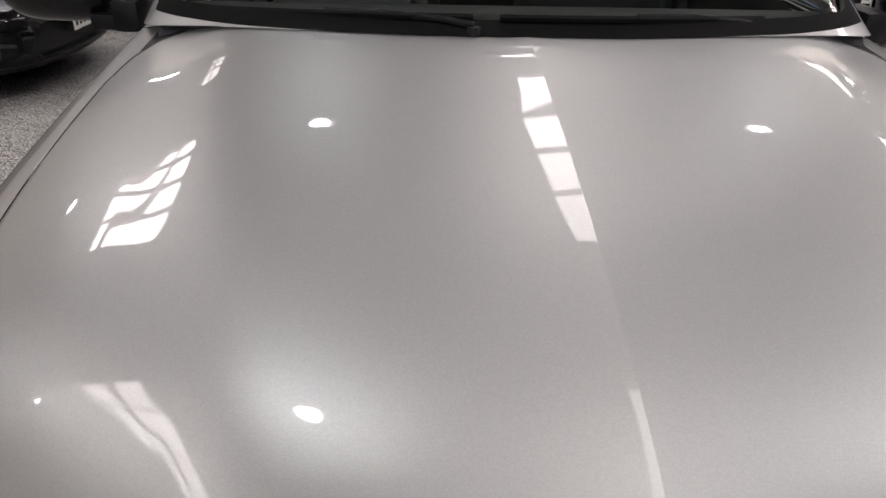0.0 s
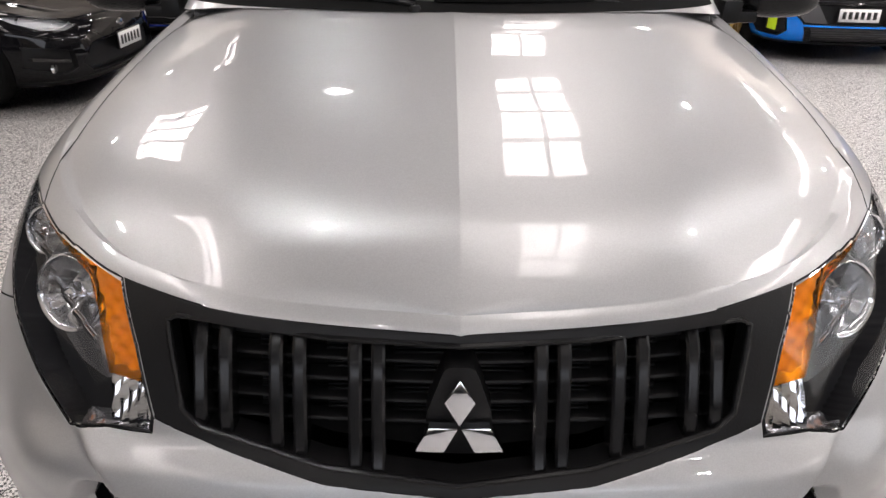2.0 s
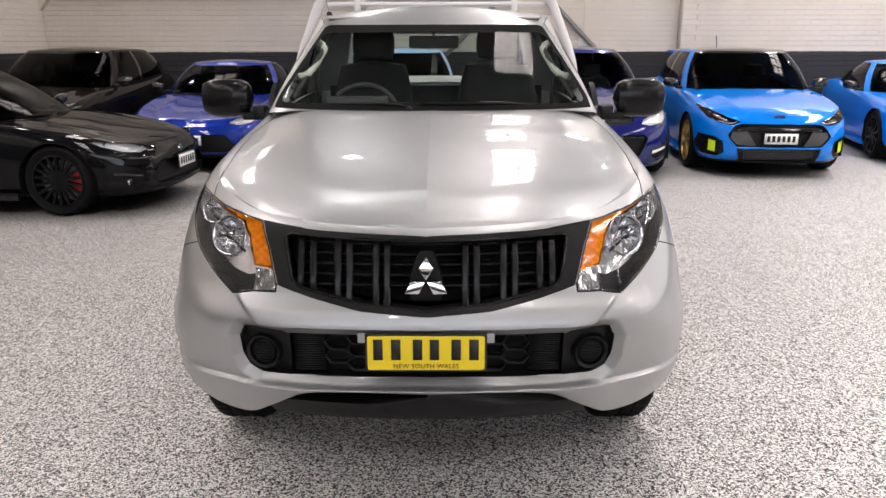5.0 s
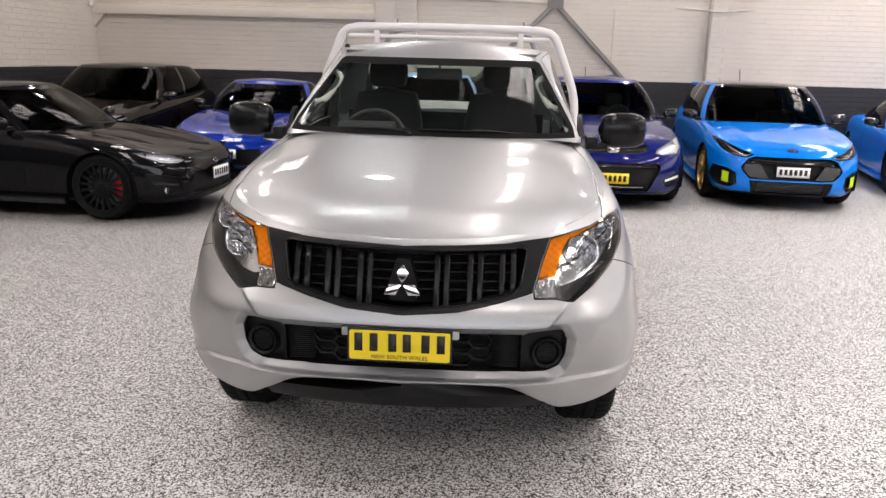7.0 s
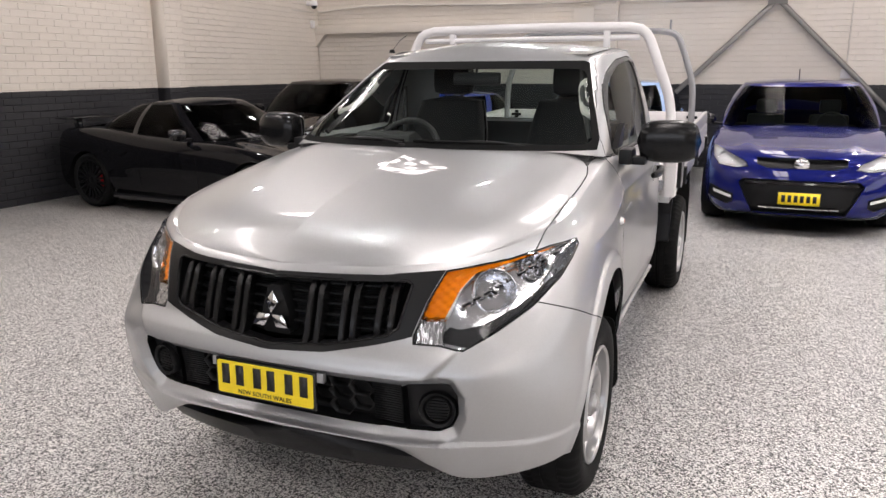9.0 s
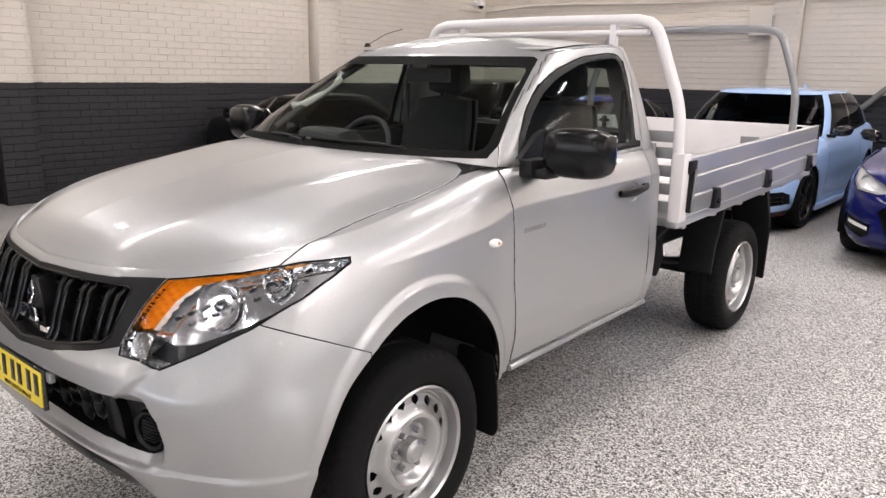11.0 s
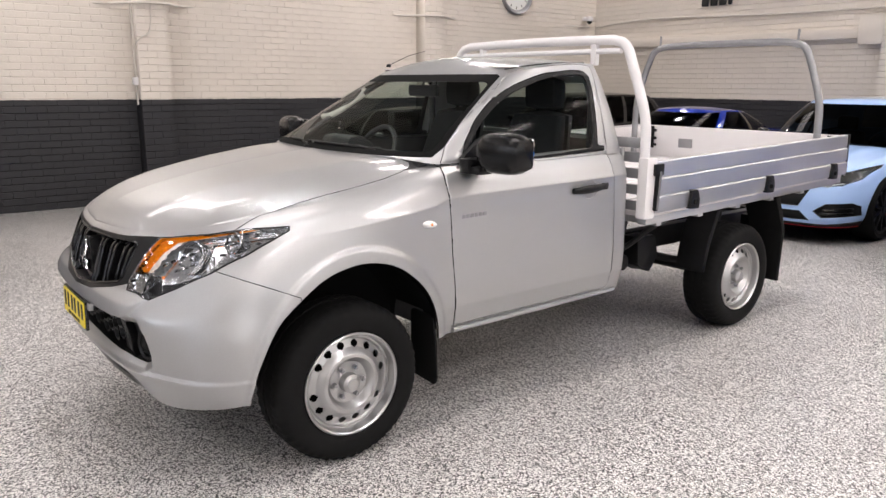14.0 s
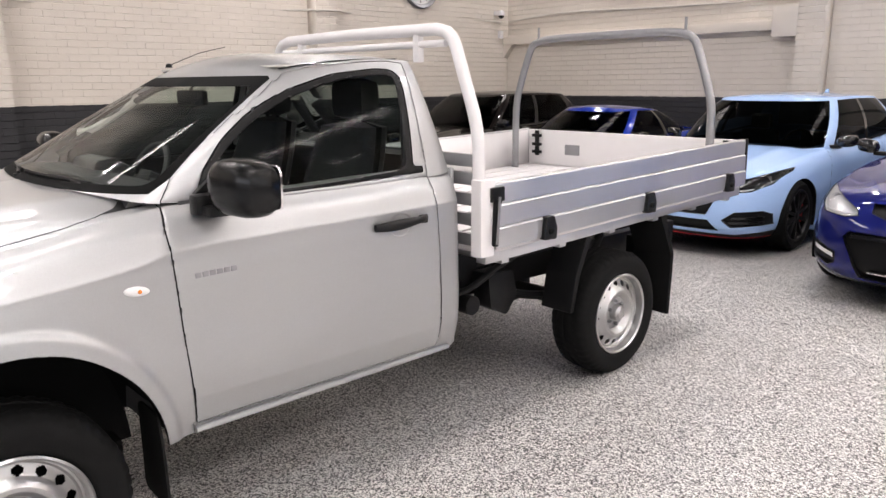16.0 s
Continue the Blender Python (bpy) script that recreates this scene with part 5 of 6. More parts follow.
for s in (1, -1):
    skin = lambda c, n: c.x * s > 0.4 and n.x * s > 0.4
    win = take(cab, cut(cab, rounded(SIDEWIN, .05, 4), (1, 2), skin))
    ring = take(cab, cut(cab, rounded(SURROUND, .05, 4), (1, 2), skin))
    up = take(cab, cut(cab, DOOR, (1, 2), skin))
    door_bm = merge(door_low[s], up)
    weld(door_bm, 0.004, False)
    door = part("door", rim(door_bm, 0.003, 0.007), PAINT_GAP_SHADE, truck, sharp=40)
    for v in win.verts:
        v.co.x -= s * 0.006
    w = part("side_window", win, M_SIDEGL, door, "lightly tinted side glass")
    w.visible_shadow = False
    part("window_surround", rim(ring, 0.004, 0.006), M_BLACKP, door, "black rubber window surround")
REARWIN = [(-.58, 1.30), (.58, 1.30), (.52, 1.60), (-.52, 1.60)]
part("rear_window", take(cab, cut(cab, REARWIN, (0, 2), lambda c, n: n.y > 0.4)), M_SIDEGL, truck).visible_shadow = False
part("cab_shell", cab, M_SILVER, truck, sharp=40)
for s in (1, -1):
    part("roof_ditch", tube([tuple(p) for p in spline([(s * .548, 1.985, 1.666), (s * .578, 2.1, 1.683), (s * .598, 2.25, 1.699), (s * .604, 2.52, 1.708)], 20)], .003, 6), M_BLACKP, truck, "dark roof ditch moulding")
part("cab_back_panel", box(-.80, .80, 2.655, 2.675, .45, 1.25, 0.008), M_SILVER, truck)


front_pts = np.array([p for p in side_sheet.reshape(-1, 3) if p[1] < 0.62])


def front_y(x, z):
    """How far back the nose lies at a place of its front view."""
    d = (front_pts[:, 0] - abs(x)) ** 2 + (front_pts[:, 2] - z) ** 2
    k = np.argsort(d)[:4]
    w = 1 / (d[k] + 1e-6)
    return float((front_pts[k, 1] * w).sum() / w.sum())


def recess(bm, d):
    """Sinks a piece straight back and walls its edge in."""
    for v in bm.verts:
        v.co.y += d
    es = [e for e in bm.edges if e.is_boundary]
    r = bmesh.ops.extrude_edge_only(bm, edges=es)
    for v in r["geom"]:
        if isinstance(v, bmesh.types.BMVert):
            v.co.y -= d
    return bm


def side_walls(bm, d):
    """Walls from the free edge of a piece straight back."""
    es = [e for e in bm.edges if e.is_boundary]
    r = bmesh.ops.extrude_edge_only(bm, edges=es)
    for v in r["geom"]:
        if isinstance(v, bmesh.types.BMVert):
            v.co.y += d
    return bm


# grille: surround, recess, paired uprights, fins, emblem
OPEN = [(0, .962), (.2, .965), (.43, .972), (.447, .962), (.442, .93), (.424, .838), (.395, .815), (.2, .774), (0, .758)]
OPEN = OPEN + [(-x, z) for x, z in OPEN[-2:0:-1]]
grille_open = take(grille_cut, cut(grille_cut, OPEN, (0, 2)))
grille = part("grille", side_walls(grille_cut, 0.05), M_BLACKP, truck, "black plastic grille", sharp=40)
part("grille_frame", tube([(x, front_y(x, z) + .002, z) for x, z in OPEN + OPEN[:1]], .0055, 8, False), M_SATIN, grille)
for v in grille_open.verts:
    v.co.y += 0.085
# black backing sheet standing in for the shade behind the grille
part("grille_shade", grille_open, M_DARK, grille)
for s in (1, -1):
    for x in (.122, .157, .241, .277, .356, .396):
        zt, zb = .958 + x * .02, .764 + x * x * .27
        bm = bmesh.new()
        n = 7
        ring = []
        for i in range(n):
            z = zb + (zt - zb) * i / (n - 1)
            y = front_y(x, z) + (0.010, 0.002, 0.002, 0.004, 0.006, 0.010, 0.03)[i]
            w = 0.0105
            ring.append([bm.verts.new((s * x + dx, yy, z)) for dx, yy in ((-w, y + 0.045), (-w, y + 0.004), (-w * .6, y), (w * .6, y), (w, y + 0.004), (w, y + 0.045))])
        for a, c in zip(ring, ring[1:]):
            for k in range(5):
                bm.faces.new((a[k], a[k + 1], c[k + 1], c[k]))
        bm.faces.new(ring[0])
        bm.faces.new(ring[-1])
        bmesh.ops.recalc_face_normals(bm, faces=bm.faces[:])
        part("grille_bar", bm, M_SATIN, grille, sharp=25)
for k in range(5):
    bm = bmesh.new()
    z0 = .815 + k * .032
    xs = np.linspace(-.395, .395, 41)
    rows_ = [[(x, front_y(x, z0) + d, z0 + h) for x in xs] for d, h in ((.045, -.004), (.04, 0), (.045, .004), (.075, .003))]
    grid_mesh(bm, np.array(rows_), False)
    part("grille_fin", bm, M_BLACKP, grille)
bm = bmesh.new()
for k in range(22):
    z0 = .80 + k * .0072
    for x0, x1 in ((-.31, -.265), (-.205, -.155), (.155, .205), (.265, .31), (-.10, .10)):
        y = front_y((x0 + x1) / 2, z0) + 0.062
        add_box(bm, x0, x1, y, y + 0.006, z0, z0 + 0.003)
tagged(part("radiator_core", bm, M_BLACKP, grille), label="fine black radiator core", kind="stuff")
RHOMB = [(0, .002), (.0235, .0395), (0, .077), (-.0235, .0395)]
bm = prism(rounded([(-.05, .775), (.05, .775), (.05, .85), (.022, .935), (-.022, .935), (-.05, .85)], .012), (0, 2), front_y(0, .86) + 0.008, front_y(0, .86) + 0.06)
part("emblem_base", bm, M_BLACKP, grille)
emb = thing("emblem", "chrome three-diamond emblem", "")
emb.parent = grille
for a in (0, 120, 240):
    p = prism(RHOMB, (0, 2), -0.012, 0.012, 0.003)
    moved(p, pose(0, front_y(0, .86) - 0.008, .844, -12) @ Matrix.Rotation(radians(a), 4, "Y") )
    part("diamond", p, M_CHROME, emb)

# lower intake with stretched hexagon mesh
recess(intake_cut, 0.06)
intake = part("lower_intake", intake_cut, M_BLACKP, truck, "black plastic lower intake")
bm = bmesh.new()


def hexring(cx, cz, rx, rz, t, d0, d1):
    o = [(cx - rx, cz), (cx - rx * .55, cz - rz), (cx + rx * .55, cz - rz), (cx + rx, cz), (cx + rx * .55, cz + rz), (cx - rx * .55, cz + rz)]
    i = [(cx + (x - cx) * (1 - t / rx), cz + (z - cz) * (1 - t / rz)) for x, z in o]
    y = front_y(cx, cz)
    A = [[bm.verts.new((p[0], y + d, p[1])) for p in q] for d in (d0, d1) for q in (o, i)]
    for k in range(6):
        j = (k + 1) % 6
        bm.faces.new((A[0][k], A[0][j], A[1][j], A[1][k]))
        bm.faces.new((A[1][k], A[1][j], A[3][j], A[3][k]))


for col in range(-4, 5):
    for row in range(-1, 3):
        cx, cz = col * .072, .57 + row * .05 + (.025 if col % 2 else 0)
        if .53 < cz < .65:
            hexring(cx, cz, .046, .026, .004, 0.02, 0.05)
part("intake_mesh", bm, M_BLACKP, intake)
for s in (1, -1):
    bm = bmesh.new()
    for k in range(16):
        z = .522 + k * .0085
        y = front_y(.38, z) + 0.012
        add_box(bm, s * .38 - .05, s * .38 + .05, y, y + 0.03, z, z + .0045)
    part("intake_louvre", bm, M_BLACKP, intake)

# fog lamp pods
for s in (1, -1):
    pod = part("fog_lamp_surround", recess(fog_cut[s], 0.03), M_BLACKP, truck, "black plastic fog lamp blank")
    at = pose(s * .537, front_y(.537, .578) + .018, .578, 0, 0, s * 12)
    part("fog_ring", lathe([(.062, .03), (.062, -.002), (.057, -.012), (.048, -.006), (.045, .016), (.001, .02)], 40, "y", at), M_BLACKP, pod)
    fc = part("fog_cap", lathe([(.042, .018), (.042, .003), (.037, -.003), (.001, -.008)], 40, "y", at), M_BLACKP, pod)
    for k in range(-3, 4):
        part("fog_rib", box(-.034 + abs(k) * .003, .034 - abs(k) * .003, -.010, .0, k * .0098 - .0015, k * .0098 + .0015, 0.001, at), M_BLACKP, fc)

# skid valance under the bumper
val = bmesh.new()
xs = np.linspace(-.60, .60, 49)
prof = ((.035, .452), (.03, .44), (.045, .405), (.07, .36), (.09, .335), (.16, .33), (.3, .36))
rows_ = []
for d, z in prof:
    rows_.append([(x * (1 - .12 * max(0, (.44 - z) / .1) ** .5 if z < .44 else x * .9), 0.03 + d + .22 * abs(x) ** 2.4, z) for x in xs])
grid_mesh(val, np.array(rows_), False)
part("skid_valance", shell(val, -.006), M_BLACKP, truck, "black plastic skid lip")
part("underbody_shield", box(-.62, .62, .22, 1.25, .33, .40, .02), M_DARK, truck)

# headlights
M_LAMPCH = mat("lamp_chrome", (0.82, 0.83, 0.85), 0.12, 0.95, vary=0.08, scale=38)
M_LAMPWH = mat("lamp_reflector", (0.88, 0.88, 0.88), 0.3, 0.2, vary=0.12, scale=45, bump=0.5, bump_scale=60)
M_LAMPIN = mat("lamp_bezel", (0.012, 0.012, 0.013), 0.3, 0.0, spec=0.4, vary=0.2, scale=25)
M_AMBERGL = glass("amber_glass", (1.0, 0.31, 0.006))
for s in (1, -1):
    src = lamp_cut[s]
    lamp = part("headlight", rim(take(src, src.faces[:], True), 0.005, 0.006), (M_LENS, M_LAMPIN), truck, "clear headlight with amber turn lamp")
    lamp.visible_shadow = False
    bm = take(src, src.faces[:], True)
    bm.normal_update()
    for v in bm.verts:
        v.co -= v.normal * (0.055 if not v.is_boundary else 0.004)
    low = [(.52, .79), (.62, .77), (.72, .81), (.80, .87), (.87, .95), (.87, 1.0), (.838, .985), (.79, .935), (.72, .872), (.64, .832), (.585, .822), (.555, .83)]
    dark = take(bm, cut(bm, [(x * s, z) for x, z in low], (0, 2)))
    part("lamp_bezel", dark, M_LAMPIN, lamp, "black lower lamp bezel")
    part("lamp_bowl", bm, M_LAMPCH, lamp, "chrome lamp bowl")
    am = [(.531, .999), (.60, 1.008), (.70, 1.023), (.80, 1.043), (.79, 1.036), (.70, 1.013), (.61, .988), (.583, .95), (.555, .870), (.486, .866), (.50, .92)]
    bm = take(src, src.faces[:], True)
    piece = take(bm, cut(bm, [(x * s, z) for x, z in am], (0, 2)))
    bm.free()
    piece.normal_update()
    for v in piece.verts:
        v.co -= v.normal * 0.007
    back = take(piece, piece.faces[:], True)
    for v in back.verts:
        v.co.y += 0.024 + 0.006 * math.sin(v.co.z * 260) * math.sin(v.co.x * 190)
    tl = part("turn_lamp", piece, M_AMBERGL, lamp, "amber turn lamp")
    tl.visible_shadow = False
    part("turn_reflector", back, M_LAMPWH, tl, sharp=15)
    pk = [(.484, .862), (.558, .866), (.562, .80), (.478, .80)]
    bm = take(src, src.faces[:], True)
    piece = take(bm, cut(bm, [(x * s, z) for x, z in pk], (0, 2)))
    bm.free()
    piece.normal_update()
    for v in piece.verts:
        v.co -= v.normal * (0.02 + 0.008 * math.sin(v.co.x * 400))
    part("park_lamp", piece, M_CHROME, lamp, sharp=10)
    for cx, cz, rr in ((.668, .934, .066), (.757, .99, .042)):
        y = front_y(cx, cz)
        yaw = s * 22
        at = pose(s * cx, y + .03, cz, -16, 0, yaw)
        bowl = bmesh.new()
        prof = [(.012, .062), (rr * .4, .056), (rr * .7, .04), (rr * .9, .02), (rr, .002), (rr + .002, .004), (rr + .004, .02), (rr * .9, .06)]
        rings = []
        for q in range(48):
            an, flute = 2 * math.pi * q / 48, 1 - .035 * (q % 4 == 0)
            rings.append([bowl.verts.new(at @ Vector((r_ * (flute if 0 < jj < 4 else 1) * math.cos(an), d_, r_ * (flute if 0 < jj < 4 else 1) * math.sin(an)))) for jj, (r_, d_) in enumerate(prof)])
        for q in range(48):
            for jj in range(len(prof) - 1):
                bowl.faces.new((rings[q][jj], rings[q][jj + 1], rings[(q + 1) % 48][jj + 1], rings[(q + 1) % 48][jj]))
        part("reflector", bowl, M_LAMPCH, lamp, "fluted chrome reflector bowl", sharp=24)
        part("bulb_shield", lathe([(.001, .0), (rr * .2, .004), (rr * .28, .016), (rr * .22, .045)], 20, "y", at), M_CHROME, lamp)
        part("bulb_stem", lathe([(rr * .12, .01), (rr * .14, .06)], 12, "y", at), M_LAMPIN, lamp)
    for k in range(9):
        t_ = k / 8
        cx, cz = .60 + .20 * t_, .905 + .115 * t_
        y = front_y(cx, cz) + .022
        part("chrome_facet", box(-.014, .014, -.004, .004, -.006, .006, .002, pose(s * cx, y, cz, 0, s * -28, s * 35)), M_CHROME, lamp)
    src.free()

# number plate
pl = part("number_plate", box(-.189, .189, 0, .014, -.0625, .0625, .004), M_GLOSSBLK, truck, "yellow plate in a black frame")
pl.matrix_local = pose(0, -.022, .632, -1.5)
part("plate_face", prism(rounded([(-.181, -.055), (.181, -.055), (.181, .055), (-.181, .055)], .008), (0, 2), -.003, 0), M_YELLOW, pl)
for x in (-.148, -.093, -.026, .026, .093, .148):
    part("character_bar", box(x - .0145, x + .0145, -.0045, -.003, -.022, .045), M_INK, pl)
part("state_name", moved(letters("NEW SOUTH WALES", .021, .0006, 0, 1.05), pose(0, -.004, -.043)), M_INK, pl)
part("plate_bracket", box(-.212, .212, .010, .03, .028, .060, .004), M_SILVER, pl)

# wheels
def steel_wheel(m):
    w = thing("wheel", "", "")
    w.parent = truck
    w.matrix_local = m
    R, W_ = .35, .205
    prof = [(.222, -.02), (.232, -.004), (.25, .003), (.285, .008), (.315, .004), (.332, -.010), (.344, -.026), (.349, -.045), (.349, -.062), (.342, -.064), (.342, -.07), (.35, -.072), (.35, -.098), (.342, -.1), (.342, -.107), (.35, -.109), (.35, -.135), (.342, -.137), (.342, -.143), (.349, -.145), (.349, -.16), (.344, -.18), (.33, -.197), (.30, -.207), (.24, -.203), (.222, -.19)]
    prof = [(r, o - (.028 if o < -.1 else .018 if o < -.07 else .008 if o < -.05 else 0)) for r, o in prof]
    bm = bmesh.new()
    n = 150
    rings = []
    for i in range(n):
        a = 2 * math.pi * i / n
        ring = []
        for j, (r, o) in enumerate(prof):
            if i % 3 == 0 and (5 <= j <= 8 or 19 <= j <= 22):
                r -= .007
            if (i + j) % 3 == 1 and (11 <= j <= 12 or 15 <= j <= 16):
                r -= .004
            ring.append(bm.verts.new((o, r * math.cos(a), r * math.sin(a))))
        rings.append(ring)
    for i in range(n):
        a, c = rings[i], rings[(i + 1) % n]
        for j in range(len(prof) - 1):
            bm.faces.new((a[j], c[j], c[j + 1], a[j + 1]))
    bmesh.ops.recalc_face_normals(bm, faces=bm.faces[:])
    part("tyre", bm, M_RUBBER, w, "black road tyre", sharp=50)
    bm = bmesh.new()
    add_lathe(bm, [(.215, -.19), (.21, -.12), (.213, -.03), (.222, -.014), (.227, -.002), (.220, .004), (.212, -.004), (.209, -.022), (.206, -.04), (.199, -.040), (.196, -.046), (.190, -0.0500), (.186, -0.0495), (.182, -0.0480), (.178, -0.0465), (.174, -0.0450), (.170, -0.0435), (.166, -0.0420), (.162, -0.0405), (.158, -0.0390), (.154, -0.0360), (.143, -0.0200), (.130, -0.0110), (.116, -0.0110), (.105, -0.0200), (.097, -0.0380), (.09, -0.0440), (.03, -0.0460)], 192)
    for k in range(16):
        if k % 8 != 7:
            a = 2 * math.pi * (k + .5) / 16
            hole = [f for f in bm.faces if -.065 < f.calc_center_median().x < -.03 and math.hypot(f.calc_center_median().y - .170 * math.cos(a), f.calc_center_median().z - .170 * math.sin(a)) < .0155]
            bmesh.ops.delete(bm, geom=hole, context="FACES")
    rm = part("rim", bm, M_ALLOY, w, "silver steel wheel with round vent holes", sharp=32)
    # added dark disc: its colour gives the shade seen through the vent holes
    part("vent_shade_disc", lathe([(.03, -.125), (.205, -.125)], 32), M_DARK, rm)
    part("hub_cap", lathe([(.044, -.048), (.044, -.020), (.04, -.010), (.03, -.005), (.026, .002), (.012, .004), (.001, .004)], 28), M_ALLOY, rm)
    for k in range(6):
        a = 2 * math.pi * k / 6
        part("nut_seat", lathe([(.017, -.046), (.019, -.042), (.015, -.044), (.001, -.0445)], 18, "x", pose(0, .068 * math.cos(a), .068 * math.sin(a))), M_ALLOY, rm)
        part("wheel_nut", lathe([(.011, -.046), (.0105, -.028), (.008, -.023), (.001, -.022)], 6, "x", pose(0, .068 * math.cos(a), .068 * math.sin(a))), M_GALV, rm)
    return w


fw = steel_wheel(pose(.888, .843, .345))
for s, y, turn in ((-1, .843, 20), (1, 3.866, 35), (-1, 3.866, 70)):
    copy_thing(fw, pose(s * .888, y, .345, turn, 0, 0 if s > 0 else 180))

# wheel-house liners and flaps
for s in (1, -1):
    bm = bmesh.new()
    arc = [(y, z) for y, z in ARCH if z > .47]
    grid_mesh(bm, np.array([[(s * x, .875 + (y - .875) * k, .36 + (z - .36) * k) for y, z in arc] for x, k in ((.868, .995), (.84, 1.03), (.55, 1.03), (.50, .9))]), False)
    part("wheel_liner", bm, M_DARK, truck, "black wheel arch liner")
    wall_ = prism([(.44, .35), (.50, .62), (.7, .82), (.9, .86), (1.1, .8), (1.28, .6), (1.31, .35)], (1, 2), s * .5, s * .52)
    part("inner_guard", wall_, M_DARK, truck)
    part("mudflap", prism(rounded([(s * .69, .235), (s * .875, .225), (s * .89, .26), (s * .882, .42), (s * .86, .55), (s * .69, .56)], .03), (0, 2), 1.286, 1.296, .002), M_RUBBER, truck, "black rubber mudflap")

# door furniture, mirrors, wipers
for s in (1, -1):
    door = [o for o in truck.children if o.name.startswith("door") and np.mean([v.co.x for v in o.data.vertices]) * s > 0][0]
    # handle in its cup
    hx = .861
    part("handle_cup", lathe([(.056, .004), (.051, .001), (.034, -.012), (.001, -.016)], 28, "x", pose(s * hx, 2.32, 1.052, 0, 0, 0 if s > 0 else 180) @ Matrix.Diagonal((1, 1.1, .85, 1))), M_SILVER, door)
    h = bmesh.new()
    rows_ = []
    for t_ in np.linspace(0, 1, 13):
        y = 2.185 + .265 * t_
        out = .012 + .022 * math.sin(math.pi * t_) ** .5
        r_ = .015 + .007 * math.sin(math.pi * min(t_ * 1.3, 1))
        rows_.append([(s * (hx + out + r_ * .7 * math.cos(a)), y, 1.062 + .012 * (t_ - .5) + r_ * math.sin(a)) for a in np.linspace(0, 2 * math.pi, 13)])
    grid_mesh(h, np.array(rows_), False)
    weld(h)
    hd = part("door_handle", h, M_BLACKP, door, "black door handle")
    part("lock_cover", box(s * hx - .01, s * hx + .018, 2.42, 2.455, 1.045, 1.08, .008), M_BLACKP, door)
    for k in range(6):
        part("badge_bar", box(s * .852, s * .8635, 1.452 + k * .0255, 1.473 + k * .0255, .988 + k * .0006, 1.006 + k * .0006, .0015), M_GALV, door, "dark chrome name badge")
    part("sill_moulding", tube([(s * .842, 1.42, .456), (s * .834, 2.0, .456), (s * .832, 2.6, .46)], .012, 8), M_SILVER, truck)
    ind = lathe([(.001, .014), (.02, .012), (.03, .006), (.034, .0), (.034, -.006)], 28, "x", pose(s * .873, 1.255, .985, -8 * s, 0, 0 if s > 0 else 180) @ Matrix.Diagonal((1, 1.25, .48, 1)))
    part("side_repeater", ind, M_WHITE, truck, "clear side indicator")
    part("repeater_bulb", lathe([(.001, .0155), (.006, .014), (.009, .006)], 16, "x", pose(s * .873, 1.262, .985, 0, 0, 0 if s > 0 else 180)), M_AMBER, truck)
    # mirror
    mir = bmesh.new()
    rows_ = []
    for t_ in np.linspace(0, 1, 13):
        k = max(0.0, 1 - abs(2 * t_ - 1) ** 3.2)
        wz, wy = .092 * k ** .35, .072 * k ** .4
        x = .875 + .27 * t_
        rows_.append([(s * x, 1.55 + .035 * t_ + wy * np.sign(math.cos(a)) * abs(math.cos(a)) ** .75, 1.29 + wz * np.sign(math.sin(a)) * abs(math.sin(a)) ** .7) for a in np.linspace(0, 2 * math.pi, 29)])
    grid_mesh(mir, np.array(rows_), False)
    weld(mir)
    mo = part("door_mirror", mir, M_SATIN, door, "black plastic door mirror")
    part("mirror_glass", prism(rounded([(s * .91, 1.222), (s * 1.12, 1.222), (s * 1.12, 1.36), (s * .91, 1.36)], .03), (0, 2), 1.636, 1.643), M_CHROME, mo)
    arm = bmesh.new()
    add_box(arm, s * .875 - .05, s * .875 + .05, 1.49, 1.58, 1.19, 1.225, .01)
    add_box(arm, s * .84 - .03, s * .84 + .03, 1.47, 1.60, 1.19, 1.26, .015)
    part("mirror_arm", arm, M_BLACKP, mo)
    part("sail_panel", prism([(1.50, 1.255), (1.64, 1.262), (1.66, 1.36), (1.60, 1.335)], (1, 2), s * .80, s * .775), M_BLACKP, door)

for x0, x1 in ((-.66, -.10), (-.05, .48)):
    low = lambda x, up: (x, 1.19 + .10 * (abs(x) / .58) ** 2 + up * 1.3, 1.278 - .012 * (abs(x) / .58) ** 2 + up)
    w = part("wiper", tube([low(x1, .0), low(x1 * .9 + x0 * .1, .008), low(x1 * .7 + x0 * .3, .016), low((x0 + x1) / 2, .016)], .007, 8), M_BLACKP, truck, "black wiper arm")
    part("wiper_blade", tube([low(x0 + (x1 - x0) * k / 8, .012) for k in range(9)], .007, 6), M_RUBBER, w)
    part("wiper_boss", lathe([(.001, .004), (.012, .003), (.016, -.004), (.016, -.02)], 18, "z", pose(*low(x1, -.004))), M_BLACKP, w)
part("aerial", tube([(-.56, 2.02, 1.70), (-.60, 2.2, 1.765), (-.63, 2.36, 1.80)], .002, 6), M_BLACKP, truck)
part("aerial_base", lathe([(.001, .02), (.012, .018), (.018, .0)], 14, "z", pose(-.56, 2.02, 1.69)), M_BLACKP, truck)

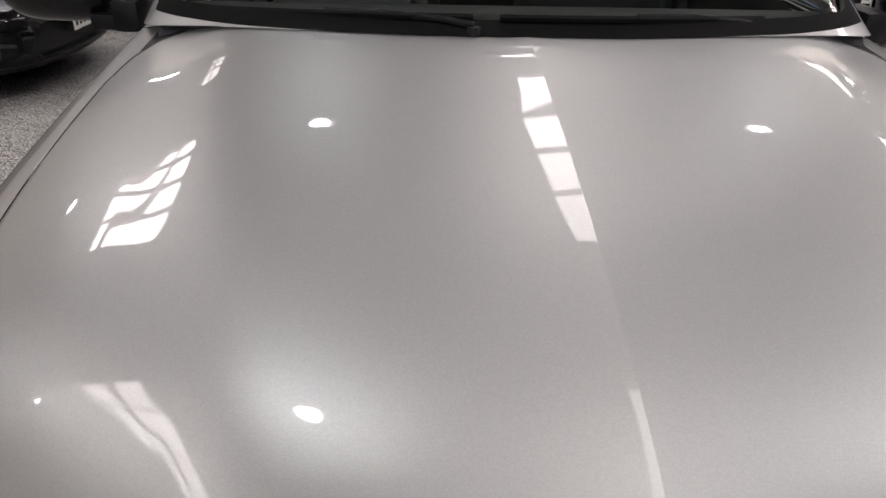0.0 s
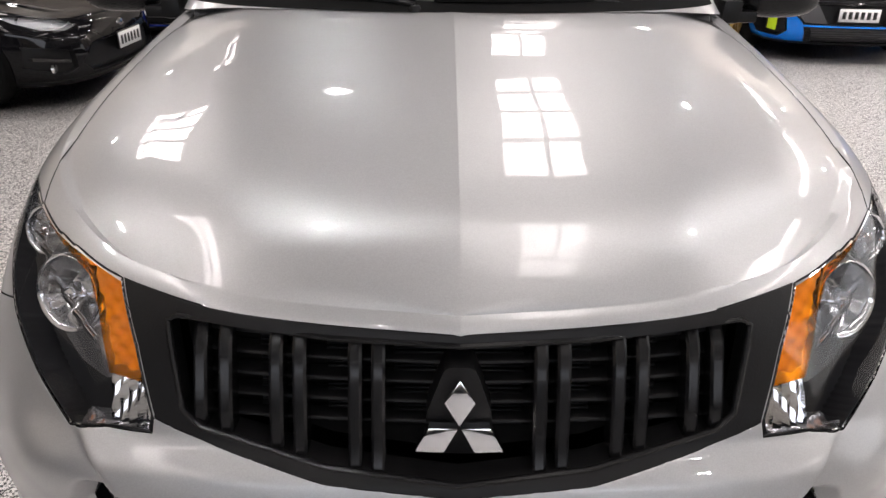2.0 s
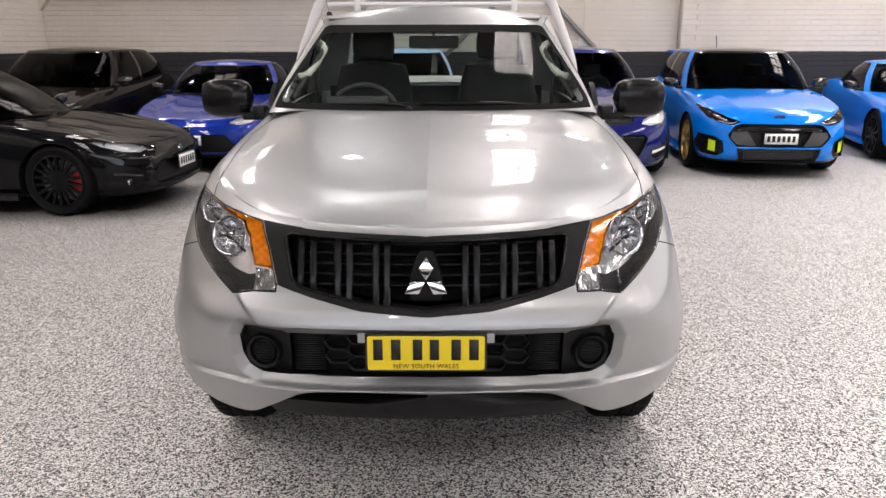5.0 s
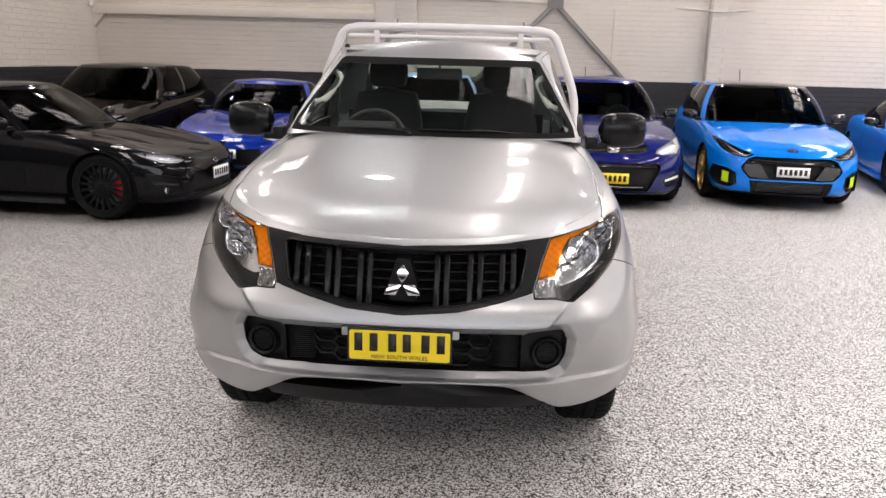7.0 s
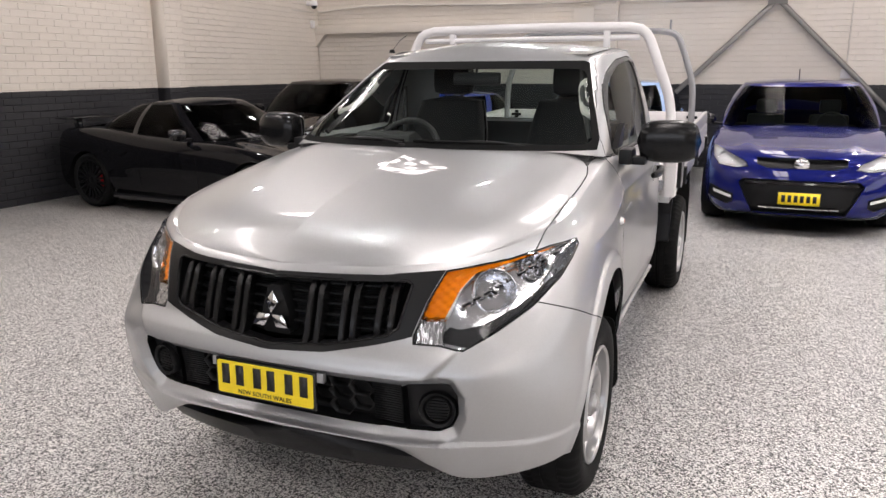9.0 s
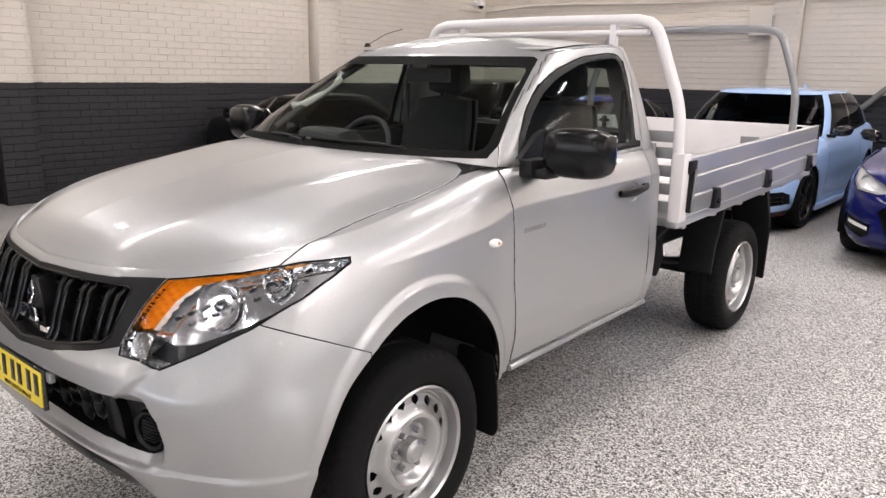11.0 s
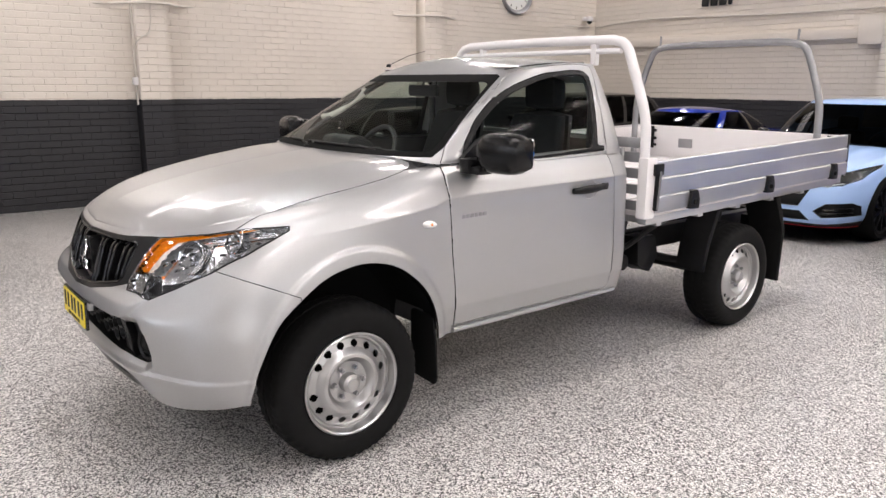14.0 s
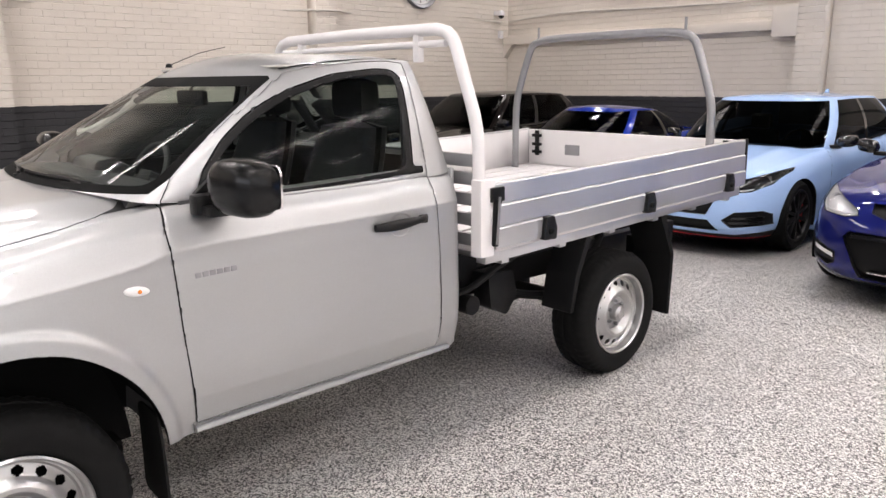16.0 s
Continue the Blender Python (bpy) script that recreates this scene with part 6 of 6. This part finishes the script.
# cab interior
part("cab_floor", box(-.76, .76, 1.3, 2.66, .48, .56), M_TRIM, truck)
dash = bmesh.new()
dp = [(1.30, 1.24), (1.40, 1.262), (1.55, 1.25), (1.64, 1.21), (1.66, 1.12), (1.60, 1.0), (1.62, .7), (1.3, .7)]
merge(dash, prism(rounded(dp, .03), (1, 2), -.72, .72, .008))
dashboard = part("dashboard", dash, M_TRIM, truck, "dark grey dashboard")
part("instrument_hood", prism(rounded([(1.5, 1.22), (1.52, 1.29), (1.60, 1.30), (1.68, 1.25), (1.68, 1.2)], .02), (1, 2), -.52, -.22, .008), M_TRIM, dashboard)
sw = thing("steering_wheel", "black steering wheel", "")
sw.parent = truck
swm = pose(-.37, 1.78, 1.17, 62)
part("wheel_rim", moved(tube([(.185 * math.cos(a), .185 * math.sin(a), 0) for a in np.linspace(0, 2 * math.pi, 49)], .015, 10, False), swm), M_TRIM, sw)
bm = box(-.07, .07, -.06, .05, -.03, .02, .015)
for a in (0, 180, 270):
    add_box(bm, 0, .18, -.018, .018, -.012, .008, .004, Matrix.Rotation(radians(a), 4, "Z"))
part("wheel_hub", moved(bm, swm), M_TRIM, sw)
for sx in (-.37, .37):
    st = thing("seat", "dark grey cloth bucket seat", "")
    st.parent = truck
    part("seat_base", box(sx - .25, sx + .25, 1.9, 2.4, .75, .95, .05), M_CLOTH, st)
    bk = []
    for z in np.linspace(.9, 1.42, 9):
        t_ = (z - .9) / .52
        hw_ = .25 - .06 * t_**3
        y0 = 2.30 + .17 * t_
        bk.append([(sx + hw_ * np.sign(math.cos(a)) * abs(math.cos(a)) ** .5, y0 + .065 * np.sign(math.sin(a)) * abs(math.sin(a)) ** .7 + .03 * abs(math.cos(a)) * (-1 if math.sin(a) < 0 else 0), z) for a in np.linspace(0, 2 * math.pi, 25)])
    bk.append([(sx, 2.48, 1.45)] * 25)
    bm = bmesh.new()
    grid_mesh(bm, np.array(bk), False)
    weld(bm)
    part("seat_back", bm, M_CLOTH, st)
    hr = box(sx - .125, sx + .125, 2.41, 2.53, 1.45, 1.63, .056)
    add_box(hr, sx - .06, sx - .045, 2.465, 2.48, 1.38, 1.46)
    add_box(hr, sx + .045, sx + .06, 2.465, 2.48, 1.38, 1.46)
    part("headrest", hr, M_CLOTH, st)
part("console", box(-.09, .09, 1.7, 2.4, .6, .93, .03), M_TRIM, truck)
part("headlining", box(-.56, .56, 1.98, 2.5, 1.672, 1.68), M_HEADLIN, truck)
part("inner_mirror", merge(box(-.13, .13, 1.86, 1.89, 1.52, 1.585, .015), tube([(0, 1.87, 1.58), (0, 1.9, 1.64)], .008, 6)), M_TRIM, truck)
for s in (1, -1):
    part("grab_handle", tube([tuple(p) for p in spline([(s * .67, 1.60, 1.39), (s * .625, 1.64, 1.40), (s * .58, 1.76, 1.475), (s * .565, 1.83, 1.525), (s * .60, 1.86, 1.55)], 20)], .018, 8), M_HEADLIN, truck, "pale grab handle on the windscreen pillar")
    part("pillar_trim", tube([(s * .68, 1.50, 1.29), (s * .58, 1.75, 1.48), (s * .53, 1.96, 1.60)], .014, 8), M_TRIM, truck)
    part("belt_strap", box(s * .70, s * .715, 2.46, 2.50, .8, 1.5), M_TRIM, truck)
    part("door_card", box(s * .765, s * .78, 1.45, 2.5, .55, 1.235), M_TRIM, truck)
bm = box(-.66, .66, 2.60, 2.62, 1.0, 1.29)
part("rear_trim", bm, M_TRIM, truck)

# chassis behind the cab
ch = thing("chassis", "black chassis frame and running gear", "")
ch.parent = truck
for s in (1, -1):
    part("frame_rail", box(s * .42 - .04, s * .42 + .04, .6, 5.1, .52, .66, .008), M_BLACKP, ch)
    part("leaf_spring", tube([tuple(p) for p in spline([(s * .56, 3.2, .55), (s * .56, 3.5, .46), (s * .56, 3.86, .42), (s * .56, 4.25, .46), (s * .56, 4.5, .56)], 20)], .025, 6), M_BLACKP, ch)
    part("damper", tube([(s * .5, 3.95, .36), (s * .45, 4.25, .68)], .028, 10), M_BLACKP, ch)
    part("spring_shackle", prism([(4.44, .5), (4.52, .5), (4.54, .66), (4.44, .66)], (1, 2), s * .52, s * .6), M_BLACKP, ch)
    part("spring_hanger", prism(rounded([(3.10, .48), (3.22, .42), (3.30, .52), (3.26, .66), (3.08, .66)], .02), (1, 2), s * .50, s * .62, .004), M_BLACKP, ch)
    part("tray_mount", prism([(3.0, .62), (3.1, .62), (3.16, .86), (2.94, .86)], (1, 2), s * .43, s * .5), M_BLACKP, ch)
    # guards round the rear wheel
    part("rear_guard", prism(rounded([(3.47, .42), (3.50, .42), (3.54, .60), (3.63, .80), (3.60, .83), (3.51, .62)], .01), (1, 2), s * .64, s * .84, .003), M_BLACKP, ch, "black plastic guard")
    part("rear_mudflap", prism(rounded([(4.35, .235), (4.375, .235), (4.395, .6), (4.28, .86), (4.22, .86), (4.36, .6)], .01), (1, 2), s * .64, s * .885, .003), M_RUBBER, ch, "black rubber mudflap")
    for y in (2.98, 3.72, 4.62):
        part("tie_rail", merge(tube([(s * .86, y, .845 + (y - 2.77) * .026), (s * .86, y + .26, .845 + (y + .26 - 2.77) * .026)], .011, 8), merge(box(s * .85, s * .87, y + .04, y + .06, .84 + (y - 2.77) * .026, .89 + (y - 2.77) * .026), box(s * .85, s * .87, y + .2, y + .22, .84 + (y - 2.77) * .026, .89 + (y - 2.77) * .026))), M_GALV, ch)
for y in (1.6, 2.9, 3.35, 4.4, 5.0):
    part("cross_member", box(-.4, .4, y - .04, y + .04, .54, .63, .006), M_BLACKP, ch)
part("rear_axle", merge(tube([(-.75, 3.855, .35), (-.2, 3.855, .35), (.2, 3.855, .35), (.75, 3.855, .35)], .045, 14), lathe([(.001, .16), (.09, .12), (.13, .03), (.13, -.03), (.09, -.12), (.001, -.16)], 20, "y", pose(.02, 3.87, .36))), M_BLACKP, ch)
part("front_axle", tube([(-.75, .855, .35), (.75, .855, .35)], .05, 12), M_DARK, ch)
part("fuel_tank", box(-.36, .30, 2.0, 3.0, .40, .56, .04), M_BLACKP, ch)
part("far_tank", box(-.74, -.42, 2.9, 3.72, .33, .70, .05), M_BLACKP, ch, "black tank slung under the tray")
part("spare_tyre", lathe([(.19, -.07), (.23, -.09), (.33, -.085), (.355, -.04), (.355, .04), (.33, .085), (.23, .09), (.19, .07)], 40, "z", pose(0, 4.62, .50)), M_RUBBER, ch)
part("engine_mass", box(-.4, .4, .45, 1.3, .42, .95, .05), M_DARK, ch)
part("hanging_pipe", tube([tuple(p) for p in spline([(.4, 2.75, .62), (.6, 2.9, .60), (.68, 3.1, .72), (.72, 3.3, .80), (.74, 3.42, .82)], 24)], .018, 8), M_BLACKP, ch)
part("propeller_shaft", tube([(.0, 1.6, .46), (0.02, 3.75, .37)], .04, 12), M_GALV, ch)
part("brake_bits", merge(box(.40, .52, 2.78, 2.92, .42, .56, .015), lathe([(.001, .05), (.05, .05), (.05, -.05), (.001, -.05)], 16, "x", pose(.52, 3.02, .5))), M_BLACKP, ch)

# tray
tray = thing("tray", "white and bare aluminium drop-side tray", "")
tray.parent = truck
tray.matrix_local = pose(0, 2.77, .865, 1.6)
LEN, HW_ = 2.365, .915
SIDE = [(0, 0), (.022, .002), (.024, .088), (.020, .094), (.010, .097), (.010, .100), (.017, .103), (.017, .188), (.013, .194), (.004, .197), (.004, .2), (.011, .203), (.011, .285), (.007, .292), (-.016, .292), (-.02, .285), (-.02, 0)]


def plank(profile, y0, y1, s):
    """Extruded drop side with ribs; profile in (outwards, up)."""
    bm = bmesh.new()
    a, c = [bm.verts.new((s * (HW_ + o), y0, .02 + z)) for o, z in profile], [bm.verts.new((s * (HW_ + o), y1, .02 + z)) for o, z in profile]
    n = len(profile)
    for i in range(n):
        bm.faces.new((a[i], a[(i + 1) % n], c[(i + 1) % n], c[i]))
    bm.faces.new(a)
    bm.faces.new(c)
    bmesh.ops.recalc_face_normals(bm, faces=bm.faces[:])
    return bm


for s in (1, -1):
    ds = part("drop_side", plank(SIDE, .03, LEN - .012, s), M_ALU, tray, "ribbed bare aluminium drop side", sharp=25)
    part("inner_skin", box(s * .893 - .002, s * .893 + .002, .06, LEN - .03, .03, .30), M_WHITEALU, ds)
    for y in (.38, 1.235, 2.13):
        hinge = prism(rounded([(y - .045, .01), (y + .045, .005), (y + .05, .06), (y + .028, .12), (y - .03, .12)], .012), (1, 2), s * (HW_ + .012), s * (HW_ + .044), .003)
        ho = part("hinge", hinge, M_BLACKP, ds, "black hinge block")
        part("hinge_pin", lathe([(.001, .012), (.014, .01), (.016, 0)], 14, "x", pose(s * (HW_ + .044), y, .05, 0, 0, 0 if s > 0 else 180)), M_RUBBER, ho)
    la = part("latch_plate", box(s * (HW_ + .02), s * (HW_ + .038), -.005, .075, .235, .30, .006), M_BLACKP, ds, "black over-centre latch")
    part("latch_lever", prism(rounded([(.0, .04), (.025, .04), (.035, .20), (.055, .25), (.015, .25)], .008), (1, 2), s * (HW_ + .022), s * (HW_ + .044), .003), M_BLACKP, la)
    part("latch_rod", tube([(s * (HW_ + .048), .01, .05), (s * (HW_ + .053), .025, .26)], .006, 6), M_GALV, la)
    part("corner_cap", box(s * (HW_ - .004), s * (HW_ + .017), LEN - .012, LEN + .012, .02, .315, .004), M_BLACKP, ds)
tg = part("tail_gate", box(-.895, .895, LEN - .02, LEN + .006, .02, .305, .006), M_WHITEALU, tray, "white tail gate")
for s in (1, -1):
    cl = box(s * .80 - .02, s * .80 + .02, LEN - .034, LEN - .02, .10, .30, .006)
    for z in (.13, .19, .26):
        add_box(cl, s * .80 - .045, s * .80 + .045, LEN - .04, LEN - .02, z - .012, z + .012, .004)
    part("inner_latch", cl, M_BLACKP, tg)
    part("pocket", box(s * .45 - .07, s * .45 + .07, LEN - .026, LEN - .02, .12, .2, .003), M_GALV, tg)
fl = part("tray_floor", box(-.9, .9, 0, LEN, -.004, .024), M_WHITEALU, tray, "pale tray floor")
for k in range(11):
    x = -.82 + k * .164
    part("floor_rib", box(x - .07, x + .07, .02, LEN - .03, .024, .030, .002), M_WHITEALU, fl)
for s in (1, -1):
    part("side_rail", box(s * .87 - .03, s * .87 + .03, 0, LEN, -.05, -.004, .004), M_ALU, tray)
for k in range(6):
    part("bearer", box(-.88, .88, .15 + k * .42 - .025, .15 + k * .42 + .025, -.075, -.004, .004), M_ALU, tray)

# headboard
hbd = thing("headboard", "white tubular headboard", "")
hbd.parent = tray
inv = pose(0, 2.77, .865, 1.6).inverted()


def in_tray(pts):
    return [tuple(inv @ Vector(p)) for p in pts]


arch_ = rounded([(-.885, .86), (-.880, 1.36), (-.856, 1.468), (-.735, 1.775), (-.685, 1.840)], .10, 6)
arch_ = [(-.885, .86)] + [p for p in arch_ if 1.0 < p[1] < 1.80] + [(-.715, 1.800), (-.685, 1.823), (-.62, 1.838), (-.3, 1.842), (0, 1.844)]
arch_ = [(x, 2.745, z) for x, z in arch_ + [(-x, z) for x, z in arch_[-2::-1]]]
part("hoop", tube(in_tray(arch_), .028, 14), M_WHITEALU, hbd, sharp=50)
part("lower_rail", tube(in_tray([(-.68, 2.745, 1.778), (.68, 2.745, 1.778)]), .016, 10), M_WHITEALU, hbd)
for x in (-.49, .49):
    part("rail_post", moved(box(x - .018, x + .018, 2.727, 2.763, 1.70, 1.838, .004), inv), M_WHITEALU, hbd)
for s in (1, -1):
    part("post_sleeve", moved(box(s * .905 - .032, s * .905 + .032, 2.704, 2.79, .86, 1.20, .008), inv), M_WHITEALU, hbd)
for z in (.93, 1.02, 1.11, 1.20, 1.28):
    part("headboard_slat", moved(box(-.87, .87, 2.725, 2.755, z - .03, z + .025, .004), inv), M_GALV, hbd)
for x in (-.5, 0, .5):
    part("headboard_stay", moved(box(x - .02, x + .02, 2.755, 2.77, .88, 1.31, .004), inv), M_WHITEALU, hbd)

# pipe rack over the tail
rk = thing("ladder_rack", "bare galvanised pipe rack at the tail", "")
rk.parent = tray
hoop = [(-.815, 4.86, .96), (-.815, 4.86, 1.25), (-.81, 4.86, 1.42), (-.80, 4.86, 1.495), (-.775, 4.86, 1.58), (-.72, 4.86, 1.74), (-.675, 4.86, 1.845), (-.645, 4.86, 1.88), (-.59, 4.86, 1.90), (-.5, 4.86, 1.912)]
hoop = hoop + [(0, 4.86, 1.918)] + [(-x, y, z) for x, y, z in hoop[::-1]]
part("rack_hoop", tube(in_tray([tuple(p) for p in spline(hoop, 80)]), .026, 12), M_GALV, rk, sharp=50)
for s in (1, -1):
    part("rack_pin", tube(in_tray([(s * .60, 4.86, 1.90), (s * .60, 4.86, 2.0)]), .009, 8), M_GALV, rk)
    part("rack_foot", moved(merge(box(s * .81 - .06, s * .81 + .06, 4.78, 4.94, .935, .945, .002), prism([(s * .81 - .05, .945), (s * .81 + .03, .945), (s * .81, 1.04)], (0, 2), 4.855, 4.865)), inv), M_GALV, rk)


# ---- painted bricks on the walls ----
BL, BH, J = 0.24, 0.086, 0.007


def brick_faces(w, h, d, c=0.004, e=0.0012):
    """A brick's proud face: front and four chamfered sides, in x (along), y (out), z (up)."""
    b_, t_ = [(-w / 2, 0, -h / 2), (w / 2, 0, -h / 2), (w / 2, 0, h / 2), (-w / 2, 0, h / 2)], [(-w / 2 + e, d, -h / 2 + c), (w / 2 - e, d, -h / 2 + c), (w / 2 - e, d, h / 2 - c), (-w / 2 + e, d, h / 2 - c)]
    return b_ + t_, [(4, 7, 6, 5), (0, 4, 5, 1), (1, 5, 6, 2), (2, 6, 7, 3), (3, 7, 4, 0)]


def brick_field(a0, a1, z1, off):
    """Centres and lengths of bricks in stretcher bond from a0 to a1."""
    out = []
    for r_ in range(int(z1 / BH)):
        a = a0 - (BL / 2 if r_ % 2 else 0)
        while a < a1:
            lo, hi = max(a, a0), min(a + BL, a1)
            if hi - lo > 0.03:
                out.append(((lo + hi) / 2, hi - lo - 0.002, (r_ + 0.5) * BH))
            a += BL
    return out


me_brick = bpy.data.meshes.new("brick")
vs, fs = brick_faces(BL - 0.002, BH - J, 0.006)
me_brick.from_pydata(vs, [], fs)
me_brick.materials.append(M_WALL)


def lay(parent, fields, turn, near):
    """Bricks of a wall: those of the near stretch are parts of their own, the rest one joined part."""
    V, F, n = [], [], 0
    rng = random.Random(5)
    for (a0, a1, base) in fields:
        for a, w, z in brick_field(a0, a1, 3.4, 0):
            m = turn(a, base, z) @ Matrix.Rotation(rng.uniform(-0.006, 0.006), 4, "Y")
            d = 0.004 + rng.random() * 0.0014
            if near(a, z) and base == 0 and abs(w - BL + 0.002) < 1e-6 and n < 300:
                o = new("brick", me_brick)
                o.parent = parent
                o.matrix_local = m @ Matrix.Diagonal((1, d / 0.006, 1, 1))
                n += 1
            else:
                v, f = brick_faces(w, BH - J, d)
                k = len(V)
                V += [tuple(m @ Vector(p)) for p in v]
                F += [tuple(i + k for i in q) for q in f]
    me = bpy.data.meshes.new("brickwork")
    me.from_pydata(V, [], F)
    me.materials.append(M_WALL)
    o = new("brickwork", me)
    o.parent = parent
    tagged(o, kind="stuff")


lay(wall_west, [(-1.865, 2.33, 0), (2.33, 2.727, 0.23), (2.727, 6.92, 0), (6.92, 7.315, 0.23), (7.315, WALL_Y, 0)],
    lambda a, b_, z: pose(WALL_X + b_, a, z, 0, 0, -90), lambda a, z: 2.9 < a < 6.9 and 1.38 < z < 2.95)
lay(wall_north, [(WALL_X, -1.40, 0), (-1.40, -1.02, 0.2), (-1.02, 4.12, 0), (4.12, 4.38, 0.2), (4.38, 8.6, 0)],
    lambda a, b_, z: pose(a, WALL_Y - b_, z, 0, 0, 180), lambda a, z: -0.9 < a < 3.0 and 1.38 < z < 2.95)
